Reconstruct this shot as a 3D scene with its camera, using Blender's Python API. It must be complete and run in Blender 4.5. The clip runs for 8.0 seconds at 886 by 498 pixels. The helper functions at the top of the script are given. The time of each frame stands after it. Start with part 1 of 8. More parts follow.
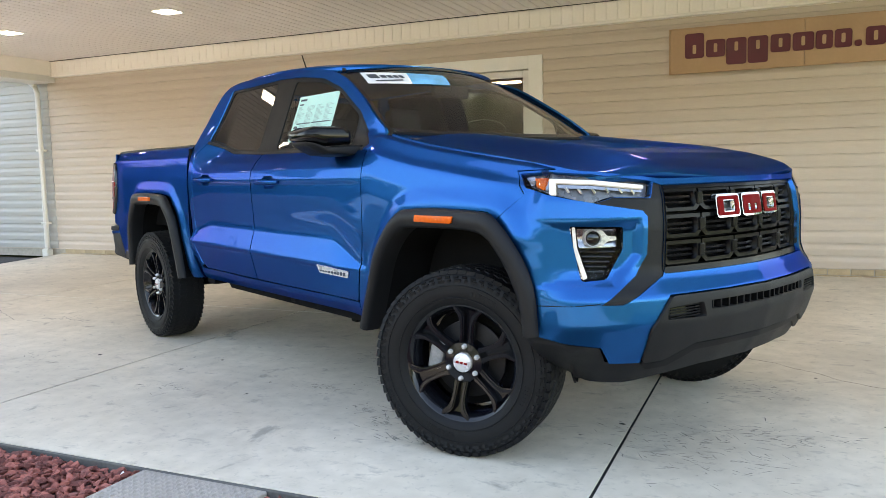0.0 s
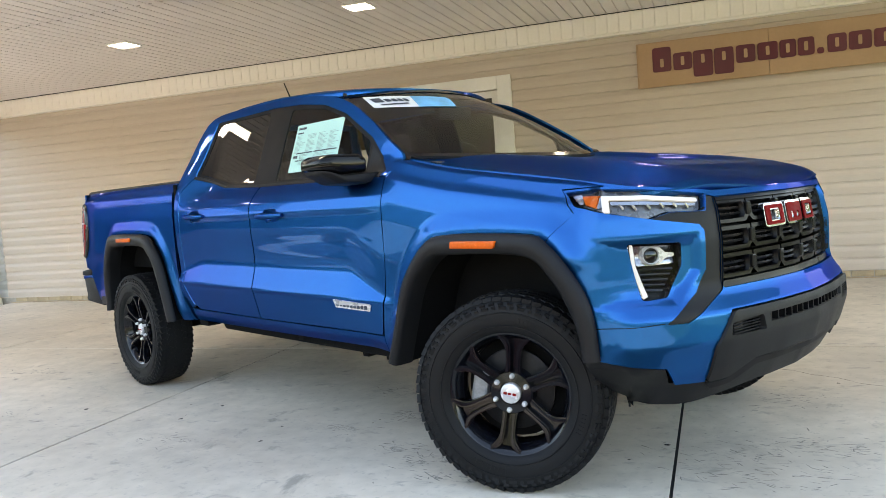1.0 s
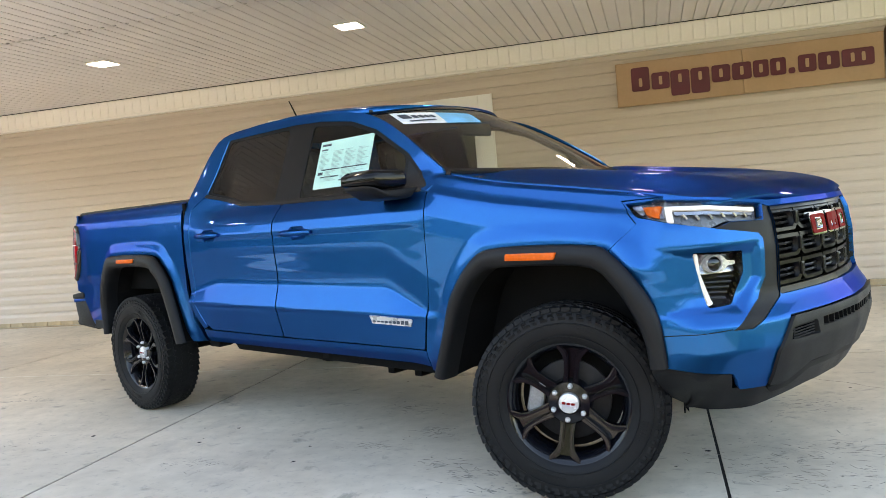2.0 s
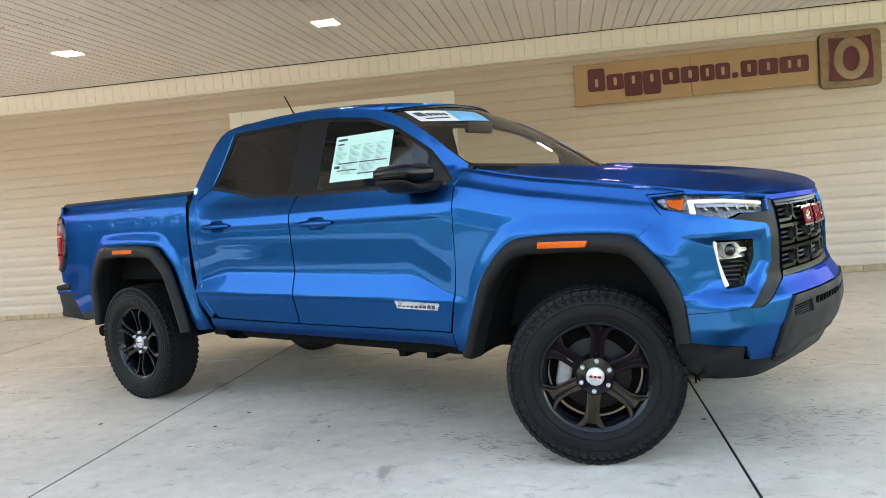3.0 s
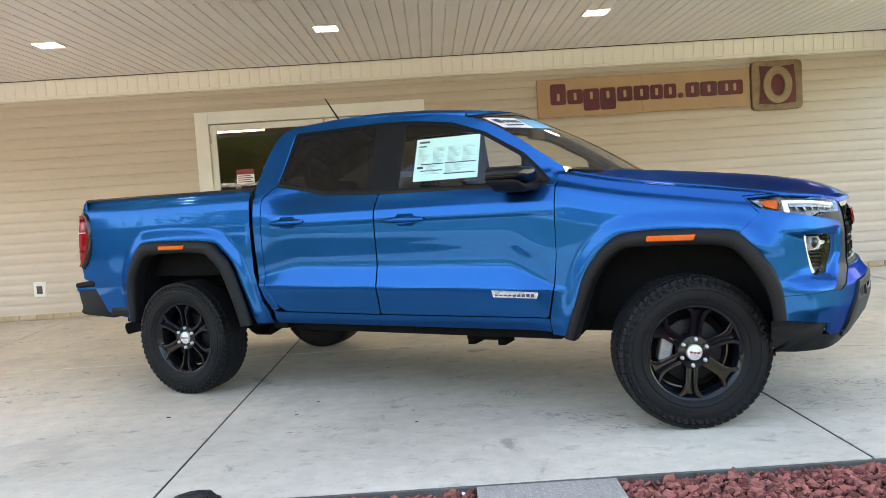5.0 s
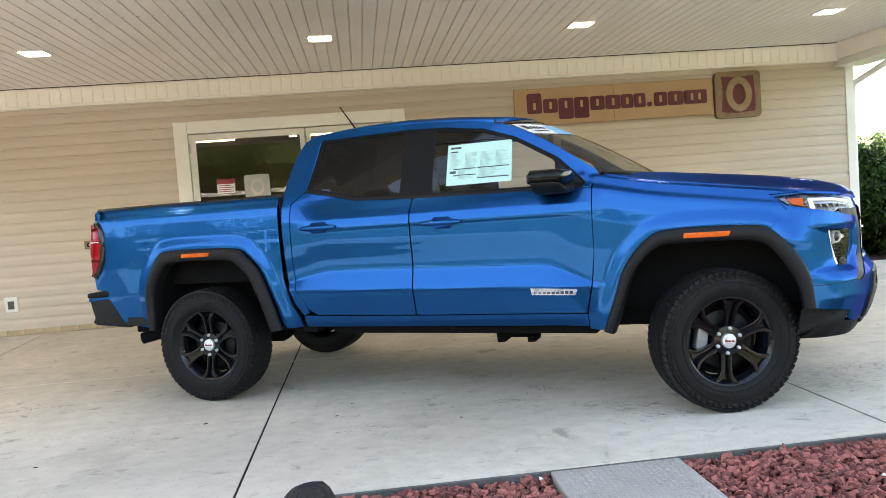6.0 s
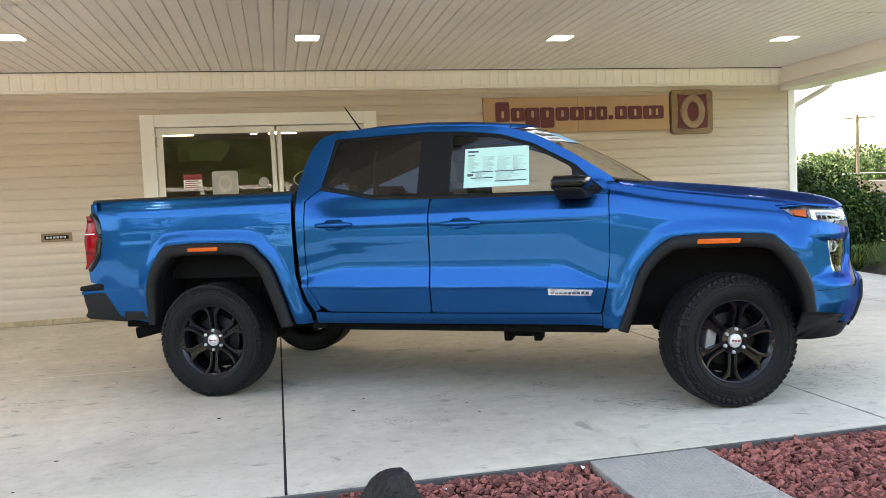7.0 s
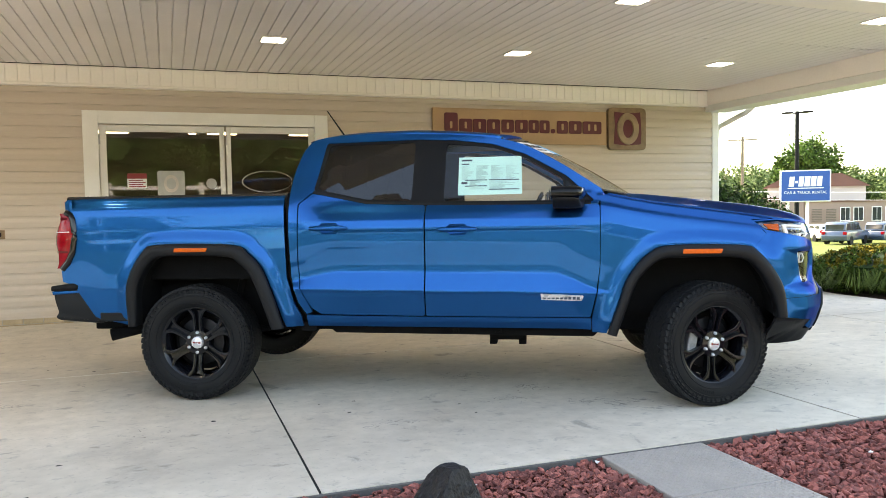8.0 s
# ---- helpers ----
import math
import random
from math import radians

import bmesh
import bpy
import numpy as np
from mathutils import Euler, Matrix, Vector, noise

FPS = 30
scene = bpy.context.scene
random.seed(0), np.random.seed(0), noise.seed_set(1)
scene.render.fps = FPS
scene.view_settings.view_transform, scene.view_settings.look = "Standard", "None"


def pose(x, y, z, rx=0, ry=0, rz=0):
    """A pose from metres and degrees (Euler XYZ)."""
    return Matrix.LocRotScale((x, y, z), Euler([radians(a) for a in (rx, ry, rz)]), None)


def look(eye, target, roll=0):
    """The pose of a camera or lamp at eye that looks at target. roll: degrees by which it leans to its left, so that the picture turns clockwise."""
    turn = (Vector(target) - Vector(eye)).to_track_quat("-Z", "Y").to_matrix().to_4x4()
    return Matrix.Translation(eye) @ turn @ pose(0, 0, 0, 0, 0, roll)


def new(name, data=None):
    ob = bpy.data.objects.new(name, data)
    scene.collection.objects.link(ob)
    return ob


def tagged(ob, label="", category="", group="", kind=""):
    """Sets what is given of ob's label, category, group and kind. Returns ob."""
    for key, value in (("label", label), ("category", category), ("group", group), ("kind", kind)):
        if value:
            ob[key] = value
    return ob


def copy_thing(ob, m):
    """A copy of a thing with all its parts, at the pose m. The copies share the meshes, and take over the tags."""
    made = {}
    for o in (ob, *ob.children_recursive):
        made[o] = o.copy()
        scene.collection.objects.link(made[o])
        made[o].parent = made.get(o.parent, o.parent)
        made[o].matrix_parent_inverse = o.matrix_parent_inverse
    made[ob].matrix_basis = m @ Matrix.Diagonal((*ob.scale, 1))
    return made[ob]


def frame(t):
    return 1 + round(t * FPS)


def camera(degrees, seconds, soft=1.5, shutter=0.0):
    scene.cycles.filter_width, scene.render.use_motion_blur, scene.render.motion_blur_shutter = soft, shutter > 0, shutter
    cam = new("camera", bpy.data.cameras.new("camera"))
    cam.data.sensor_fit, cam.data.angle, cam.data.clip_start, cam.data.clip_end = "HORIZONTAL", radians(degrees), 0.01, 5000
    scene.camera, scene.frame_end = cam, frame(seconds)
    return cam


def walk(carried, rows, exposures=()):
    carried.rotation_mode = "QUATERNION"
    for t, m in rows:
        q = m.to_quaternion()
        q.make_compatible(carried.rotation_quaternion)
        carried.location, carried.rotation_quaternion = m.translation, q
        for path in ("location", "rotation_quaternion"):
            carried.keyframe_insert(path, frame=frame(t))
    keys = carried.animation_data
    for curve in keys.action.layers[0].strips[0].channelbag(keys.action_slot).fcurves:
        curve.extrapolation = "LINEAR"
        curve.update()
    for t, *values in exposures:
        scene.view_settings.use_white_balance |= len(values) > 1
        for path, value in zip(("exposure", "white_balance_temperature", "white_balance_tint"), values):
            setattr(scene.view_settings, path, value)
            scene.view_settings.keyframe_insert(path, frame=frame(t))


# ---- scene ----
from mathutils import geometry

# camera and its walk
cam = camera(59.4, 8.0, soft=0.75)
PATH = [
    (0, (0.079, 0.053, 1.16), (-0.72, 1.876, 0.962), -1.3),
    (0.5, (-0.111, 0.038, 1.173), (-0.848, 1.889, 0.996), -2.2),
    (1, (-0.322, 0.055, 1.178), (-0.987, 1.935, 1.034), -4.2),
    (1.5, (-0.574, 0.065, 1.185), (-1.159, 1.974, 1.072), -5.0),
    (2, (-0.732, -0.094, 1.183), (-1.26, 1.832, 1.081), -4.8),
    (2.2, (-0.789, -0.214, 1.17), (-1.3, 1.716, 1.058), -4.9),
    (3.3, (-1.33, -0.582, 1.225), (-1.581, 1.397, 1.09), -4.3),
    (3.5, (-1.438, -0.693, 1.22), (-1.648, 1.291, 1.085), -4.2),
    (4, (-1.709, -0.865, 1.224), (-1.833, 1.126, 1.084), -3.6),
    (4.5, (-2.049, -0.895, 1.234), (-2.109, 1.099, 1.098), -3.3),
    (5.8, (-2.878, -1.023, 1.259), (-2.709, 0.966, 1.13), -4.3),
    (6, (-3.013, -1.054, 1.246), (-2.811, 0.932, 1.126), -4.3),
    (6.5, (-3.344, -1.117, 1.241), (-3.033, 0.854, 1.105), -3.0),
    (7, (-3.653, -1.093, 1.254), (-3.239, 0.861, 1.136), -2.5),
    (7.5, (-3.96, -1.033, 1.261), (-3.422, 0.89, 1.165), -1.5),
    (8, (-4.282, -1.051, 1.261), (-3.617, 0.832, 1.156), -1.0),
]
EXPOSURES = [(0.0, 3.21, 8850, 12), (5.0, 3.21, 8850, 12), (8.0, 3.08, 9300, 12)]
walk(cam, [(t, look(eye, target, roll)) for t, eye, target, roll in PATH], exposures=EXPOSURES)

# ---- daylight: hazy sun behind the building and to its west, open sky over the lot ----
SUN_ELEVATION, SUN_AZIMUTH = 50.0, -26.0   # azimuth from +y towards +x
world = bpy.data.worlds.new("sky")
scene.world = world
world.use_nodes = True
wn = world.node_tree
wn.nodes.clear()
w_out = wn.nodes.new("ShaderNodeOutputWorld")
w_bg = wn.nodes.new("ShaderNodeBackground")
w_sky = wn.nodes.new("ShaderNodeTexSky")
w_sky.sky_type = "NISHITA"
w_sky.sun_disc = False
w_sky.sun_elevation = radians(SUN_ELEVATION)
w_sky.sun_rotation = radians(SUN_AZIMUTH)
w_sky.dust_density = 0.5
w_sky.air_density = 1.0
w_sky.ozone_density = 1.0
w_bg.inputs["Strength"].default_value = 0.12
wn.links.new(w_sky.outputs[0], w_bg.inputs[0])
wn.links.new(w_bg.outputs[0], w_out.inputs[0])
sun_data = bpy.data.lights.new("sun", "SUN")
sun_data.energy = 2.6
sun_data.angle = radians(0.6)
sun_data.color = (1.0, 0.95, 0.88)
sun = new("sun", sun_data)
sa, se = radians(SUN_AZIMUTH), radians(SUN_ELEVATION)
sun_dir = Vector((math.sin(sa) * math.cos(se), math.cos(sa) * math.cos(se), math.sin(se)))
sun.matrix_world = look(sun_dir * 60, (0, 0, 0))

# ---- materials ----
def material(name, color, rough=0.6, metal=0.0, scale=8.0, vary=0.12, fine=120.0, bump=0.1, bump_scale=None,
             coat=0.0, second=None, stain=None, island=0.0, obj=0.0, spec=0.5, rough_vary=0.1, stretch=None, dist=0.004):
    """Procedural surface: base colour varied at two scales, roughness variation and a fine relief."""
    m = bpy.data.materials.new(name)
    m.use_nodes = True
    nt = m.node_tree
    n, l = nt.nodes, nt.links
    b = n["Principled BSDF"]
    tc = n.new("ShaderNodeTexCoord")
    src = tc.outputs["Object"]
    if stretch:
        mp = n.new("ShaderNodeMapping")
        mp.inputs["Scale"].default_value = stretch
        l.new(src, mp.inputs[0])
        src = mp.outputs[0]
    big = n.new("ShaderNodeTexNoise")
    big.inputs["Scale"].default_value = scale
    big.inputs["Detail"].default_value = 5
    l.new(src, big.inputs["Vector"])
    small = n.new("ShaderNodeTexNoise")
    small.inputs["Scale"].default_value = fine
    small.inputs["Detail"].default_value = 3
    l.new(src, small.inputs["Vector"])
    add = n.new("ShaderNodeMath")
    add.operation = "MULTIPLY_ADD"
    l.new(small.outputs[0], add.inputs[0])
    add.inputs[1].default_value = 0.4
    l.new(big.outputs[0], add.inputs[2])
    value = add.outputs[0]
    extra = None
    if island:
        g = n.new("ShaderNodeNewGeometry")
        extra = (g.outputs["Random Per Island"], island)
    if obj:
        g = n.new("ShaderNodeObjectInfo")
        extra = (g.outputs["Random"], obj)
    if extra:
        a2 = n.new("ShaderNodeMath")
        a2.operation = "MULTIPLY_ADD"
        l.new(extra[0], a2.inputs[0])
        a2.inputs[1].default_value = extra[1]
        l.new(value, a2.inputs[2])
        a3 = n.new("ShaderNodeMath")
        a3.operation = "SUBTRACT"
        l.new(a2.outputs[0], a3.inputs[0])
        a3.inputs[1].default_value = extra[1] / 2
        value = a3.outputs[0]
    ramp = n.new("ShaderNodeValToRGB")
    lo = [max(0.0, c * (1 - vary)) for c in color]
    hi = [min(1.0, c * (1 + vary)) for c in (second or color)]
    ramp.color_ramp.elements[0].position, ramp.color_ramp.elements[1].position = 0.45, 0.95
    ramp.color_ramp.elements[0].color = (*lo, 1)
    ramp.color_ramp.elements[1].color = (*hi, 1)
    l.new(value, ramp.inputs[0])
    out = ramp.outputs[0]
    if stain:
        s_col, s_scale, s_lo, s_hi, s_amt = stain
        st = n.new("ShaderNodeTexNoise")
        st.inputs["Scale"].default_value = s_scale
        st.inputs["Detail"].default_value = 8
        st.inputs["Roughness"].default_value = 0.62
        l.new(tc.outputs["Object"], st.inputs["Vector"])
        mr = n.new("ShaderNodeMapRange")
        mr.inputs[1].default_value, mr.inputs[2].default_value = s_lo, s_hi
        mr.inputs[4].default_value = s_amt
        l.new(st.outputs[0], mr.inputs[0])
        mx = n.new("ShaderNodeMix")
        mx.data_type = "RGBA"
        l.new(mr.outputs[0], mx.inputs[0])
        l.new(out, mx.inputs[6])
        mx.inputs[7].default_value = (*s_col, 1)
        out = mx.outputs[2]
    l.new(out, b.inputs["Base Color"])
    b.inputs["Metallic"].default_value = metal
    b.inputs["Specular IOR Level"].default_value = spec
    b.inputs["Coat Weight"].default_value = coat
    b.inputs["Coat Roughness"].default_value = 0.02
    rr = n.new("ShaderNodeMapRange")
    rr.inputs[1].default_value, rr.inputs[2].default_value = 0.3, 0.7
    rr.inputs[3].default_value, rr.inputs[4].default_value = max(0.02, rough * (1 - rough_vary)), min(1, rough * (1 + rough_vary))
    l.new(big.outputs[0], rr.inputs[0])
    l.new(rr.outputs[0], b.inputs["Roughness"])
    if bump:
        bp = n.new("ShaderNodeBump")
        bp.inputs["Strength"].default_value = bump
        bp.inputs["Distance"].default_value = dist
        if bump_scale:
            tn = n.new("ShaderNodeTexNoise")
            tn.inputs["Scale"].default_value = bump_scale
            tn.inputs["Detail"].default_value = 4
            l.new(src, tn.inputs["Vector"])
            l.new(tn.outputs[0], bp.inputs["Height"])
        else:
            l.new(small.outputs[0], bp.inputs["Height"])
        l.new(bp.outputs[0], b.inputs["Normal"])
    return m


def glowing(name, color, strength, base=1.0):
    m = bpy.data.materials.new(name)
    m.use_nodes = True
    b = m.node_tree.nodes["Principled BSDF"]
    b.inputs["Base Color"].default_value = (*(c * base for c in color), 1)
    b.inputs["Emission Color"].default_value = (*color, 1)
    b.inputs["Emission Strength"].default_value = strength
    return m


def glass(name, tint, rough=0.0, mix=0.0, dark=(0.01, 0.01, 0.01), ior=1.55):
    """Pane glass: clear with a tint and mirror gloss by Fresnel; mix: share of an opaque dark film."""
    m = bpy.data.materials.new(name)
    m.use_nodes = True
    nt = m.node_tree
    n, l = nt.nodes, nt.links
    n.clear()
    o = n.new("ShaderNodeOutputMaterial")
    tr = n.new("ShaderNodeBsdfTransparent")
    tr.inputs[0].default_value = (*tint, 1)
    df = n.new("ShaderNodeBsdfDiffuse")
    df.inputs[0].default_value = (*dark, 1)
    m1 = n.new("ShaderNodeMixShader")
    m1.inputs[0].default_value = mix
    l.new(tr.outputs[0], m1.inputs[1])
    l.new(df.outputs[0], m1.inputs[2])
    gl = n.new("ShaderNodeBsdfGlossy")
    gl.inputs["Roughness"].default_value = rough
    f0 = ((ior - 1) / (ior + 1)) ** 2
    lw = n.new("ShaderNodeLayerWeight")
    lw.inputs["Blend"].default_value = 0.5
    pw = n.new("ShaderNodeMath")
    pw.operation = "POWER"
    l.new(lw.outputs["Facing"], pw.inputs[0])
    pw.inputs[1].default_value = 5.0
    fr = n.new("ShaderNodeMath")
    fr.operation = "MULTIPLY_ADD"
    l.new(pw.outputs[0], fr.inputs[0])
    fr.inputs[1].default_value = 1 - f0
    fr.inputs[2].default_value = f0
    m2 = n.new("ShaderNodeMixShader")
    l.new(fr.outputs[0], m2.inputs[0])
    l.new(m1.outputs[0], m2.inputs[1])
    l.new(gl.outputs[0], m2.inputs[2])
    l.new(m2.outputs[0], o.inputs[0])
    return m


PAINT = material("blue_metallic_paint", (0.0, 0.088, 0.280), rough=0.42, metal=1.0, scale=1.5, vary=0.05, fine=900, bump=0.0, coat=0.06, second=(0.0, 0.098, 0.312), spec=0.02, rough_vary=0.04)


def add_gloss(m, share, color, rough):
    """A second, tighter metallic lobe over the broad flake sheen of the paint."""
    nt = m.node_tree
    n, l = nt.nodes, nt.links
    b, out = n["Principled BSDF"], n["Material Output"]
    g = n.new("ShaderNodeBsdfPrincipled")
    g.inputs["Base Color"].default_value = (*color, 1)
    g.inputs["Metallic"].default_value = 1.0
    g.inputs["Roughness"].default_value = rough
    g.inputs["Coat Weight"].default_value = 0.06
    g.inputs["Coat Roughness"].default_value = 0.01
    for p in (b, g):
        p.inputs["Specular Tint"].default_value = (0.0, 0.20, 0.42, 1)
        p.inputs["Coat IOR"].default_value = 1.5
    mx = n.new("ShaderNodeMixShader")
    mx.inputs[0].default_value = share
    l.new(b.outputs[0], mx.inputs[1])
    l.new(g.outputs[0], mx.inputs[2])
    l.new(mx.outputs[0], out.inputs[0])


add_gloss(PAINT, 0.29, (0.0, 0.092, 0.310), 0.02)
BLACK_PLASTIC = material("black_textured_plastic", (0.0072, 0.0077, 0.0090), rough=0.5, scale=6, vary=0.2, fine=600, bump=0.25, dist=0.001, spec=0.2)
GLOSS_BLACK = material("gloss_black", (0.004, 0.004, 0.0046), rough=0.12, scale=8, vary=0.2, bump=0.0, spec=0.5)
SATIN_BLACK = material("satin_black", (0.006, 0.006, 0.0068), rough=0.5, scale=8, vary=0.2, bump=0.0, spec=0.12)
UNDER_BLACK = material("underbody_black", (0.0060, 0.0060, 0.0064), rough=0.85, scale=14, vary=0.4, fine=90, bump=0.2, spec=0.08)
RUBBER = material("tyre_rubber", (0.0052, 0.0055, 0.0064), rough=0.6, scale=9, vary=0.3, fine=260, bump=0.2, dist=0.001, spec=0.22)
GRILLE_BLACK = material("grille_black", (0.0035, 0.0035, 0.004), rough=0.30, scale=8, vary=0.2, bump=0.0, spec=0.14)
CHROME = material("chrome", (0.38, 0.38, 0.40), rough=0.08, metal=1.0, scale=20, vary=0.03, bump=0.0)
SILVER = material("silver_paint", (0.62, 0.62, 0.63), rough=0.28, metal=0.35, scale=20, vary=0.05, bump=0.0, coat=0.4)
DARK_MIRROR = material("dark_mirror_glass", (0.05, 0.055, 0.06), rough=0.04, metal=1.0, scale=20, vary=0.05, bump=0.0)
CALIPER = material("cast_caliper", (0.26, 0.27, 0.285), rough=0.45, metal=0.4, scale=30, vary=0.2, bump=0.1)
DISC = material("dull_brake_metal", (0.020, 0.020, 0.022), rough=0.5, metal=0.8, scale=30, vary=0.2, bump=0.05)
STEEL = material("brushed_steel", (0.42, 0.42, 0.43), rough=0.35, metal=1.0, scale=30, vary=0.15, bump=0.05)
RED_ENAMEL = material("red_enamel", (0.17, 0.0015, 0.003), rough=0.5, scale=20, vary=0.08, bump=0.0, spec=0.03)
AMBER = material("amber_lens", (0.62, 0.095, 0.006), rough=0.25, scale=60, vary=0.1, bump=0.0, spec=0.3)
RED_LENS = material("red_lens", (0.30, 0.003, 0.010), rough=0.10, scale=60, vary=0.15, bump=0.0, spec=0.3)
RED_DEEP = material("deep_red_lens", (0.10, 0.001, 0.004), rough=0.12, scale=60, vary=0.15, bump=0.0, spec=0.3)
LAMP_HOUSING = material("lamp_housing", (0.11, 0.115, 0.12), rough=0.28, metal=0.5, scale=20, vary=0.3, bump=0.0)
LAMP_REFLECTOR = material("lamp_reflector", (0.32, 0.33, 0.35), rough=0.25, metal=1.0, scale=30, vary=0.1, bump=0.0)
DRL = glowing("running_light", (0.90, 0.97, 1.0), 0.055, 0.40)
LENS = glass("clear_lens", (0.95, 0.95, 0.95), ior=1.22)
CAR_GLASS = glass("car_glass", (0.90, 0.92, 0.90), ior=1.55)
PRIVACY = glass("privacy_glass", (0.05, 0.05, 0.05), mix=0.3, ior=1.65)
WINDSHIELD = glass("windshield_glass", (0.94, 0.96, 0.93), ior=1.65)
SEAT_CLOTH = material("dark_seat_cloth", (0.02, 0.02, 0.022), rough=0.9, scale=10, vary=0.3, fine=300, bump=0.3)
PAPER = material("pale_green_paper", (0.52, 0.80, 0.74), rough=0.7, scale=5, vary=0.04, bump=0.0)
PAPER_WHITE = material("white_vinyl", (0.8, 0.82, 0.84), rough=0.5, scale=5, vary=0.03, bump=0.0)
SKY_VINYL = material("light_blue_vinyl", (0.12, 0.45, 0.75), rough=0.5, scale=14, vary=0.25, bump=0.0)
INK = material("dark_ink", (0.04, 0.05, 0.07), rough=0.8, scale=30, vary=0.2, bump=0.0)
INK_GREY = material("grey_ink", (0.33, 0.48, 0.46), rough=0.8, scale=30, vary=0.2, bump=0.0)

SIDING = material("tan_vinyl_siding", (0.548, 0.455, 0.376), rough=0.5, scale=0.9, vary=0.05, fine=40, bump=0.12, stretch=(0.35, 1, 3), second=(0.572, 0.485, 0.398), stain=((0.44, 0.366, 0.288), 1.3, 0.55, 0.85, 0.25), dist=0.002)
FASCIA = material("cream_vinyl_fascia", (0.94, 0.88, 0.81), rough=0.5, scale=1.2, vary=0.05, fine=40, bump=0.1, stain=((0.68, 0.60, 0.50), 2.0, 0.58, 0.85, 0.3), dist=0.002)
SOFFIT = material("taupe_vinyl_soffit", (0.87, 0.82, 0.80), rough=0.5, scale=0.8, vary=0.05, fine=60, bump=0.08, stain=((0.64, 0.585, 0.54), 0.9, 0.55, 0.9, 0.25), dist=0.002)
TRIM = material("cream_trim_paint", (0.80, 0.785, 0.74), rough=0.45, scale=3, vary=0.05, fine=60, bump=0.08, stain=((0.55, 0.49, 0.39), 3.0, 0.6, 0.85, 0.3), dist=0.002)
WHITE_TRIM = material("white_painted_metal", (0.74, 0.72, 0.68), rough=0.4, scale=3, vary=0.05, bump=0.05, stain=((0.5, 0.45, 0.38), 3.0, 0.58, 0.8, 0.3))
DARK_GAP = material("dark_joint", (0.006, 0.006, 0.006), rough=0.9, scale=20, vary=0.3, bump=0.1)
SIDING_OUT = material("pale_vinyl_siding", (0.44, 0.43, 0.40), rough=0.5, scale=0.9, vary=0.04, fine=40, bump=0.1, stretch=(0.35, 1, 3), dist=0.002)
BRICK = material("tan_brick", (0.44, 0.34, 0.22), rough=0.85, scale=9, vary=0.22, fine=90, bump=0.4, obj=0.35)
MORTAR = material("mortar", (0.42, 0.38, 0.32), rough=0.95, scale=20, vary=0.15, bump=0.4)
CONCRETE = material("smooth_concrete", (0.500, 0.436, 0.346), rough=0.6, scale=0.45, vary=0.09, fine=9, bump=0.05, bump_scale=60, second=(0.695, 0.622, 0.516), stain=((0.33, 0.29, 0.235), 0.55, 0.42, 0.74, 0.65), rough_vary=0.3, dist=0.002)


def add_smudges(m, layers):
    """Further stains over the base colour: (colour, scale, low, high, amount, stretch)."""
    nt = m.node_tree
    n, l = nt.nodes, nt.links
    b = n["Principled BSDF"]
    out = b.inputs["Base Color"].links[0].from_socket
    tc = n.new("ShaderNodeTexCoord")
    for k, (col, sc, lo, hi, amt, stretch) in enumerate(layers):
        mp = n.new("ShaderNodeMapping")
        mp.inputs["Scale"].default_value = stretch
        mp.inputs["Location"].default_value = (3.1 * k, 1.7 * k, 0)
        mp.inputs["Rotation"].default_value = (0, 0, 0.5 * k)
        l.new(tc.outputs["Object"], mp.inputs[0])
        no = n.new("ShaderNodeTexNoise")
        no.inputs["Scale"].default_value = sc
        no.inputs["Detail"].default_value = 7
        no.inputs["Roughness"].default_value = 0.65
        no.inputs["Distortion"].default_value = 0.4
        l.new(mp.outputs[0], no.inputs["Vector"])
        mr = n.new("ShaderNodeMapRange")
        mr.inputs[1].default_value, mr.inputs[2].default_value = lo, hi
        mr.inputs[4].default_value = amt
        l.new(no.outputs[0], mr.inputs[0])
        mx = n.new("ShaderNodeMix")
        mx.data_type = "RGBA"
        l.new(mr.outputs[0], mx.inputs[0])
        l.new(out, mx.inputs[6])
        mx.inputs[7].default_value = (*col, 1)
        out = mx.outputs[2]
    l.new(out, b.inputs["Base Color"])


add_smudges(CONCRETE, [
    ((0.22, 0.205, 0.18), 1.9, 0.55, 0.70, 0.28, (1, 1, 1)),
    ((0.12, 0.115, 0.105), 5.5, 0.585, 0.72, 0.6, (1.0, 1.5, 1)),
    ((0.16, 0.15, 0.135), 26.0, 0.56, 0.70, 0.30, (1, 1, 1)),
    ((0.10, 0.095, 0.085), 2.4, 0.65, 0.72, 0.5, (1.3, 0.8, 1)),
])
SCUFF = material("rubber_scuff", (0.16, 0.15, 0.135), rough=0.8, scale=20, vary=0.3, bump=0.0)
CAULK = material("pale_sealant", (0.72, 0.70, 0.64), rough=0.8, scale=9, vary=0.15, bump=0.2)
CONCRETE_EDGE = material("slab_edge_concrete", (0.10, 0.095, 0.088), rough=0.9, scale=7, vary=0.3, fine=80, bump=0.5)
PAVER = material("grey_paver_concrete", (0.33, 0.295, 0.26), rough=0.85, scale=5, vary=0.12, fine=150, bump=0.4, stain=((0.18, 0.17, 0.16), 6, 0.55, 0.8, 0.35))
LAVA = material("red_lava_rock", (0.175, 0.048, 0.039), rough=0.88, scale=30, vary=0.30, fine=160, bump=0.8, second=(0.29, 0.090, 0.070), island=0.65, bump_scale=110)
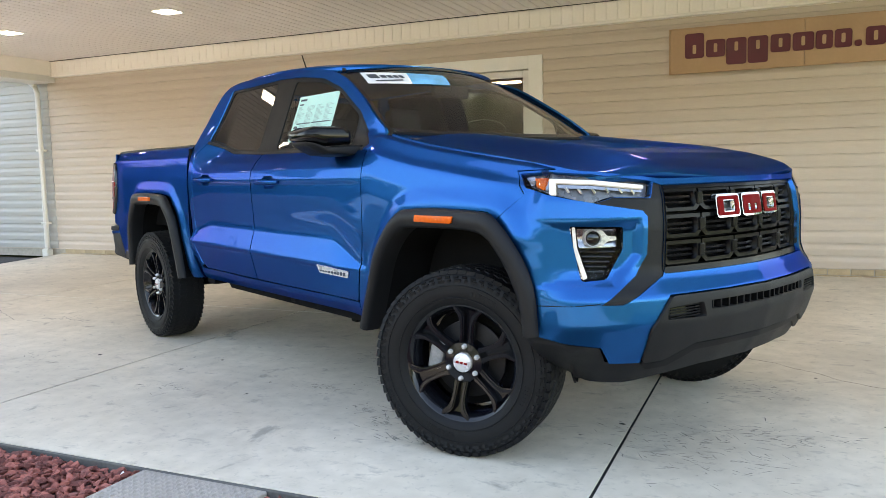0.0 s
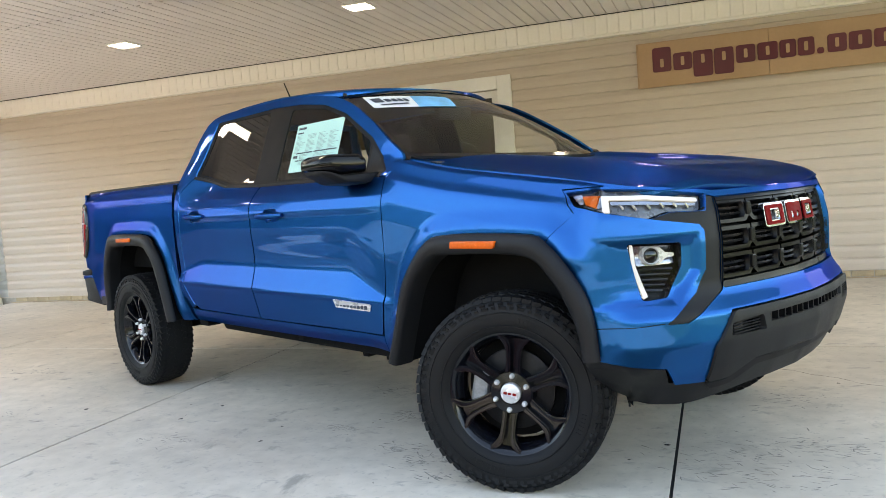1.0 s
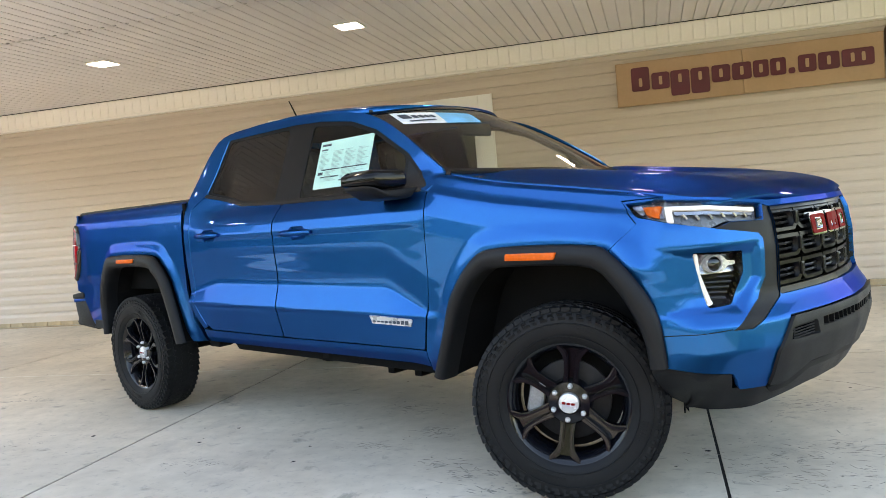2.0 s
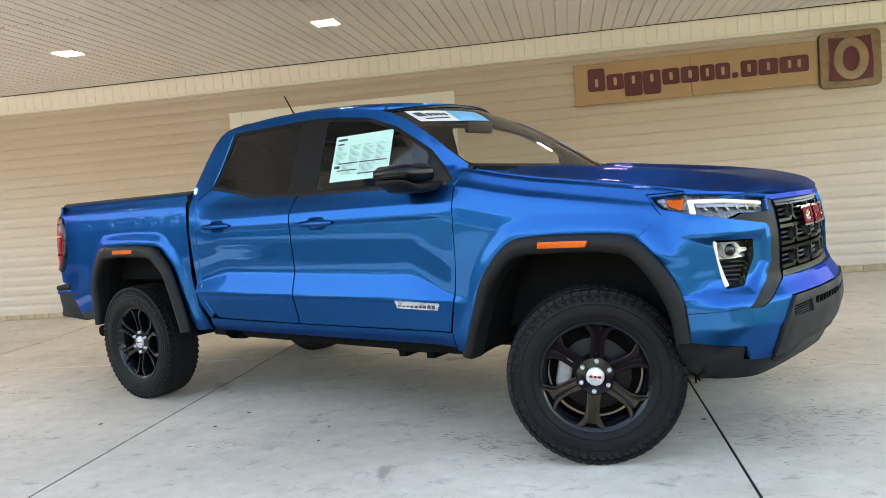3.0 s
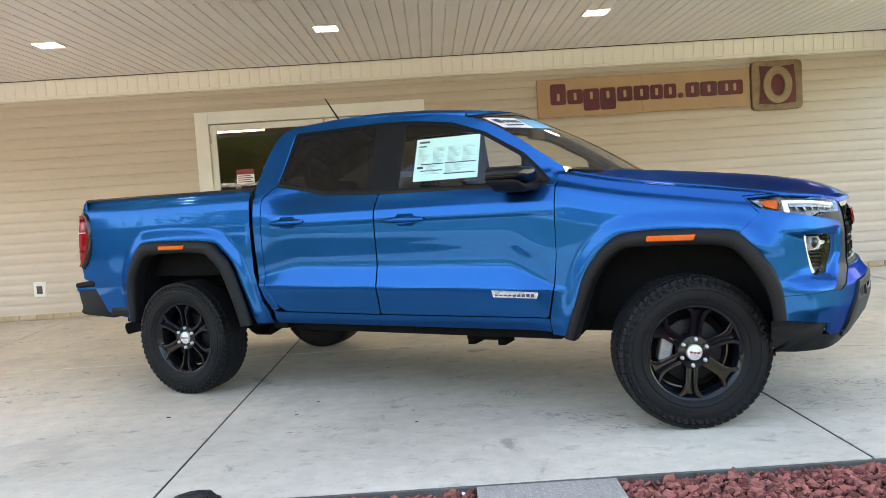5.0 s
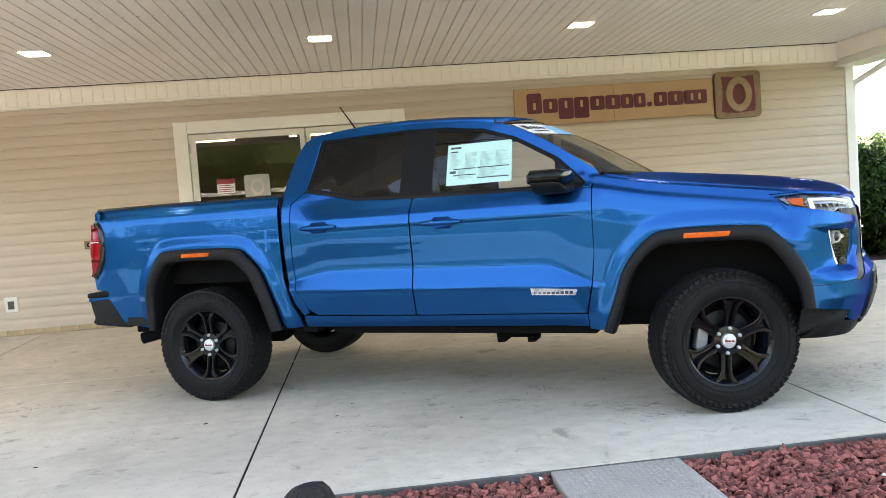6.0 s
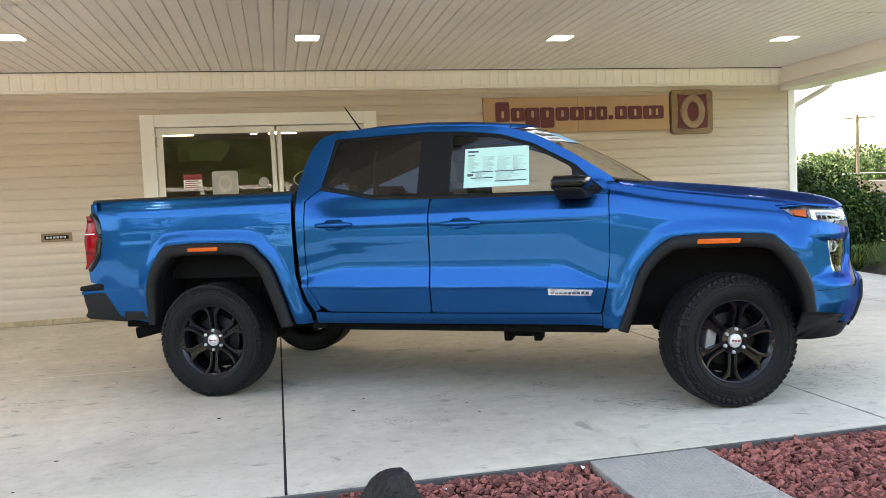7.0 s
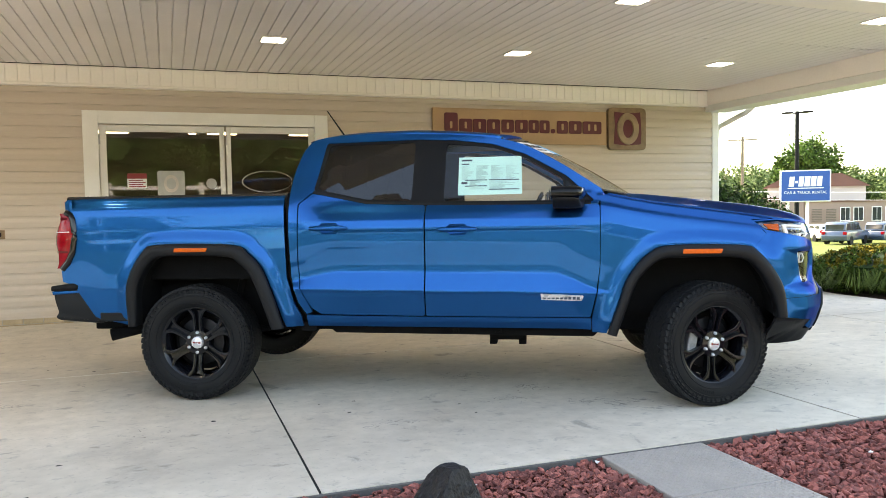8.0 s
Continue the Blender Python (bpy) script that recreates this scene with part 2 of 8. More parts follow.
LAVA_ONE = material("red_lava_stone", (0.175, 0.048, 0.039), rough=0.88, scale=30, vary=0.30, fine=160, bump=0.8, second=(0.29, 0.090, 0.070), obj=0.65, bump_scale=110)
SOIL = material("dark_soil", (0.075, 0.026, 0.021), rough=0.95, scale=18, vary=0.4, bump=0.8)
BASALT = material("dark_boulder", (0.008, 0.008, 0.0085), rough=0.55, scale=9, vary=0.5, fine=40, bump=1.0, bump_scale=22, stain=((0.26, 0.25, 0.235), 9, 0.64, 0.72, 0.7), dist=0.03, spec=0.3)
# drive surface out of view, chosen pale to throw light up at the soffit
BOUNCE_DRIVE = material("pale_bounce_concrete", (0.30, 0.285, 0.26), rough=0.85, scale=0.8, vary=0.12, fine=60, bump=0.2, second=(0.36, 0.34, 0.31), stain=((0.20, 0.19, 0.175), 0.7, 0.5, 0.8, 0.4))
OLD_ASPHALT = material("weathered_asphalt", (0.095, 0.093, 0.088), rough=0.9, scale=1.2, vary=0.2, fine=120, bump=0.4)
ASPHALT = material("asphalt", (0.05, 0.05, 0.052), rough=0.9, scale=3, vary=0.2, fine=160, bump=0.5)
GRASS = material("lawn_ground", (0.070, 0.098, 0.026), rough=0.95, scale=2.2, vary=0.3, fine=40, bump=0.6, second=(0.115, 0.142, 0.042), spec=0.15)
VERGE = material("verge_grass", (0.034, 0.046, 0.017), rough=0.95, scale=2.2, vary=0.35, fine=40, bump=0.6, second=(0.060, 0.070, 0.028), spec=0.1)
BLADE = material("grass_blades", (0.045, 0.085, 0.014), rough=0.7, scale=4, vary=0.3, island=0.6, second=(0.085, 0.13, 0.025), bump=0, spec=0.2)
MULCH = material("brown_mulch", (0.055, 0.030, 0.022), rough=0.95, scale=30, vary=0.5, fine=120, bump=1.0, dist=0.02)
LEAF = material("dark_green_leaves", (0.011, 0.033, 0.006), rough=0.7, scale=3, vary=0.35, island=0.7, second=(0.030, 0.066, 0.012), bump=0, spec=0.2)
LEAF_LIGHT = material("bright_green_leaves", (0.026, 0.066, 0.011), rough=0.7, scale=3, vary=0.3, island=0.7, second=(0.065, 0.125, 0.022), bump=0, spec=0.2)
LEAF_WOODS = material("woodland_leaves", (0.018, 0.040, 0.010), rough=0.75, scale=0.5, vary=0.35, island=0.7, second=(0.045, 0.080, 0.020), bump=0, spec=0.15)
# far leaves: distance haze is mixed into the base colour, lightening it
LEAF_HAZED = material("hazed_green_leaves", (0.065, 0.110, 0.038), rough=0.75, scale=0.4, vary=0.3, island=0.7, second=(0.13, 0.185, 0.072), bump=0, spec=0.2)
WHEEL_BLACK = material("gloss_black_alloy", (0.0045, 0.0052, 0.0075), rough=0.15, scale=8, vary=0.2, bump=0.0, spec=0.38)
MIRROR_BLACK = material("black_mirror_shell", (0.004, 0.004, 0.0048), rough=0.12, scale=8, vary=0.2, bump=0.0, spec=0.2)
LEAF_GOLD = material("golden_leaves", (0.085, 0.10, 0.011), rough=0.7, scale=3, vary=0.3, island=0.7, second=(0.19, 0.15, 0.016), bump=0, spec=0.2)
BARK = material("bark", (0.10, 0.075, 0.055), rough=0.9, scale=12, vary=0.3, bump=0.8)
POLE_WOOD = material("weathered_pole", (0.20, 0.15, 0.11), rough=0.9, scale=8, vary=0.3, bump=0.4)
SIGN_TAN = material("tan_sign_board", (0.45, 0.285, 0.165), rough=0.6, scale=1.4, vary=0.08, fine=30, bump=0.05, stain=((0.36, 0.22, 0.1), 2.0, 0.5, 0.8, 0.3))
MAROON = material("maroon_paint", (0.105, 0.010, 0.020), rough=0.5, scale=6, vary=0.12, bump=0.05)
SIGN_BROWN = material("brown_bronze", (0.23, 0.15, 0.09), rough=0.45, metal=0.2, scale=9, vary=0.3, bump=0.2)
SIGN_RING = material("aged_tan_relief", (0.30, 0.20, 0.125), rough=0.5, scale=9, vary=0.25, bump=0.15)
LAMP_PANEL = glowing("led_panel", (1.0, 0.97, 0.92), 2.5)
ROOM_LIGHT = glowing("room_tube", (1.0, 0.84, 0.62), 1.6)
DOOR_GLASS = glass("door_glass", (0.62, 0.62, 0.60), ior=1.60)
ROOM_DARK = material("dim_room_wall", (0.56, 0.51, 0.46), rough=0.8, scale=2, vary=0.3, bump=0.1)
STICKER_RED = material("red_notice", (0.30, 0.04, 0.05), rough=0.6, scale=12, vary=0.15, bump=0.0)
FROST = material("frosted_vinyl", (0.42, 0.42, 0.40), rough=0.5, scale=12, vary=0.1, bump=0.0)
ROOF_SHINGLE = material("roof_shingle", (0.16, 0.13, 0.11), rough=0.9, scale=6, vary=0.3, bump=0.5)
FAR_PINK = material("pinkish_stucco", (0.30, 0.215, 0.185), rough=0.9, scale=0.4, vary=0.08, bump=0.2)
FAR_PALE = material("pale_stucco", (0.46, 0.43, 0.41), rough=0.9, scale=0.4, vary=0.08, bump=0.2)
FAR_ROOF = material("reddish_roof", (0.15, 0.075, 0.06), rough=0.9, scale=0.8, vary=0.15, bump=0.3)
FAR_GLASS = material("far_window_glass", (0.03, 0.035, 0.04), rough=0.1, scale=2, vary=0.3, bump=0.0)
SIGN_BLUE = material("blue_sign_face", (0.005, 0.075, 0.32), rough=0.4, scale=2, vary=0.06, bump=0.0)
SIGN_WHITE = material("white_sign_plastic", (0.80, 0.80, 0.80), rough=0.4, scale=2, vary=0.03, bump=0.0)
FENCE_WHITE = material("white_fence_vinyl", (0.80, 0.80, 0.78), rough=0.4, scale=2, vary=0.04, bump=0.0)
CAR_WHITE = material("white_car_paint", (0.75, 0.75, 0.75), rough=0.3, scale=2, vary=0.03, bump=0.0, coat=1.0)
CAR_SLATE = material("slate_blue_car_paint", (0.03, 0.055, 0.10), rough=0.3, scale=2, vary=0.05, bump=0.0, coat=1.0)


# ---- mesh helpers ----
def link_mesh(name, me, mat, parent=None, label="", m=None):
    ob = new(name, me)
    if mat is not None and not me.materials:
        for k in (mat if isinstance(mat, (list, tuple)) else [mat]):
            me.materials.append(k)
    if parent is not None:
        ob.parent = parent
    if m is not None:
        ob.matrix_basis = m
    if label:
        ob["label"] = label
    return ob


def part(name, bm, mat, parent, label="", smooth=False, m=None):
    """Links a bmesh as one mesh object under a thing or a part."""
    me = bpy.data.meshes.new(name)
    bmesh.ops.recalc_face_normals(bm, faces=bm.faces)
    bm.to_mesh(me)
    bm.free()
    if smooth:
        me.shade_smooth()
        me.set_sharp_from_angle(angle=radians(smooth if smooth > 1 else 35))
    return link_mesh(name, me, mat, parent, label, m)


def thing(name, label, category, group="", kind="", m=None):
    ob = new(name)
    ob.empty_display_size = 0.2
    if m is not None:
        ob.matrix_basis = m
    return tagged(ob, label, category, group, kind)


def box(bm, x0, x1, y0, y1, z0, z1, bevel=0.0, m=None):
    r = bmesh.ops.create_cube(bm, size=1.0)
    vs = r["verts"]
    bmesh.ops.scale(bm, vec=(abs(x1 - x0), abs(y1 - y0), abs(z1 - z0)), verts=vs)
    bmesh.ops.translate(bm, vec=((x0 + x1) / 2, (y0 + y1) / 2, (z0 + z1) / 2), verts=vs)
    if bevel:
        es = list({e for v in vs for e in v.link_edges})
        r2 = bmesh.ops.bevel(bm, geom=es, offset=bevel, segments=2, affect="EDGES", profile=0.5)
        vs = list({v for f in r2["faces"] for v in f.verts} | {v for v in vs if v.is_valid})
    if m is not None:
        bmesh.ops.transform(bm, matrix=m, verts=vs)
    return vs


def boxed(x0, x1, y0, y1, z0, z1, bevel=0.0):
    bm = bmesh.new()
    box(bm, x0, x1, y0, y1, z0, z1, bevel)
    return bm


def tube(bm, pts, r, seg=10, cap=True):
    """A round bar along points; r may be a list."""
    pts = [Vector(p) for p in pts]
    rr = r if isinstance(r, (list, tuple)) else [r] * len(pts)
    rings = []
    up = Vector((0, 0, 1))
    for i, p in enumerate(pts):
        d = (pts[min(i + 1, len(pts) - 1)] - pts[max(i - 1, 0)]).normalized()
        a = d.cross(up)
        if a.length < 0.05:
            a = d.cross(Vector((0, 1, 0)))
        a.normalize()
        b = d.cross(a).normalized()
        rings.append([bm.verts.new(p + (a * math.cos(k * math.tau / seg) + b * math.sin(k * math.tau / seg)) * rr[i]) for k in range(seg)])
    for q, w in zip(rings, rings[1:]):
        for k in range(seg):
            bm.faces.new((q[k], q[(k + 1) % seg], w[(k + 1) % seg], w[k]))
    if cap:
        bm.faces.new(rings[0][::-1])
        bm.faces.new(rings[-1])


def revolve(bm, profile, seg=64, axis="y"):
    """profile: (radius, along) pairs, turned round the axis."""
    rings = []
    for rad, a in profile:
        ring = []
        for k in range(seg):
            c, s = math.cos(k * math.tau / seg), math.sin(k * math.tau / seg)
            ring.append(bm.verts.new((rad * c, a, rad * s) if axis == "y" else (rad * c, rad * s, a)))
        rings.append(ring)
    for q, w in zip(rings, rings[1:]):
        for k in range(seg):
            bm.faces.new((q[k], q[(k + 1) % seg], w[(k + 1) % seg], w[k]))
    return rings


def prism(bm, poly, y0, y1, bevel=0.0, plane="xz"):
    """A 2D outline given thickness; plane xz, xy or yz."""
    def at(p, d):
        return (p[0], d, p[1]) if plane == "xz" else (p[0], p[1], d) if plane == "xy" else (d, p[0], p[1])
    a = [bm.verts.new(at(p, y0)) for p in poly]
    b = [bm.verts.new(at(p, y1)) for p in poly]
    n = len(poly)
    fs = [bm.faces.new(a), bm.faces.new(b[::-1])]
    fs += [bm.faces.new((a[i], b[i], b[(i + 1) % n], a[(i + 1) % n])) for i in range(n)]
    if bevel:
        bmesh.ops.recalc_face_normals(bm, faces=fs)
        es = list(fs[0].edges) + list(fs[1].edges)
        bmesh.ops.bevel(bm, geom=es, offset=bevel, segments=2, affect="EDGES", profile=0.5)


def rounded(poly, r, n=4):
    """The outline with its corners rounded."""
    out = []
    for i, p in enumerate(poly):
        p = Vector(p)
        a, b = Vector(poly[i - 1]) - p, Vector(poly[(i + 1) % len(poly)]) - p
        q = min(r, a.length * 0.45, b.length * 0.45)
        s, e = p + a.normalized() * q, p + b.normalized() * q
        for k in range(n + 1):
            t = k / n
            out.append(tuple(s * (1 - t) ** 2 + p * 2 * t * (1 - t) + e * t * t))
    return out


def spline(pts, n):
    """n points along a Catmull-Rom curve through pts."""
    pts = [Vector(p) for p in pts]
    ext = [pts[0] * 2 - pts[1], *pts, pts[-1] * 2 - pts[-2]]
    lens = [0.0]
    dense = []
    for i in range(len(pts) - 1):
        p0, p1, p2, p3 = ext[i:i + 4]
        for k in range(12):
            t = k / 12
            dense.append(0.5 * (2 * p1 + (p2 - p0) * t + (2 * p0 - 5 * p1 + 4 * p2 - p3) * t * t + (3 * p1 - p0 - 3 * p2 + p3) * t ** 3))
    dense.append(pts[-1])
    for a, b in zip(dense, dense[1:]):
        lens.append(lens[-1] + (b - a).length)
    out = []
    for k in range(n):
        s = lens[-1] * k / (n - 1)
        i = min(max(np.searchsorted(lens, s) - 1, 0), len(dense) - 2)
        f = (s - lens[i]) / max(lens[i + 1] - lens[i], 1e-9)
        out.append(dense[i].lerp(dense[i + 1], f))
    return out


def inside(poly, pts):
    """Which of the points lie inside the outline."""
    px, py = pts[:, 0], pts[:, 1]
    res = np.zeros(len(pts), bool)
    n = len(poly)
    for i in range(n):
        (x0, y0), (x1, y1) = poly[i], poly[(i + 1) % n]
        if y0 == y1:
            continue
        c = (y0 > py) != (y1 > py)
        res ^= c & (px < (x1 - x0) * (py - y0) / (y1 - y0) + x0)
    return res


def divided(poly, step):
    out = []
    for i, p in enumerate(poly):
        a, b = Vector(p), Vector(poly[(i + 1) % len(poly)])
        k = max(1, math.ceil((b - a).length / step))
        out += [tuple(a.lerp(b, j / k)) for j in range(k)]
    return out


def edge_distance(pts, poly):
    d = np.full(len(pts), 9.0)
    for i in range(len(poly)):
        a, b = np.array(poly[i]), np.array(poly[(i + 1) % len(poly)])
        ab = b - a
        t = np.clip(((pts - a) @ ab) / max(ab @ ab, 1e-12), 0, 1)
        d = np.minimum(d, np.linalg.norm(pts - (a + t[:, None] * ab), axis=1))
    return d


def panel(name, outline, shape, mat, parent, holes=(), step=0.03, depth=0.014, label="", turn=1, lip=0.0, m=None):
    """A sheet cut to an outline with holes, laid on the surface shape(u, v), with its edges turned in by depth."""
    loops = [divided([tuple(p) for p in o], step) for o in (outline, *holes)]
    flat = [p for lp in loops for p in lp]
    edges, k = [], 0
    for lp in loops:
        edges += [(k + i, k + (i + 1) % len(lp)) for i in range(len(lp))]
        k += len(lp)
    arr = np.array(outline)
    (u0, v0), (u1, v1) = arr.min(0), arr.max(0)
    gu, gv = np.meshgrid(np.arange(u0 + step / 2, u1, step), np.arange(v0 + step / 2, v1, step))
    g = np.column_stack([gu.ravel(), gv.ravel()])
    if len(g):
        keep = inside(outline, g)
        for h in holes:
            keep &= ~inside(h, g)
        g = g[keep]
    for lp in loops:
        if len(g):
            g = g[edge_distance(g, lp) > step * 0.45]
    flat += [tuple(p) for p in g]
    v2, _, faces, orig, _, _ = geometry.delaunay_2d_cdt([Vector(p) for p in flat], edges, [], 0, 1e-5)
    pts = np.array([tuple(v) for v in v2])
    mid = np.array([pts[list(f)].mean(0) for f in faces])
    ok = inside(outline, mid)
    for h in holes:
        ok &= ~inside(h, mid)
    faces = [tuple(f) for f, o in zip(faces, ok) if o]
    e = 0.003

    def normal(u, v):
        a = Vector(shape(u + e, v)) - Vector(shape(u - e, v))
        b = Vector(shape(u, v + e)) - Vector(shape(u, v - e))
        return (a.cross(b) * turn).normalized()
    pos = [Vector(shape(u, v)) for u, v in pts]
    nor = [normal(u, v) for u, v in pts]
    if turn < 0:
        faces = [f[::-1] for f in faces]
    back = {}
    for i, o in enumerate(orig):
        for j in o:
            back[j] = i
    k = 0
    for lp in loops:
        ids = [back[k + i] for i in range(len(lp))]
        k += len(lp)
        if not depth:
            continue
        ring = []
        c = sum((pos[i] for i in ids), Vector()) / len(ids)
        for j, i in enumerate(ids):
            t = pos[ids[(j + 1) % len(ids)]] - pos[ids[j - 1]]
            o = t.cross(nor[i]).normalized() if t.length > 1e-9 else (pos[i] - c).normalized()
            ring.append((len(pos), len(pos) + 1))
            pos += [pos[i].copy(), pos[i] - nor[i] * depth]
            nor += [(o + nor[i] * 0.8).normalized(), o]
        for j in range(len(ring)):
            a, b = ring[j], ring[(j + 1) % len(ring)]
            faces.append((a[0], a[1], b[1], b[0]))
    me = bpy.data.meshes.new(name)
    me.from_pydata([tuple(p) for p in pos], [], faces)
    me.shade_smooth()
    me.normals_split_custom_set_from_vertices([tuple(x) for x in nor])
    return link_mesh(name, me, mat, parent, label, m)


def lettering(name, body, size, mat, parent, m, label="", extrude=0.004):
    """Raised letters as a mesh."""
    cu = bpy.data.curves.new(name, "FONT")
    cu.body, cu.size, cu.extrude, cu.align_x, cu.align_y = body, size, extrude, "CENTER", "CENTER"
    tmp = new(name + "_tmp", cu)
    me = bpy.data.meshes.new_from_object(tmp.evaluated_get(bpy.context.evaluated_depsgraph_get()))
    bpy.data.objects.remove(tmp)
    me.materials.clear()
    return link_mesh(name, me, mat, parent, label, m)

# ---- setting ----
WALL_Y, SOFFIT_Z = 8.55, 2.91
X_LEFT, X_RIGHT = -9.86, 3.22        # inner faces of the canopy's end beams
SLAB_FRONT = 2.345
CANOPY_FRONT = 3.3
DOOR_X0, DOOR_X1, DOOR_TOP = -5.15, -2.385, 2.425
JOINTS_X = [-13.0, -9.99, -6.835, -3.68, -0.525, 2.63, 4.3]
JOINT_Y = 5.57


def build_ground():
    bm = bmesh.new()
    xs = [-900, -200, -60, -30, -14, -8, -2, 3, 5, 8, 12, 18, 25, 33, 42, 60, 100, 220, 900]
    ys = [-900, -200, -80, -45, -25, -14, -6, 0, 4, 8, 12, 18, 26, 35, 48, 70, 110, 220, 900]

    def height(x, y):
        d = max(0.0, x - 6.5)
        return -0.10 - 2.3 * (1 - math.exp(-(d / 26) ** 1.5))
    grid = [[bm.verts.new((x, y, height(x, y))) for y in ys] for x in xs]
    for i in range(len(xs) - 1):
        for j in range(len(ys) - 1):
            bm.faces.new((grid[i][j], grid[i + 1][j], grid[i + 1][j + 1], grid[i][j + 1]))
    return tagged(part("ground", bm, GRASS, None, smooth=60), "sunlit green lawn falling gently away from the building", "lawn", kind="structure")


build_ground()

# unseen drive, its pale top added as a bounce surface for the canopy
bm = bmesh.new()
box(bm, -40, 3.6, -4.3, 0.55, -0.2, -0.07)
bm2 = bmesh.new()
box(bm2, -60, -10.35, 0.56, WALL_Y - 0.02, -0.2, -0.03)
tagged(part("side_lot", bm2, ASPHALT, None), "dark asphalt beside the canopy's end", "lot", kind="structure")
tagged(part("road", bm, BOUNCE_DRIVE, None), "unseen drive in front of the planting bed, made pale to bounce light", "drive", kind="structure")

floor = thing("floor", "pale grey concrete drive slab with tooled joints and faint stains", "floor", kind="structure")
part("joint_bed", boxed(-10.3, 4.28, SLAB_FRONT + 0.03, WALL_Y + 0.05, -0.16, -0.0045), DARK_GAP, floor, "dark joint filler")


def slab_piece(x0, x1, y0, y1):
    g = 0.0065
    bm = bmesh.new()
    box(bm, x0 + g, x1 - g, y0 + g, y1 - g, -0.13, 0.0, 0.003)
    for v in bm.verts:
        k = min(max((v.co.y - 6.3) / 2.3, 0), 1)
        if v.co.z > -0.05:
            v.co.z += 0.05 * k
    bmesh.ops.subdivide_edges(bm, edges=[e for e in bm.edges if abs(e.verts[0].co.y - e.verts[1].co.y) > 1.5], cuts=1)
    for v in bm.verts:
        if v.co.z > -0.05 and y0 + 0.2 < v.co.y < y1 - 0.2:
            v.co.z = 0.0
    part("slab", bm, CONCRETE, floor)


for x0, x1 in zip(JOINTS_X[1:], JOINTS_X[2:]):
    slab_piece(x0, x1, SLAB_FRONT, JOINT_Y)
    slab_piece(x0, x1, JOINT_Y, WALL_Y + 0.02)
part("slab_edge", boxed(-10.3, 4.3, SLAB_FRONT - 0.008, SLAB_FRONT + 0.02, -0.16, -0.006, 0.004), CONCRETE_EDGE, floor, "dark strip along the slab's front edge")


def crack(pts, w, z=0.0006):
    """A thin crack with a wandering line."""
    bm = bmesh.new()
    rows = []
    for i, p in enumerate(spline([(*q, 0) for q in pts], 60)):
        j = Vector((noise.noise(p * 9.0), noise.noise(p * 9.0 + Vector((7, 3, 1))), 0)) * 0.03
        ww = w * (0.5 + abs(noise.noise(p * 23)))
        p = p + j
        rows.append((bm.verts.new((p.x, p.y - ww, z)), bm.verts.new((p.x, p.y + ww, z))))
    for a, b in zip(rows, rows[1:]):
        bm.faces.new((a[0], b[0], b[1], a[1]))
    part("crack", bm, DARK_GAP, floor, "thin wandering crack")


part("joint_seal", boxed(-9.99, -0.53, JOINT_Y - 0.0045, JOINT_Y + 0.0045, -0.03, 0.0008), CAULK, floor, "pale sealant line")


crack([(-0.45, 5.25), (-0.14, 5.02), (0.12, 4.86), (0.47, 4.57), (0.9, 4.42)], 0.0035)
crack([(-7.2, 5.1), (-6.4, 4.8), (-5.9, 4.55), (-5.4, 4.5)], 0.002)

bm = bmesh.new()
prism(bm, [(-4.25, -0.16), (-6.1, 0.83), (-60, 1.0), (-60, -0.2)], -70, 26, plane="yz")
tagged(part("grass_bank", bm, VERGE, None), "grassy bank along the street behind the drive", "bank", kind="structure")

# back wall with the doorway cut through it
wall = thing("wall_north", "long outer wall clad in tan horizontal vinyl siding", "wall", kind="structure")
bm = bmesh.new()
box(bm, -24, DOOR_X0, WALL_Y, WALL_Y + 0.15, 0.03, 3.2)
box(bm, DOOR_X1, 3.45, WALL_Y, WALL_Y + 0.15, 0.03, 3.2)
box(bm, DOOR_X0, DOOR_X1, WALL_Y, WALL_Y + 0.15, DOOR_TOP, 3.2)
part("wall_core", bm, SIDING, wall)

COURSE = 0.1245
SIDING_BASE = 0.125


def plank_mesh(length, name="siding_plank"):
    me = bpy.data.meshes.new(name)
    c = COURSE
    # lap profile: proud at its lower lip, a shallow fold at half height
    prof = [(0.0, 0.0), (-0.013, 0.0005), (-0.0165, 0.002), (-0.0175, 0.006), (-0.0180, c * 0.50), (-0.0165, c * 0.58), (-0.0065, c * 0.82), (-0.0050, c * 0.92), (-0.0050, c - 0.001), (0.0, c - 0.001)]
    vs, fs, n = [], [], len(prof)
    for x in (0.0, length):
        vs += [(x, y, z) for y, z in prof]
    fs += [(i, i + 1, n + i + 1, n + i) for i in range(n - 1)]
    fs += [tuple(range(n))[::-1], tuple(range(n, 2 * n))]
    me.from_pydata(vs, [], fs)
    return me


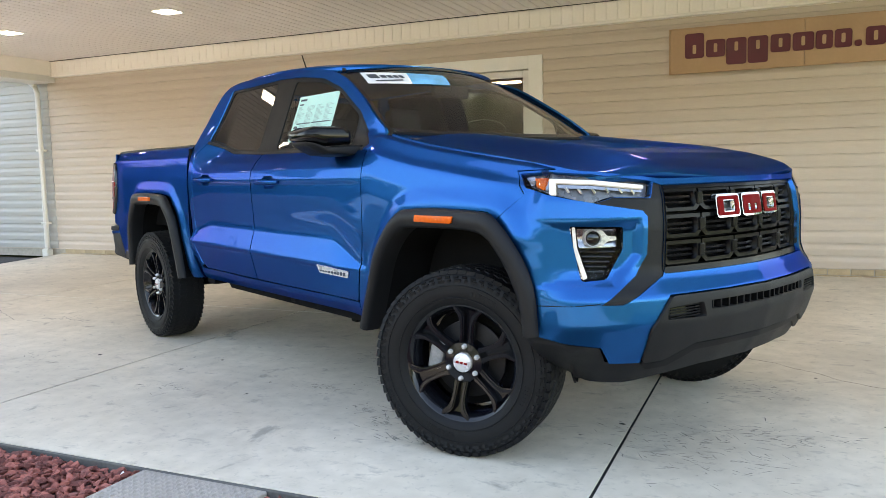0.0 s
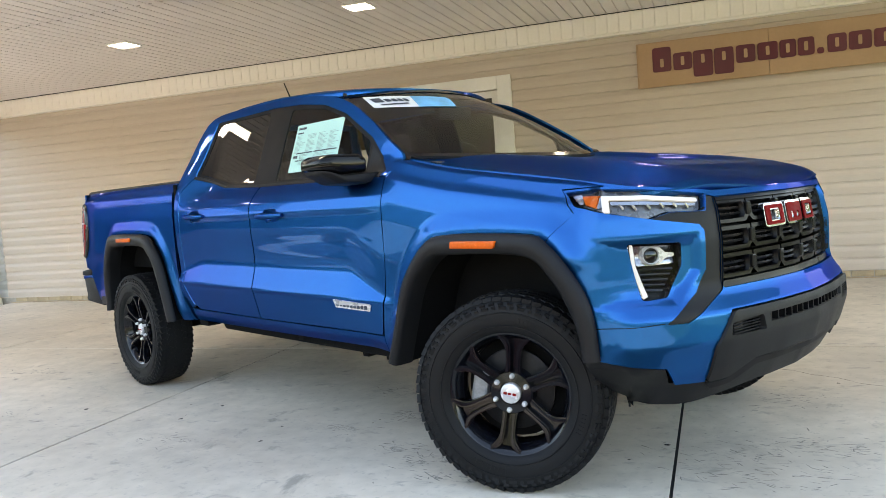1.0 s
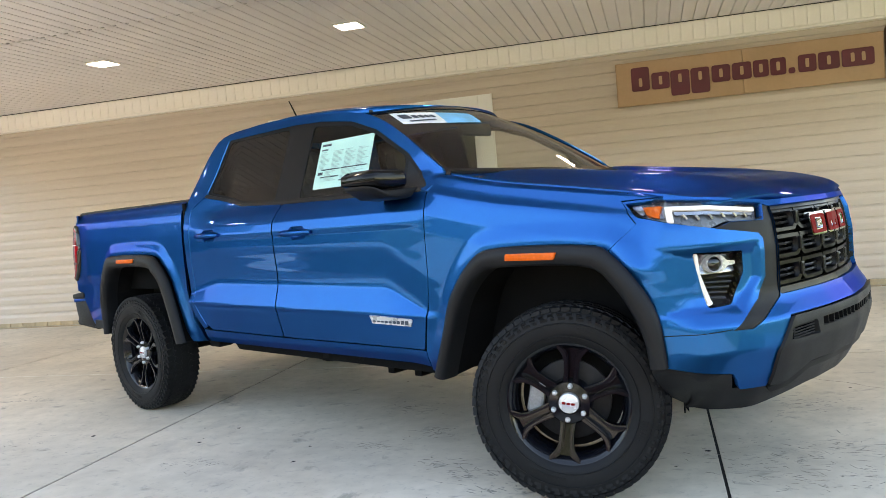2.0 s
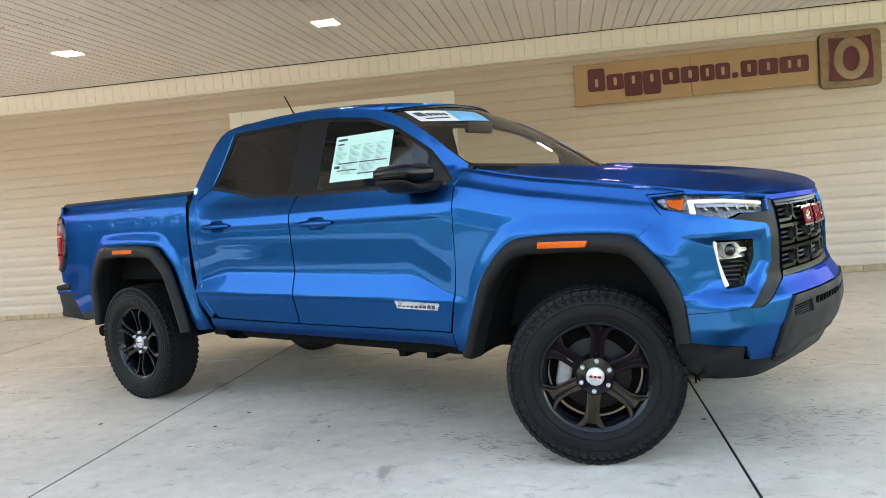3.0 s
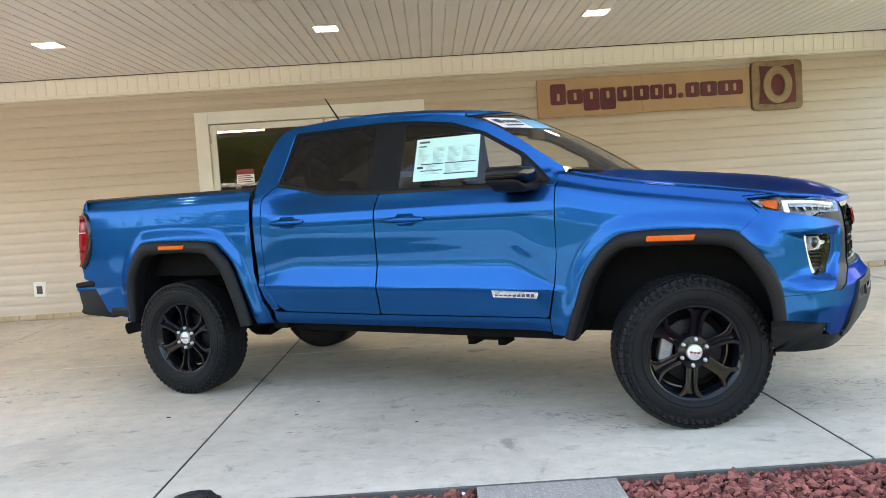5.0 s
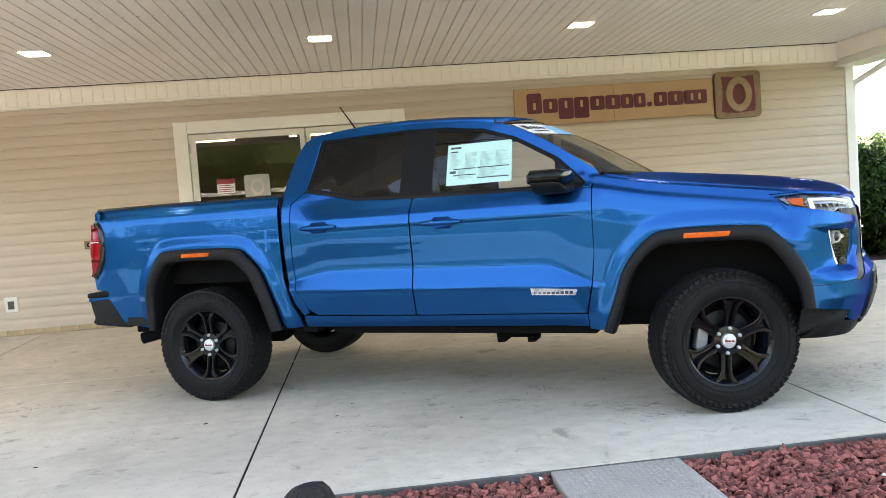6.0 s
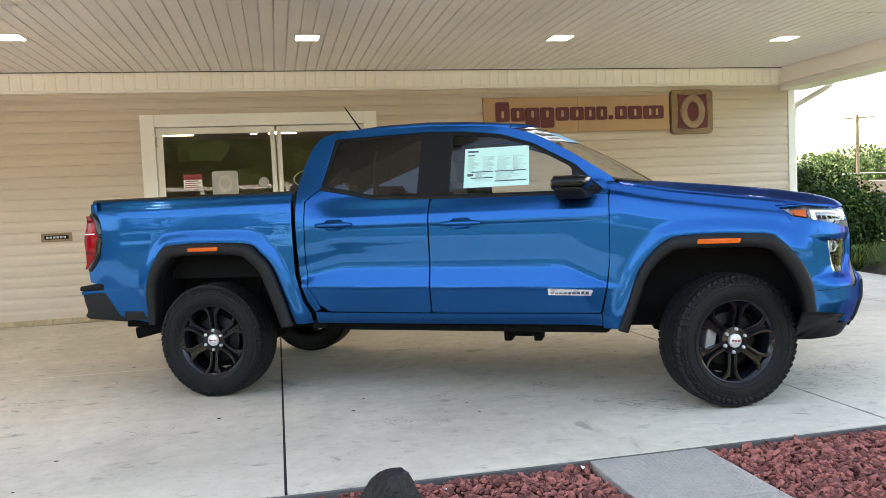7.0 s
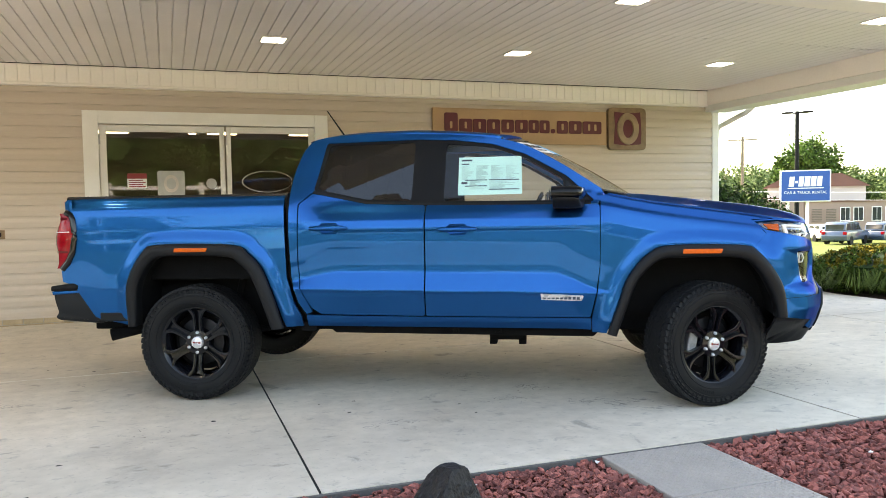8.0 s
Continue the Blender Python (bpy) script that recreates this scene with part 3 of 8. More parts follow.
def lay_siding(x0, x1, z0, z1, mat, parent, skip=None, lengths=(3.66, 2.9, 4.1)):
    made = {}
    rnd = random.Random(int(abs(x0) * 100))
    rows = int((z1 - z0) / COURSE + 0.5)
    for k in range(rows):
        z = z0 + k * COURSE
        spans = [(x0, x1)]
        if skip and z + COURSE * 0.6 < skip[2] :
            spans = [(x0, skip[0]), (skip[1], x1)]
        for a, b in spans:
            x = a
            first = rnd.choice((1.2, 2.2, 3.1))
            while x < b - 0.01:
                ln = first if first else lengths[k % 3]
                first = 0
                e = x + ln if x + ln < b - 0.5 else b
                key = round(e - x, 3)
                if key not in made:
                    made[key] = plank_mesh(key)
                    made[key].materials.append(mat)
                ob = link_mesh("siding_plank", made[key], None, parent)
                ob.location = (x, WALL_Y - 0.001 * (len(made) % 2), z)
                x = e


door_1 = thing("door_1", "cream framed glazed double entrance door with stickers on the glass", "door", kind="structure")
bm = bmesh.new()
box(bm, DOOR_X0, DOOR_X0 + 0.16, WALL_Y - 0.035, WALL_Y + 0.06, 0.04, DOOR_TOP, 0.004)
box(bm, DOOR_X1 - 0.16, DOOR_X1, WALL_Y - 0.035, WALL_Y + 0.06, 0.04, DOOR_TOP, 0.004)
box(bm, DOOR_X0 + 0.161, DOOR_X1 - 0.161, WALL_Y - 0.034, WALL_Y + 0.06, DOOR_TOP - 0.145, DOOR_TOP, 0.004)
part("casing", bm, TRIM, door_1, "wide cream painted casing")


def door_leaf(x0, x1, g0, g1):
    bm = bmesh.new()
    z0, z1, gt, gb = 0.05, 2.27, 2.195, 0.30
    y0, y1 = WALL_Y + 0.0, WALL_Y + 0.045
    box(bm, x0, g0, y0, y1, z0, z1, 0.004)
    box(bm, g1, x1, y0, y1, z0, z1, 0.004)
    box(bm, g0, g1, y0, y1, gt, z1, 0.004)
    box(bm, g0, g1, y0, y1, z0, gb, 0.004)
    leaf = part("door_leaf", bm, WHITE_TRIM, door_1)
    pane = part("pane", boxed(g0 - 0.01, g1 + 0.01, WALL_Y + 0.02, WALL_Y + 0.026, gb - 0.01, gt + 0.01), DOOR_GLASS, leaf, "reflecting clear glass")
    pane.visible_shadow = False
    bm = bmesh.new()
    for zz in (0.4, 1.2, 2.05):
        box(bm, x0 - 0.006, x0 + 0.014, y0 - 0.014, y0 + 0.004, zz, zz + 0.12, 0.003)
    part("hinge", bm, STEEL, leaf)
    bm = bmesh.new()
    tube(bm, [(g1 + 0.03, y0 - 0.05, 0.9), (g1 + 0.03, y0 - 0.05, 1.25)], 0.012)
    box(bm, g1 + 0.02, g1 + 0.04, y0 - 0.05, y0 + 0.01, 0.92, 0.94)
    box(bm, g1 + 0.02, g1 + 0.04, y0 - 0.05, y0 + 0.01, 1.21, 1.23)
    part("door_handle", bm, STEEL, leaf)
    return leaf


leaf_a = door_leaf(-4.985, -3.62, -4.91, -3.675)
leaf_b = door_leaf(-3.60, -2.55, -3.545, -2.62)

# dim room behind the door glass
room = thing("room", "dim showroom interior behind the glazed door", "room", kind="structure")
bm = bmesh.new()
box(bm, -9.0, -0.5, 13.0, 13.1, 0.0, 2.8)
box(bm, -9.1, -9.0, 8.72, 13.1, 0.0, 2.8)
box(bm, -0.5, -0.4, 8.72, 13.1, 0.0, 2.8)
part("room_wall", bm, ROOM_DARK, room)
part("room_floor", boxed(-9.1, -0.4, 8.6, 13.1, -0.05, 0.04), ROOM_DARK, room)
part("room_ceiling", boxed(-9.1, -0.4, 8.72, 13.1, 2.8, 2.9), ROOM_DARK, room)
for x0, x1 in ((-5.50, -4.757), (-3.966, -3.864), (-3.71, -3.30), (-2.55, -2.22)):
    tl = thing("ceiling_light", "long warm tube light under the showroom ceiling", "ceiling light", group="showroom lights", m=pose(x0, 10.6, 2.40))
    part("tube", boxed(0.0, x1 - x0, -0.05, 0.05, -0.03, 0.0, 0.01), ROOM_LIGHT, tl)
    part("housing", boxed(-0.02, x1 - x0 + 0.02, -0.09, 0.09, 0.0, 0.40, 0.005), ROOM_DARK, tl)

# eaves fascia along the wall
fascia = thing("fascia", "cream vertical-board fascia strip under the soffit", "fascia", kind="structure")
part("fascia_core", boxed(X_LEFT, X_RIGHT, WALL_Y - 0.09, WALL_Y + 0.02, 2.70, SOFFIT_Z + 0.02), FASCIA, fascia)
fm = bpy.data.meshes.new("fascia_board")
bm = bmesh.new()
box(bm, 0.0008, 0.1197, -0.008, 0.0, 2.705, SOFFIT_Z - 0.012, 0.005)
bm.to_mesh(fm)
bm.free()
fm.materials.append(FASCIA)
x = X_LEFT + 0.005
while x < X_RIGHT - 0.1:
    ob = link_mesh("fascia_board", fm, None, fascia)
    ob.location = (x, WALL_Y - 0.09, 0)
    x += 0.1205
part("bottom_channel", boxed(X_LEFT, X_RIGHT, WALL_Y - 0.115, WALL_Y - 0.0, 2.675, 2.70, 0.004), FASCIA, fascia)
# near-black strip paints the shade line where fascia meets soffit
part("shade_strip", boxed(X_LEFT, X_RIGHT, WALL_Y - 0.108, WALL_Y - 0.085, SOFFIT_Z - 0.0065, SOFFIT_Z - 0.002, 0.001), DARK_GAP, fascia, "dark strip painted as the shade line under the soffit")

# soffit: grooved panels running out from the wall
SOFFIT_STEP = 0.1205
bm = bmesh.new()
strips = [(CANOPY_FRONT, 5.472), (5.490, WALL_Y - 0.088)]
for y0, y1 in strips:
    x = X_LEFT + 0.005 - SOFFIT_STEP
    prof = []
    while x < X_RIGHT:
        e = min(x + SOFFIT_STEP, X_RIGHT)
        prof += [(x, 0.016), (x + 0.006, 0.016), (x + 0.0085, 0.001), (x + 0.012, 0.0), (e - 0.004, 0.0), (e, 0.0155)]
        x = e
    a = [bm.verts.new((px, y0, SOFFIT_Z + pz)) for px, pz in prof]
    b = [bm.verts.new((px, y1, SOFFIT_Z + pz)) for px, pz in prof]
    for i in range(len(prof) - 1):
        if prof[i][0] != prof[i + 1][0]:
            bm.faces.new((a[i], a[i + 1], b[i + 1], b[i]))
bmesh.ops.remove_doubles(bm, verts=bm.verts, dist=1e-5)
box(bm, X_LEFT, X_RIGHT, CANOPY_FRONT, WALL_Y, SOFFIT_Z + 0.06, SOFFIT_Z + 0.09)
ceiling = tagged(part("ceiling", bm, SOFFIT, None), "taupe grooved vinyl soffit under the canopy", "ceiling", kind="structure")

# roof over the canopy and the building
roof = thing("roof", "low shingled roof over canopy and building", "roof", kind="structure")
part("roof_deck", boxed(-10.4, 3.8, CANOPY_FRONT - 0.3, WALL_Y + 0.2, 3.03, 3.30), ROOF_SHINGLE, roof)
bm = bmesh.new()
prism(bm, [(WALL_Y - 0.3, 3.22), (WALL_Y + 10.3, 3.22), (WALL_Y + 5, 5.2)], -24.3, 3.8, plane="yz")
part("roof_gable", bm, ROOF_SHINGLE, roof)


def end_beam(x0, x1, name):
    t = thing(name, "cream clad end beam of the canopy with a stepped lower edge", "beam", kind="structure")
    bm = bmesh.new()
    box(bm, x0, x1, CANOPY_FRONT - 0.25, WALL_Y - 0.06, 2.70, 3.02, 0.004)
    part("beam_face", bm, FASCIA, t)
    bm = bmesh.new()
    box(bm, x0 + 0.02, x1 - 0.02, CANOPY_FRONT - 0.23, WALL_Y - 0.02, 2.625, 2.6995, 0.006)
    box(bm, x0 - 0.012, x1 + 0.012, CANOPY_FRONT - 0.25, WALL_Y - 0.05, 2.60, 2.6245, 0.004)
    part("beam_soffit", bm, TRIM, t)
    return t


end_beam(X_RIGHT, X_RIGHT + 0.36, "beam_east")
end_beam(X_LEFT - 0.36, X_LEFT, "beam_west")
bm = bmesh.new()
box(bm, X_LEFT - 0.3, X_RIGHT + 0.3, CANOPY_FRONT - 0.25, CANOPY_FRONT, 2.62, 3.02, 0.004)
tagged(part("beam_south", bm, FASCIA, None), "cream clad front beam of the canopy", "beam", kind="structure")

# gutters and downspouts
def downspout(name, pts, r=0.038, foot=True):
    t = thing(name, "cream painted metal downspout with elbows fixed beside the wall corner", "downspout", kind="structure")
    bm = bmesh.new()
    tube(bm, pts, r, 10)
    part("pipe", bm, TRIM if pts[0][0] > 0 else WHITE_TRIM, t, smooth=40)
    bm = bmesh.new()
    for z in (0.5, 1.6):
        box(bm, pts[-1][0] - r - 0.012, pts[-1][0] + r + 0.012, pts[-1][1] - r - 0.006, pts[-1][1] + r + 0.03, z, z + 0.03, 0.004)
    if foot:
        box(bm, pts[-1][0] - 0.06, pts[-1][0] + 0.06, pts[-1][1] - 0.06, pts[-1][1] + 0.05, 0.0, 0.13, 0.02)
    part("bracket", bm, TRIM, t)


downspout("downspout_east", [(3.66, 8.02, 2.68), (3.655, 8.04, 2.62), (3.64, 8.12, 2.57), (3.58, 8.45, 2.46), (3.55, 8.60, 2.41), (3.54, 8.64, 2.35), (3.54, 8.66, 2.2), (3.54, 8.66, 0.1)])
downspout("downspout_west", [(-11.3, 8.42, 2.74), (-10.6, 8.42, 2.70), (-10.3, 8.42, 2.64), (-10.19, 8.43, 2.56), (-10.17, 8.45, 2.45), (-10.2, 8.46, 0.12)])

# corner board, outlet, brass mail slot
tagged(part("trim", boxed(3.36, 3.47, WALL_Y - 0.03, WALL_Y + 0.15, 0.09, 2.62, 0.005), TRIM, None), "cream corner board at the wall's end", "trim", kind="structure")
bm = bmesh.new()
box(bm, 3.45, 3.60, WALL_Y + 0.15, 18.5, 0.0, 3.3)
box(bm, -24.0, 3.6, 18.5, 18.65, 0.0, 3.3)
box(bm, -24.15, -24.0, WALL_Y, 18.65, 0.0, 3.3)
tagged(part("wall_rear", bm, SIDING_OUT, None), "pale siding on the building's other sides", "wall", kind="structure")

outlet = thing("outlet_cover", "white weatherproof outlet cover with a dark window on the siding", "outlet", m=pose(-7.18, WALL_Y - 0.012, 0.42))
part("cover", boxed(-0.075, 0.075, -0.022, 0.004, -0.09, 0.09, 0.008), WHITE_TRIM, outlet)
part("window", boxed(-0.035, 0.035, -0.026, -0.0225, -0.05, 0.045, 0.002), FAR_GLASS, outlet, "dark clear window")
slot = thing("mail_slot", "dark bronze mail slot plate let into the siding", "mail slot", m=pose(-6.126, WALL_Y - 0.014, 1.055))
part("plate", boxed(-0.165, 0.165, -0.012, 0.004, -0.05, 0.05, 0.006), SIGN_BROWN, slot)
part("flap", boxed(-0.13, 0.13, -0.02, -0.0125, -0.022, 0.024, 0.004), SATIN_BLACK, slot, "dark hinged flap")
bm = bmesh.new()
for i in range(6):
    box(bm, -0.11 + i * 0.037, -0.085 + i * 0.037, -0.023, -0.0203, -0.012, 0.012)
part("mark", bm, STEEL, slot, "worn raised marks")

# canopy lamps
LAMP_XS = (-8.31, -5.90, -3.27, -0.69, 1.93)


def canopy_lamp():
    t = thing("canopy_light", "lit square white LED panel set flush in the soffit", "ceiling light", group="canopy lights")
    bm = bmesh.new()
    box(bm, -0.122, 0.122, -0.122, 0.122, -0.010, 0.006, 0.003)
    part("trim_ring", bm, WHITE_TRIM, t)
    part("diffuser", boxed(-0.106, 0.106, -0.106, 0.106, -0.013, -0.0105, 0.001), LAMP_PANEL, t, "glowing white diffuser")
    return t


lamp0 = canopy_lamp()
lamp0.matrix_basis = pose(LAMP_XS[0], 6.60, SOFFIT_Z)
for y in (6.60, 4.40):
    for x in LAMP_XS:
        if (x, y) != (LAMP_XS[0], 6.60):
            copy_thing(lamp0, pose(x, y, SOFFIT_Z))
lp = bpy.data.lights.new("canopy_glow", "AREA")
lp.energy, lp.size, lp.color = 0.5, 0.20, (1.0, 0.96, 0.90)
for y in (6.60, 4.40):
    for x in LAMP_XS:
        new("canopy_glow", lp).matrix_basis = pose(x, y, SOFFIT_Z - 0.02)

# ---- pickup truck ----
TRUCK = pose(-0.7204, 3.7094, 0, 0, 0, -26.24)     # origin under the front axle, x to its nose, y to its left
truck = thing("pickup_truck", "metallic blue crew cab pickup with black flares and wheels on concrete", "pickup truck", m=TRUCK)
REAR_AXLE = -3.357
HUB_Z = 0.3865


def smooth01(t):
    t = min(max(t, 0.0), 1.0)
    return t * t * (3 - 2 * t)


def table(rows, smoothing=0.0):
    """A curve through rows of (place, value), its corners rounded over the smoothing length."""
    xs, ys = [r[0] for r in rows], [r[1] for r in rows]
    lo, hi, n = xs[0] - 0.05, xs[-1] + 0.05, 1200
    g = np.linspace(lo, hi, n + 1)
    vals = np.interp(g, xs, ys)
    if smoothing:
        vals = np.mean([np.interp(g + k, xs, ys) for k in np.linspace(-1, 1, 13) * smoothing], axis=0)
    vals = vals.tolist()
    f = n / (hi - lo)

    def value(v):
        i = (v - lo) * f
        if i <= 0:
            return vals[0]
        if i >= n:
            return vals[n]
        a = int(i)
        return vals[a] + (vals[a + 1] - vals[a]) * (i - a)
    return value


F_OUT = [(-0.648, 0.455), (-0.580, 0.64), (-0.515, 0.816), (-0.381, 0.968), (-0.235, 1.010), (0.156, 1.006), (0.252, 0.974), (0.365, 0.845), (0.421, 0.727), (0.442, 0.560)]
F_IN = [(-0.588, 0.44), (-0.525, 0.62), (-0.456, 0.790), (-0.339, 0.908), (-0.217, 0.929), (0.150, 0.925), (0.262, 0.850), (0.340, 0.72), (0.368, 0.64), (0.380, 0.555)]
R_OUT = [(-3.829, 0.50), (-3.831, 0.786), (-3.715, 0.995), (-3.593, 1.050), (-3.085, 1.043), (-2.970, 0.98), (-2.882, 0.881), (-2.810, 0.70), (-2.742, 0.49)]
R_IN = [(-3.770, 0.50), (-3.755, 0.762), (-3.672, 0.915), (-3.558, 0.970), (-3.134, 0.965), (-3.04, 0.92), (-2.967, 0.845), (-2.895, 0.68), (-2.826, 0.48)]
F_OUT_S = [tuple(p) for p in spline(F_OUT, 48)]
R_OUT_S = [tuple(p) for p in spline(R_OUT, 48)]

door_profile = table([(0.40, 0.78), (0.47, 0.825), (0.52, 0.862), (0.56, 0.872), (0.70, 0.892), (1.00, 0.880), (1.116, 0.8795), (1.128, 0.8845), (1.138, 0.8845), (1.19, 0.874), (1.235, 0.842), (1.285, 0.794), (1.32, 0.772), (1.74, 0.618), (1.80, 0.585)], 0.006)
pillar_profile = table([(0.40, 0.78), (0.47, 0.825), (0.52, 0.862), (0.56, 0.872), (0.70, 0.892), (1.00, 0.878), (1.12, 0.880), (1.20, 0.874), (1.27, 0.860), (1.33, 0.838), (1.40, 0.800), (1.50, 0.738), (1.60, 0.688), (1.74, 0.620), (1.80, 0.585)], 0.02)
bed_profile = table([(0.40, 0.80), (0.48, 0.845), (0.56, 0.870), (0.75, 0.880), (1.00, 0.878), (1.16, 0.874), (1.25, 0.866), (1.30, 0.858), (1.325, 0.838), (1.352, 0.828), (1.37, 0.80)], 0.010)
seam_z = table([(-0.80, 1.365), (-0.62, 1.336), (-0.46, 1.300), (-0.30, 1.270), (0.10, 1.212), (0.35, 1.176), (0.52, 1.150), (0.7, 1.12)], 0.03)
fender_drop = table([(-0.05, 0.738), (0.0, 0.748), (0.010, 0.784), (0.056, 0.816), (0.080, 0.850), (0.10, 0.858), (0.18, 0.874), (0.26, 0.880), (0.5, 0.876)], 0.005)
# raised lower door band: upper and lower edge along the truck
band_hi = table([(-2.75, 0.78), (-2.62, 0.81), (-2.40, 0.858), (-0.95, 0.838), (-0.72, 0.735), (-0.5, 0.72)], 0.03)
band_lo = table([(-2.75, 0.745), (-0.5, 0.705)])


# swelling round the arches, looked up on a fine grid
def arch_field(cx, loop):
    gx, gz = np.meshgrid(np.linspace(cx - 0.8, cx + 0.8, 161), np.linspace(0.3, 1.5, 121), indexing="ij")
    d = edge_distance(np.column_stack([gx.ravel(), gz.ravel()]), loop[:-1] + loop[-2:-1]).reshape(gx.shape)
    t = np.clip((d - 0.010) / 0.085, 0, 1)
    return 0.016 * (1 - t * t * (3 - 2 * t))


ARCHES = ((0.0, arch_field(0.0, F_OUT_S)), (REAR_AXLE, arch_field(REAR_AXLE, R_OUT_S)))


def arch_bulge(x, z):
    for cx, field in ARCHES:
        if abs(x - cx) < 0.79 and 0.31 < z < 1.49:
            i, j = (x - cx + 0.8) * 100, (z - 0.3) * 100
            a, b = int(i), int(j)
            i, j = i - a, j - b
            return float((field[a, b] * (1 - j) + field[a, b + 1] * j) * (1 - i) + (field[a + 1, b] * (1 - j) + field[a + 1, b + 1] * j) * i)
    return 0.0


def side_y(x, z, cab=False):
    """Half width of the body at a place on its flank."""
    if x < -2.68 and not cab:
        y = bed_profile(z)
        y -= 0.020 * smooth01((-4.0 - x) / 0.33)
    else:
        y = door_profile(z)
        c = smooth01((-2.35 - x) / 0.33)
        if c > 0:
            y += (pillar_profile(z) - y) * c
        hi, lo = band_hi(x), band_lo(x)
        if z < hi + 0.02:
            amp = 0.030
            w = max(hi - lo, 0.03)
            k = sum(min(max((hi - z) / w + d, 0.0), 1.0) for d in (-0.07, -0.035, 0.0, 0.035, 0.07)) / 5
            y += amp * k - 0.016
            if z < lo:
                y -= 0.10 * (lo - z) + 0.008 * smooth01((lo - z) / 0.02)
        else:
            y -= 0.016 * smooth01(1 - (z - hi - 0.02) / 0.20)
        b = smooth01((x + 0.92) / 0.35)
        if b > 0:
            f = fender_drop(seam_z(x) - z) if z > 0.75 else 0.876
            y = y * (1 - b) + min(f, 0.88) * b
    y += arch_bulge(x, z)
    if x > 0.18 and z > 0.55:
        y -= 0.05 * smooth01((x - 0.18) / 0.35) * smooth01((z - 0.9) / 0.2)
    return y


def right_side(x, z):
    return (x, -side_y(x, z), z)


def left_side(x, z):
    return (x, side_y(x, z), z)


def right_cab(x, z):
    return (x, -side_y(x, z, True), z)


def left_cab(x, z):
    return (x, side_y(x, z, True), z)


SIDES = ((right_side, 1, -1), (left_side, -1, 1))

# front end: plan curve round the nose, pushed in or out by height
PLAN = [(0, 0.785), (0.23, 0.768), (0.42, 0.735), (0.55, 0.705), (0.67, 0.655), (0.76, 0.60), (0.83, 0.53), (0.87, 0.45), (0.888, 0.36), (0.89, 0.22)]
plan_s = [0.0]
for (a0, b0), (a1, b1) in zip(PLAN, PLAN[1:]):
    plan_s.append(plan_s[-1] + math.hypot(a1 - a0, b1 - b0))
plan_y = table(list(zip(plan_s, [p[0] for p in PLAN])), 0.03)
plan_x = table(list(zip(plan_s, [p[1] for p in PLAN])), 0.03)
nose_push = table([(0.28, -0.12), (0.36, -0.06), (0.42, -0.02), (0.50, 0.02), (0.60, 0.05), (0.70, 0.047), (0.755, 0.012), (0.80, 0), (0.95, 0), (1.05, -0.015), (1.15, -0.055), (1.3, -0.1)], 0.012)


def pocket(a, z):
    """Sunk field round the lower lamp, with bevelled sides."""
    d = min((0.985 - z) * 0.7, z - 0.732, a - 0.612, (a - 0.612) * 0.69 + (z - 0.842) * 0.73, (1.04 - a) * 0.25)
    return 0.017 * smooth01(d / 0.036) if d > 0 else 0.0


def nose(u, z, out=0.0):
    a, s = abs(u), (1 if u >= 0 else -1)
    x, y = plan_x(a), plan_y(a)
    dx, dy = plan_x(a + 0.01) - plan_x(max(a - 0.01, 0)), plan_y(a + 0.01) - plan_y(max(a - 0.01, 0))
    n = math.hypot(dx, dy)
    o = nose_push(z)
    if o > 0:
        o *= 1 - 0.85 * smooth01((a - 0.86) / 0.14)
    o -= pocket(a, z)
    px, py = x + dy / n * o, y - dx / n * o
    # runs flush into the fender at its outer edge
    k = smooth01((a - 0.97) / 0.12) * smooth01((z - 0.86) / 0.06)
    if k > 0:
        py += (side_y(px, z) - py) * k
    return (px + dy / n * out, s * (py - dx / n * out), z)


def nose_at(out):
    return lambda u, z: nose(u, z, out)


def mirror(poly):
    return [(-a, b) for a, b in poly][::-1]


# --- dark inner shell that closes the gaps between panels
for nm, dims in (("sill_box", (-2.70, -0.66, -0.77, -0.70, 0.50, 1.24)), ("sill_box", (-2.70, -0.66, 0.70, 0.77, 0.50, 1.24)), ("firewall", (-0.70, -0.60, -0.70, 0.70, 0.45, 1.25)), ("rear_bulkhead", (-2.70, -2.62, -0.74, 0.74, 0.53, 1.33)), ("floor_pan", (-2.68, -0.72, -0.695, 0.695, 0.46, 0.52)), ("engine_bay", (-0.595, 0.395, -0.62, 0.62, 0.55, 1.08)), ("radiator_support", (0.40, 0.60, -0.52, 0.52, 0.40, 1.07))):
    part(nm, boxed(*dims), UNDER_BLACK, truck)

# --- side panels
FENDER = [(-0.678, 1.24), (-0.672, 1.335), (-0.62, 1.336)] + [(x, seam_z(x)) for x in np.linspace(-0.5, 0.50, 12)] + [(0.44, 1.163), (0.250, 1.158), (0.313, 1.087), (0.329, 1.069), (0.218, 0.962)] + [p for p in F_OUT_S[::-1] if p[0] < 0.20] + [(-0.735, 0.455), (-0.738, 0.545), (-0.70, 0.72), (-0.682, 0.894)]
FRONT_DOOR = rounded([(-0.684, 1.27), (-0.686, 0.894), (-0.708, 0.72), (-0.748, 0.552), (-1.800, 0.562), (-1.795, 1.282)], 0.012, 3)
REAR_DOOR = rounded([(-1.804, 1.282), (-1.809, 0.562), (-2.50, 0.575), (-2.565, 0.62), (-2.63, 0.75), (-2.645, 0.90), (-2.640, 1.30), (-2.56, 1.372), (-2.2, 1.297)], 0.014, 3)
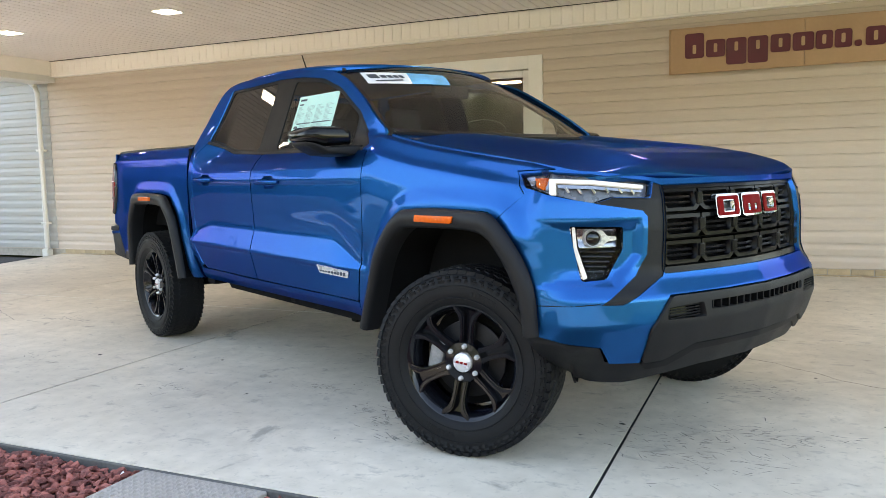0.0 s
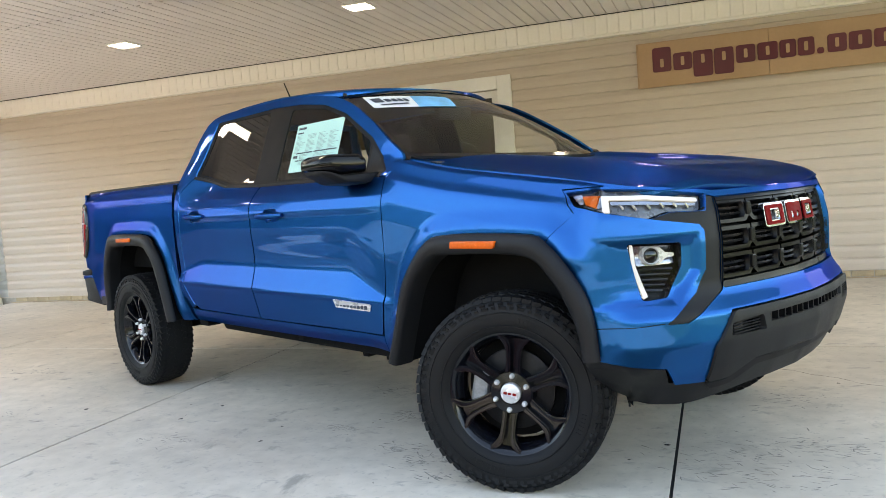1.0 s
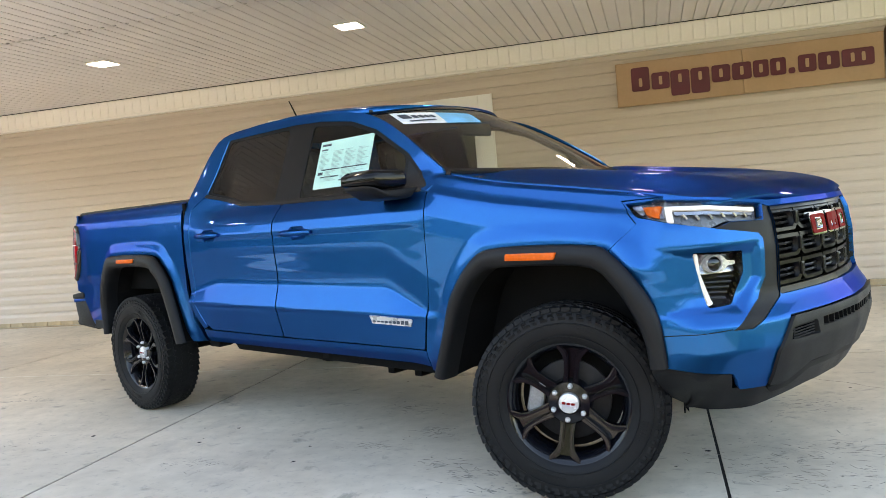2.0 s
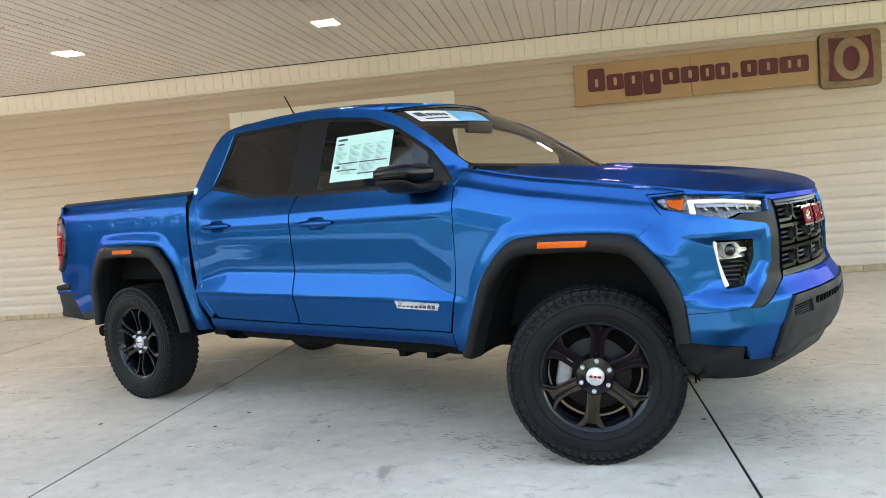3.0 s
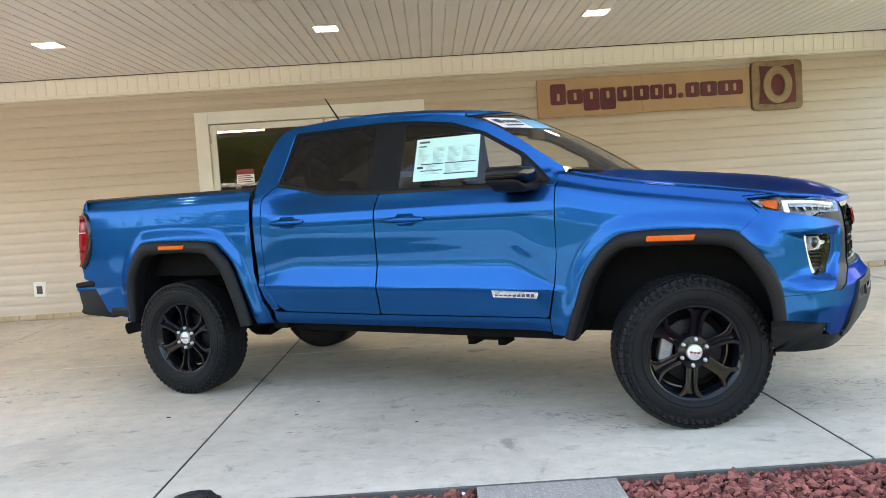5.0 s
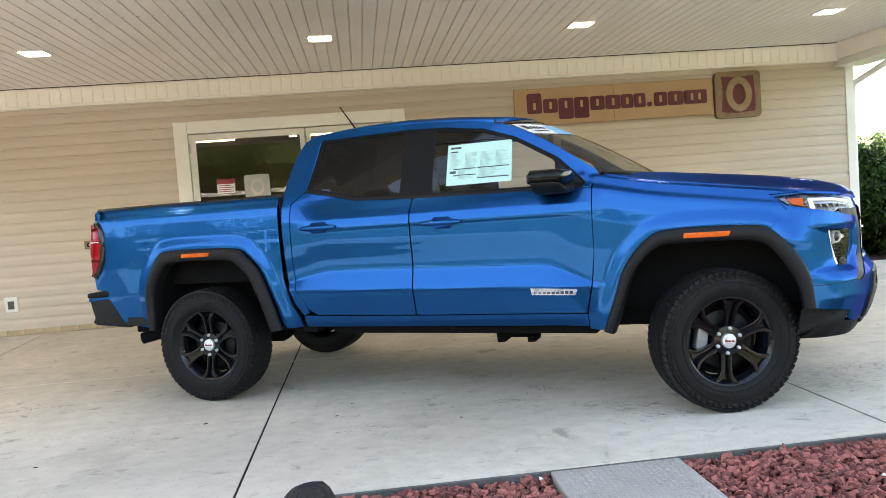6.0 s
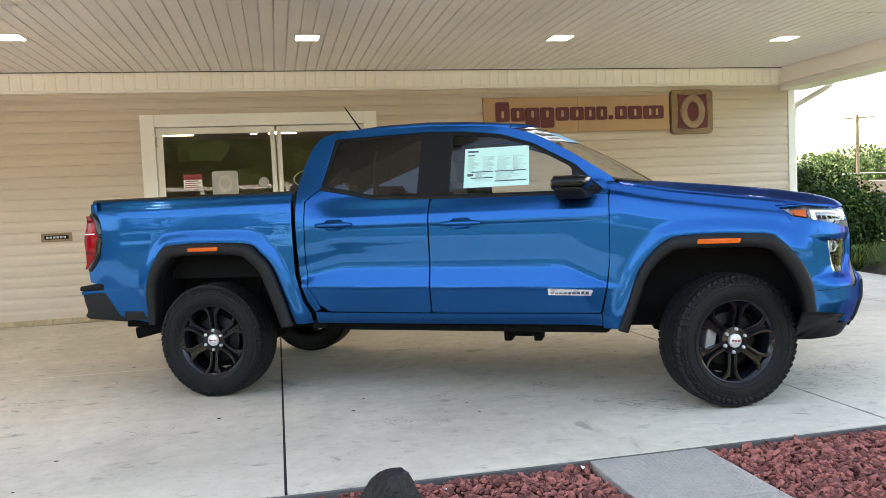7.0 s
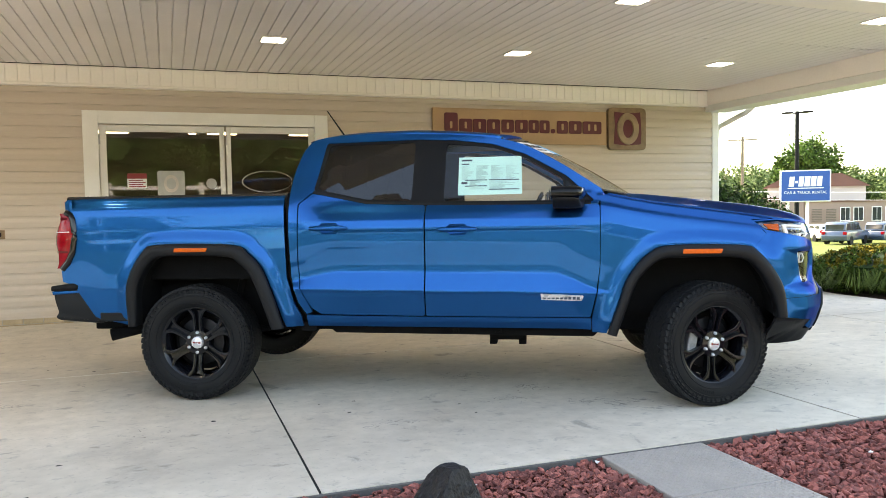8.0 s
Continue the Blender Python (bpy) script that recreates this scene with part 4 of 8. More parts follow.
BEDSIDE = [(-2.742, 1.362), (-2.736, 1.10), (-2.726, 0.824), (-2.684, 0.66), (-2.636, 0.560), (-2.634, 0.49)] + [p for p in R_OUT_S[::-1]] + [(-4.08, 0.545), (-4.24, 0.775), (-4.322, 0.80), (-4.330, 0.882), (-4.228, 0.985), (-4.206, 1.11), (-4.222, 1.222), (-4.290, 1.284), (-4.318, 1.345), (-4.30, 1.368)]
ROCKER = [(-0.742, 0.546), (-0.742, 0.47), (-2.600, 0.492), (-2.600, 0.572), (-2.50, 0.567), (-1.8, 0.555)]
CAB_SIDE = [(-0.66, 1.305), (-0.645, 1.335)] + [tuple(p) for p in spline([(-0.665, 1.372), (-0.80, 1.465), (-0.94, 1.556), (-1.15, 1.670), (-1.364, 1.728), (-1.60, 1.752), (-1.84, 1.765), (-2.351, 1.768), (-2.53, 1.750), (-2.61, 1.715), (-2.66, 1.63), (-2.695, 1.50), (-2.708, 1.36)], 40)] + [(-2.706, 1.10), (-2.696, 0.82), (-2.648, 0.65), (-2.600, 0.575), (-2.56, 0.59), (-2.575, 0.62), (-2.637, 0.75), (-2.652, 0.90), (-2.648, 1.303), (-2.562, 1.380), (-2.2, 1.304), (-1.80, 1.288), (-0.72, 1.276), (-0.69, 1.276), (-0.682, 1.29)]
DLO = rounded([(-2.555, 1.392), (-2.495, 1.718), (-1.86, 1.728), (-1.60, 1.715), (-1.355, 1.682), (-1.145, 1.610), (-0.885, 1.462), (-0.712, 1.298), (-0.735, 1.285), (-1.80, 1.297), (-2.2, 1.313)], 0.02, 4)
REAR_PANE = rounded([(-2.530, 1.398), (-2.470, 1.700), (-1.882, 1.705), (-1.900, 1.310), (-2.195, 1.325)], 0.03, 4)
FRONT_PANE = rounded([(-1.672, 1.694), (-1.36, 1.660), (-1.155, 1.590), (-0.905, 1.445), (-0.90, 1.30), (-1.684, 1.306)], 0.03, 4)
SAIL = rounded([(-0.885, 1.43), (-0.735, 1.298), (-0.885, 1.30)], 0.008, 2)


def inset(f, d):
    return lambda u, v: tuple(np.array(f(u, v)) * np.array([1, (abs(f(u, v)[1]) - d) / abs(f(u, v)[1]), 1]))


def cup_outline(cx, cz):
    return rounded([(cx + a * 0.135, cz + b * 0.036) for a, b in ((-1, 0.05), (-0.9, 0.45), (-0.45, 0.5), (-0.35, 0.95), (0.4, 0.95), (0.5, 0.5), (0.9, 0.4), (1, 0.0), (0.9, -0.35), (0.5, -0.5), (0.4, -1), (-0.35, -1), (-0.45, -0.5), (-0.9, -0.4))], 0.01, 3)


R_HANDLE, F_HANDLE = (-2.436, 1.142), (-1.590, 1.124)


def handle(parent, cx, cz, s):
    """A painted pull handle over its dished recess."""
    f = (lambda u, v: (u, s * (side_y(u, v) - 0.003 - 0.026 * max(0.0, 1 - ((u - cx) / 0.10) ** 2 - ((v - cz) / 0.045) ** 2)), v))
    panel("handle_cup", cup_outline(cx, cz), f, PAINT, parent, step=0.012, depth=0.004, turn=-s)
    bm = bmesh.new()
    ring = []
    n = 14
    for i in range(n + 1):
        t = i / n
        x = cx - 0.128 + 0.256 * t
        h = 0.0165 * (0.55 + 0.45 * math.sin(math.pi * t) ** 0.5)
        o = 0.006 + 0.026 * math.sin(math.pi * t) ** 0.6
        y = side_y(x, cz) + o
        ring.append([bm.verts.new((x, s * (y + math.cos(k * math.tau / 10) * 0.011), cz + math.sin(k * math.tau / 10) * h)) for k in range(10)])
    for a, b in zip(ring, ring[1:]):
        for k in range(10):
            bm.faces.new((a[k], a[(k + 1) % 10], b[(k + 1) % 10], b[k]))
    bm.faces.new(ring[0])
    bm.faces.new(ring[-1][::-1])
    part("handle", bm, PAINT, parent, "blue pull handle", smooth=50)


for f, turn, s in SIDES:
    fender = panel("fender", [(x, z - seam_z(x)) for x, z in divided(FENDER, 0.02)], lambda u, w, f=f: f(u, w + seam_z(u)), PAINT, truck, step=0.012, turn=turn)
    fd = panel("front_door", FRONT_DOOR, f, PAINT, truck, holes=[cup_outline(*F_HANDLE)], step=0.013, turn=turn)
    rd = panel("rear_door", REAR_DOOR, f, PAINT, truck, holes=[cup_outline(*R_HANDLE)], step=0.013, turn=turn)
    panel("bedside", BEDSIDE, f, PAINT, truck, step=0.014, turn=turn)
    panel("rocker", ROCKER, f, PAINT, truck, step=0.025, turn=turn)
    panel("cab_side", CAB_SIDE, right_cab if s < 0 else left_cab, PAINT, truck, holes=[DLO], step=0.022, turn=turn, depth=0.02)
    panel("window_surround", DLO, inset(f, 0.008), SATIN_BLACK, truck, holes=[REAR_PANE, FRONT_PANE, SAIL], step=0.03, turn=turn, depth=0.012, label="black window surround and pillar trim")
    g1 = panel("rear_window", REAR_PANE, inset(f, 0.012), PRIVACY, rd, step=0.05, turn=turn, depth=0, label="dark privacy glass")
    g2 = panel("front_window", FRONT_PANE, inset(f, 0.012), CAR_GLASS, fd, step=0.05, turn=turn, depth=0, label="lightly tinted glass")
    g1.visible_shadow = g2.visible_shadow = False
    panel("mirror_sail", SAIL, inset(f, 0.008), BLACK_PLASTIC, fd, step=0.03, turn=turn, depth=0.004)
    # belt strip under the glass
    panel("belt_strip", [(-0.735, 1.286), (-1.80, 1.298), (-2.2, 1.314), (-2.553, 1.392), (-2.56, 1.376), (-2.2, 1.300), (-1.80, 1.284), (-0.735, 1.272)], lambda u, v: (u, s * (side_y(u, v) + 0.002), v), BLACK_PLASTIC, truck, step=0.03, turn=turn, depth=0.01)
    handle(rd, *R_HANDLE, s)
    handle(fd, *F_HANDLE, s)
    # trim badge on the door
    badge = panel("badge", [(-1.060, 0.706), (-0.797, 0.694), (-0.790, 0.688), (-0.803, 0.660), (-1.056, 0.668)], lambda u, v: (u, s * (side_y(u, v) + 0.006), v), SILVER, fd, step=0.03, turn=turn, depth=0.006, label="bright metal badge")
    bmx = bmesh.new()
    for i in range(9):
        x0 = -1.043 + i * 0.0262
        z0 = 0.6735 - (x0 + 1.043) * 0.04
        y0 = side_y(x0, 0.68) + 0.006
        box(bmx, x0, x0 + 0.019, min(s * y0, s * (y0 + 0.002)), max(s * y0, s * (y0 + 0.002)), z0 + 0.003, z0 + 0.021)
    part("badge_bar", bmx, INK, badge)


# --- arch flares
def flare(outer, inner, mark, rear=False):
    n = 48
    o, i = spline(outer, n), spline(inner, n)
    rows = [(0.0, -0.004), (0.0, 0.012), (0.12, 0.024), (0.45, 0.034), (0.80, 0.030), (0.95, 0.020), (1.0, 0.004), (1.01, -0.07)]
    for s in (-1, 1):
        bm = bmesh.new()
        vs = []
        for k in range(n):
            col = []
            base = 0.915
            if not rear and o[k].x > 0.2:
                base -= 0.022 * smooth01((o[k].x - 0.2) / 0.26)
            if rear and o[k].x < -3.6:
                base -= 0.012 * smooth01((-3.6 - o[k].x) / 0.25)
            for t, d in rows:
                p = o[k].lerp(i[k], t)
                col.append(bm.verts.new((p.x, s * (base + d), p.y)))
            vs.append(col)
        for a, b in zip(vs, vs[1:]):
            for j in range(len(rows) - 1):
                bm.faces.new((a[j], a[j + 1], b[j + 1], b[j]))
        fl = part("flare", bm, BLACK_PLASTIC, truck, "matte black wheel arch flare", smooth=50)
        x0, x1, z0, z1 = mark
        bm = bmesh.new()
        prism(bm, rounded([(x0, z0), (x1, z0), (x1 + 0.012, z1), (x0 + 0.004, z1)], 0.006, 3), s * 0.938, s * 0.957, 0.002)
        part("side_marker", bm, AMBER, fl, "amber side marker", smooth=40)
        # liner behind the wheel
        bm = bmesh.new()
        vs = []
        for k in range(n):
            vs.append([bm.verts.new((i[k].x, s * 0.90, i[k].y)), bm.verts.new((i[k].x, s * 0.55, i[k].y + 0.03))])
        for a, b in zip(vs, vs[1:]):
            bm.faces.new((a[0], a[1], b[1], b[0]))
        cap = [v[1] for v in vs]
        bm.faces.new(cap)
        part("arch_liner", bm, UNDER_BLACK, truck, "black wheel arch liner")


flare(F_OUT, F_IN, (-0.192, 0.036, 0.957, 0.985))
flare(R_OUT, R_IN, (-3.470, -3.250, 1.000, 1.026), True)

# --- hood, cowl, windshield, roof
def hood_front(y):
    a = abs(y)
    us = np.linspace(0, 1.0, 60)
    ys = np.array([abs(nose(u, 1.13)[1]) for u in us])
    u = float(np.interp(a, ys, us))
    return nose(u, 1.13)[0] + 0.004


def cowl_x(y):
    return -0.34 - 0.30 * (abs(y) / 0.74) ** 2


hood_crown = table([(-0.70, 1.350), (-0.35, 1.326), (-0.036, 1.290), (0.31, 1.250), (0.50, 1.218), (0.60, 1.190), (0.68, 1.156), (0.74, 1.130), (0.80, 1.10)], 0.02)


def hood(x, y):
    edge = seam_z(min(x, 0.52)) - 0.16 * max(0, x - 0.52)
    a = abs(y) / 0.745
    k = smooth01((1 - a) / 0.42)
    z = edge + (hood_crown(x) - edge) * k
    # raised centre with a soft shoulder, dying out to the nose
    fade = smooth01((0.55 - x) / 0.5)
    c = smooth01((abs(y) - 0.30) / 0.10)
    z -= 0.022 * fade * (1 - c) * 1.0 - 0.006 * fade
    # front lip rolls down
    d = max(0, x - (hood_front(y) - 0.05))
    z -= 6.0 * d * d
    return (x, y, z)


ys = np.linspace(-0.738, 0.738, 41)
HOOD = [(hood_front(y), float(y)) for y in ys if abs(y) < 0.728] + [(0.505, 0.738), (0.3, 0.742), (-0.2, 0.742), (-0.62, 0.736)] + [(cowl_x(y), float(y)) for y in ys[::-1] if abs(y) < 0.73] + [(-0.62, -0.736), (-0.2, -0.742), (0.3, -0.742), (0.505, -0.738)]
hood_ob = panel("hood", HOOD, hood, PAINT, truck, step=0.018, depth=0.035)


def shield(u, v):
    """Windshield: u across, v from base to top."""
    y = u * (0.742 * (1 - v) + 0.583 * v)
    xb, zb = -0.36 - 0.325 * u * u, 1.316 + 0.038 * u * u
    xt, zt = -1.17 - 0.15 * u * u, 1.752 - 0.038 * u * u
    bow = 0.022 * math.sin(math.pi * v)
    return (xb + (xt - xb) * v + bow * 0.4, y, zb + (zt - zb) * v + bow)


SHIELD = rounded([(-1, -0.04), (1, -0.04), (1, 1), (-1, 1)], 0.04, 4)
SHIELD_CLEAR = rounded([(-0.955, 0.04), (0.955, 0.04), (0.95, 0.945), (-0.95, 0.945)], 0.05, 4)
ws = panel("windshield", SHIELD, shield, WINDSHIELD, truck, step=0.08, depth=0, label="large raked windshield")
ws.visible_shadow = False
panel("windshield_band", SHIELD, lambda u, v: tuple(np.array(shield(u, v)) + np.array((0.0015, 0, 0.003))), GLOSS_BLACK, truck, holes=[SHIELD_CLEAR], step=0.06, depth=0.004, label="black glass border")
# cowl grille at the foot of the glass
panel("cowl", [(-0.96, -0.03), (0.96, -0.03), (0.96, -0.12), (-0.96, -0.12)], lambda u, v: tuple(np.array(shield(u, 0)) + np.array((-v * 0.45, 0, v * 0.10 - 0.012))), BLACK_PLASTIC, truck, step=0.06, turn=-1, depth=0.02)
for y0, y1 in ((-0.62, -0.02), (0.02, 0.52)):
    bm = bmesh.new()
    p0, p1 = Vector(shield(y0 / 0.76, -0.035)), Vector(shield(y1 / 0.76, -0.03))
    mid = Vector(shield((y0 + y1) / 1.52, -0.03))
    tube(bm, [p0 + Vector((0.02, 0, 0.006)), mid + Vector((0.012, 0, 0.008)), p1 + Vector((0.01, 0, 0.008))], [0.008, 0.006, 0.004], 6)
    part("wiper", bm, SATIN_BLACK, truck)

roof_z = table([(-2.70, 1.735), (-2.62, 1.765), (-2.45, 1.796), (-2.2, 1.812), (-1.9, 1.815), (-1.6, 1.800), (-1.35, 1.775), (-1.15, 1.745), (-1.0, 1.69)], 0.05)


def roof_top(x, y):
    a = abs(y) / 0.605
    return (x, y, roof_z(x) + 0.012 - 0.030 * a ** 2 - 0.018 * a ** 6)


ROOF = [(-1.172 - 0.15 * (y / 0.585) ** 2, float(y)) for y in np.linspace(-0.575, 0.575, 15)] + [(-1.6, 0.603), (-2.2, 0.600), (-2.58, 0.585), (-2.635, 0.54), (-2.65, 0.0), (-2.635, -0.54), (-2.58, -0.585), (-2.2, -0.600), (-1.6, -0.603)]
panel("roof", ROOF, roof_top, PAINT, truck, step=0.04, depth=0.03)
bm = bmesh.new()
tube(bm, [(-2.51, -0.03, 1.785), (-2.52, -0.03, 1.825)], [0.024, 0.015], 10)
tube(bm, [(-2.52, -0.03, 1.825), (-2.655, -0.01, 2.015)], [0.007, 0.004], 6)
part("antenna", bm, SATIN_BLACK, truck, "short black mast antenna")

# cab back and rear glass
BACK = [(-0.74, 1.30), (0.74, 1.30), (0.575, 1.70), (0.50, 1.735), (0.25, 1.755), (-0.25, 1.755), (-0.50, 1.735), (-0.575, 1.70)]
BACK_GLASS = rounded([(-0.60, 1.42), (0.60, 1.42), (0.52, 1.69), (-0.52, 1.69)], 0.03)


def cab_back(u, v):
    return (-2.722 + (v - 1.36) * 0.20 + max(0, v - 1.62) * 0.25, u, v)


panel("cab_back", BACK, cab_back, PAINT, truck, holes=[BACK_GLASS], step=0.06, turn=-1)
panel("rear_glass", BACK_GLASS, cab_back, PRIVACY, truck, step=0.08, turn=-1, depth=0, label="dark rear glass")

# --- nose: cover, headlights, grille, bumper
GRILLE = rounded([(-0.515, 1.098), (0.515, 1.098), (0.53, 0.775), (-0.53, 0.775)], 0.015, 3)
TRIM_R = [(-0.800, 1.036), (-0.610, 1.006), (-0.592, 0.985), (-0.597, 0.850), (-0.648, 0.775), (-0.788, 0.681), (-0.712, 0.679), (-0.535, 0.768), (-0.517, 0.80), (-0.505, 1.095), (-0.545, 1.106), (-0.572, 1.050), (-0.725, 1.055)]
LIGHT_R = rounded([(-1.165, 1.146), (-1.015, 1.153), (-0.80, 1.139), (-0.545, 1.110), (-0.572, 1.051), (-0.725, 1.056), (-0.797, 1.037), (-0.90, 1.055), (-1.100, 1.092)], 0.01, 3)
DRL_R = rounded([(-0.890, 0.957), (-0.685, 0.950), (-0.685, 0.872), (-0.752, 0.765), (-0.845, 0.759)], 0.012, 3)
BLACK_BUMPER = rounded([(-0.530, 0.700), (-0.607, 0.585), (-0.622, 0.455), (-0.530, 0.458), (-0.405, 0.512), (0.405, 0.512), (0.530, 0.458), (0.622, 0.455), (0.607, 0.585), (0.530, 0.700)], 0.015, 3)
COVER_R = [(-0.50, 1.118), (-0.8, 1.149), (-1.015, 1.160), (-1.175, 1.153), (-1.116, 1.089), (-1.101, 1.071), (-1.208, 0.965), (-1.20, 0.93), (-1.125, 0.845), (-1.068, 0.727), (-1.045, 0.56), (-0.785, 0.527), (-0.748, 0.462), (-0.626, 0.455), (-0.611, 0.585), (-0.532, 0.704)]
COVER = COVER_R + mirror(COVER_R)
panel("front_cover", COVER, nose, PAINT, truck, holes=[GRILLE, TRIM_R, mirror(TRIM_R), LIGHT_R, mirror(LIGHT_R), DRL_R, mirror(DRL_R)], step=0.011, depth=0.03, turn=1)
for poly in (TRIM_R, mirror(TRIM_R)):
    panel("grille_trim", poly, nose_at(-0.004), BLACK_PLASTIC, truck, step=0.03, depth=0.03, label="matte black angular trim")

# bumper beam with slot openings
SLOT_C = rounded([(-0.345, 0.668), (0.345, 0.668), (0.345, 0.634), (-0.345, 0.634)], 0.008, 2)
SLOT_R = rounded([(-0.548, 0.660), (-0.385, 0.668), (-0.370, 0.612), (-0.555, 0.616)], 0.008, 2)
bumper = panel("lower_bumper", BLACK_BUMPER, nose_at(0.012), BLACK_PLASTIC, truck, holes=[SLOT_C, SLOT_R, mirror(SLOT_R)], step=0.025, depth=0.05, label="matte black lower bumper")
panel("slot_back", [(-0.6, 0.69), (0.6, 0.69), (0.6, 0.59), (-0.6, 0.59)], nose_at(-0.04), GLOSS_BLACK, bumper, step=0.05, depth=0)
for i in range(16):
    u = -0.33 + i * 0.044
    p = Vector(nose(u, 0.651, -0.012))
    bm = bmesh.new()
    box(bm, -0.016, 0.016, -0.004, 0.004, -0.018, 0.018, m=Matrix.Translation(p))
    part("slot_bar", bm, SATIN_BLACK, bumper)
for s in (-1, 1):
    for i in range(5):
        z = 0.618 + i * 0.010
        a, b = Vector(nose(s * 0.54, z, 0.004)), Vector(nose(s * 0.40, z + 0.004, 0.004))
        bm = bmesh.new()
        tube(bm, [a, b], 0.0028, 5)
        part("slot_rib", bm, SATIN_BLACK, bumper)
    bm = bmesh.new()
    tube(bm, [Vector(nose(s * (0.79 + 0.255 * k / 14), 0.686 - 0.02 * k / 14, -0.001)) for k in range(15)], 0.002, 6)
    part("bumper_seam", bm, SATIN_BLACK, bumper)
# air dam under the bumper
DAM_R = [(-1.045, 0.558), (-0.787, 0.523), (-0.750, 0.459), (-0.622, 0.452), (-0.530, 0.455), (-0.405, 0.509)]
DAM = DAM_R + mirror(DAM_R) + [(1.06, 0.54), (1.045, 0.40), (0.98, 0.330), (0.80, 0.350), (0.56, 0.385), (0.30, 0.405), (-0.30, 0.405), (-0.56, 0.385), (-0.80, 0.350), (-0.98, 0.330), (-1.045, 0.40), (-1.06, 0.54)]
panel("air_dam", DAM, lambda u, z: nose(u, z, -0.006 - 1.15 * max(0.0, 0.53 - z) * smooth01((abs(u) - 0.62) / 0.30)), BLACK_PLASTIC, truck, step=0.03, depth=0.025, turn=1, label="black plastic air dam")
panel("dam_lip", [(-0.40, 0.505), (0.40, 0.505), (0.53, 0.452), (0.62, 0.447), (0.60, 0.425), (0.50, 0.43), (0.38, 0.48), (-0.38, 0.48), (-0.50, 0.43), (-0.60, 0.425), (-0.62, 0.447), (-0.53, 0.452)][::-1], nose_at(0.006), SATIN_BLACK, bumper, step=0.03, depth=0.03, turn=1)

# headlights
for side in (1, -1):
    def sd(poly):
        return poly if side == 1 else mirror(poly)
    hl = panel("headlight", sd(LIGHT_R), nose_at(-0.035), LAMP_HOUSING, truck, step=0.03, depth=0.0, label="slim headlight with white light bar and amber end")
    panel("running_bar", sd(rounded([(-0.984, 1.126), (-0.80, 1.119), (-0.585, 1.096), (-0.587, 1.083), (-0.80, 1.105), (-0.950, 1.111), (-0.944, 1.068), (-0.972, 1.070)], 0.005, 2)), nose_at(-0.012), DRL, hl, step=0.02, depth=0.012, label="lit white running light")
    panel("turn_lens", sd(rounded([(-1.105, 1.127), (-1.005, 1.128), (-1.01, 1.084), (-1.070, 1.099)], 0.006, 2)), nose_at(-0.016), AMBER, hl, step=0.02, depth=0.01, label="amber turn lens")
    for i, (u, z) in enumerate(((-0.90, 1.084), (-0.845, 1.079), (-0.79, 1.079), (-0.735, 1.080), (-0.68, 1.077), (-0.63, 1.073))):
        bm = bmesh.new()
        p = Vector(nose(side * u, z, -0.026))
        q = Vector(nose(side * u, z, 0.1)) - p
        mm = q.to_track_quat("Z", "Y").to_matrix().to_4x4()
        box(bm, -0.005, 0.005, -0.012, 0.012, -0.006, 0.006, 0.002, m=Matrix.Translation(p) @ mm @ Matrix.Rotation(radians(38 * side), 4, "Z"))
        part("reflector", bm, LAMP_REFLECTOR, hl)
    panel("inner_bar", sd(rounded([(-0.944, 1.104), (-0.80, 1.098), (-0.592, 1.077), (-0.594, 1.070), (-0.80, 1.087), (-0.940, 1.092)], 0.004, 2)), nose_at(-0.02), LAMP_REFLECTOR, hl, step=0.02, depth=0.008)
    panel("end_shell", sd(rounded([(-1.142, 1.130), (-1.110, 1.134), (-1.078, 1.100), (-1.092, 1.098)], 0.006, 2)), nose_at(-0.018), LAMP_REFLECTOR, hl, step=0.02, depth=0.006)
    for i in range(4):
        bm = bmesh.new()
        tube(bm, [Vector(nose(side * -(0.985 + i * 0.007), 1.12, -0.024)), Vector(nose(side * -(0.983 + i * 0.007), 1.083, -0.024))], 0.002, 5)
        part("light_fin", bm, LAMP_REFLECTOR, hl)
    lens = panel("lens", sd(LIGHT_R), nose_at(-0.002), LENS, hl, step=0.03, depth=0, label="clear lens")
    lens.visible_shadow = False
    fl = panel("fog_lamp", sd(DRL_R), nose_at(-0.05), UNDER_BLACK, truck, step=0.03, depth=0.0, label="vertical lamp with lit white edge strip")
    bmw = bmesh.new()
    dr = sd(divided(DRL_R, 0.02))
    a = [bmw.verts.new(nose(u, z, -0.051)) for u, z in dr]
    b = [bmw.verts.new(nose(u, z, -0.002)) for u, z in dr]
    for i in range(len(dr)):
        bmw.faces.new((a[i], a[(i + 1) % len(dr)], b[(i + 1) % len(dr)], b[i]))
    part("bezel", bmw, GLOSS_BLACK, fl)
    panel("edge_light", sd(rounded([(-0.879, 0.949), (-0.866, 0.949), (-0.858, 0.878), (-0.822, 0.772), (-0.838, 0.766), (-0.872, 0.875)], 0.003, 2)), nose_at(-0.008), DRL, fl, step=0.02, depth=0.01, label="lit white light strip")
    # upper bowl, its projector and wing, ribbed lower cover
    panel("bowl", sd(rounded([(-0.858, 0.946), (-0.697, 0.940), (-0.697, 0.876), (-0.850, 0.874)], 0.008, 2)), lambda u, z: nose(u, z, -0.034 - 0.012 * smooth01(1 - abs(z - 0.91) / 0.035)), LAMP_REFLECTOR, fl, step=0.015, depth=0.006, label="silver reflector bowl")
    p = Vector(nose(side * -0.797, 0.911, -0.03))
    q = Vector(nose(side * -0.797, 0.911, 0.1)) - p
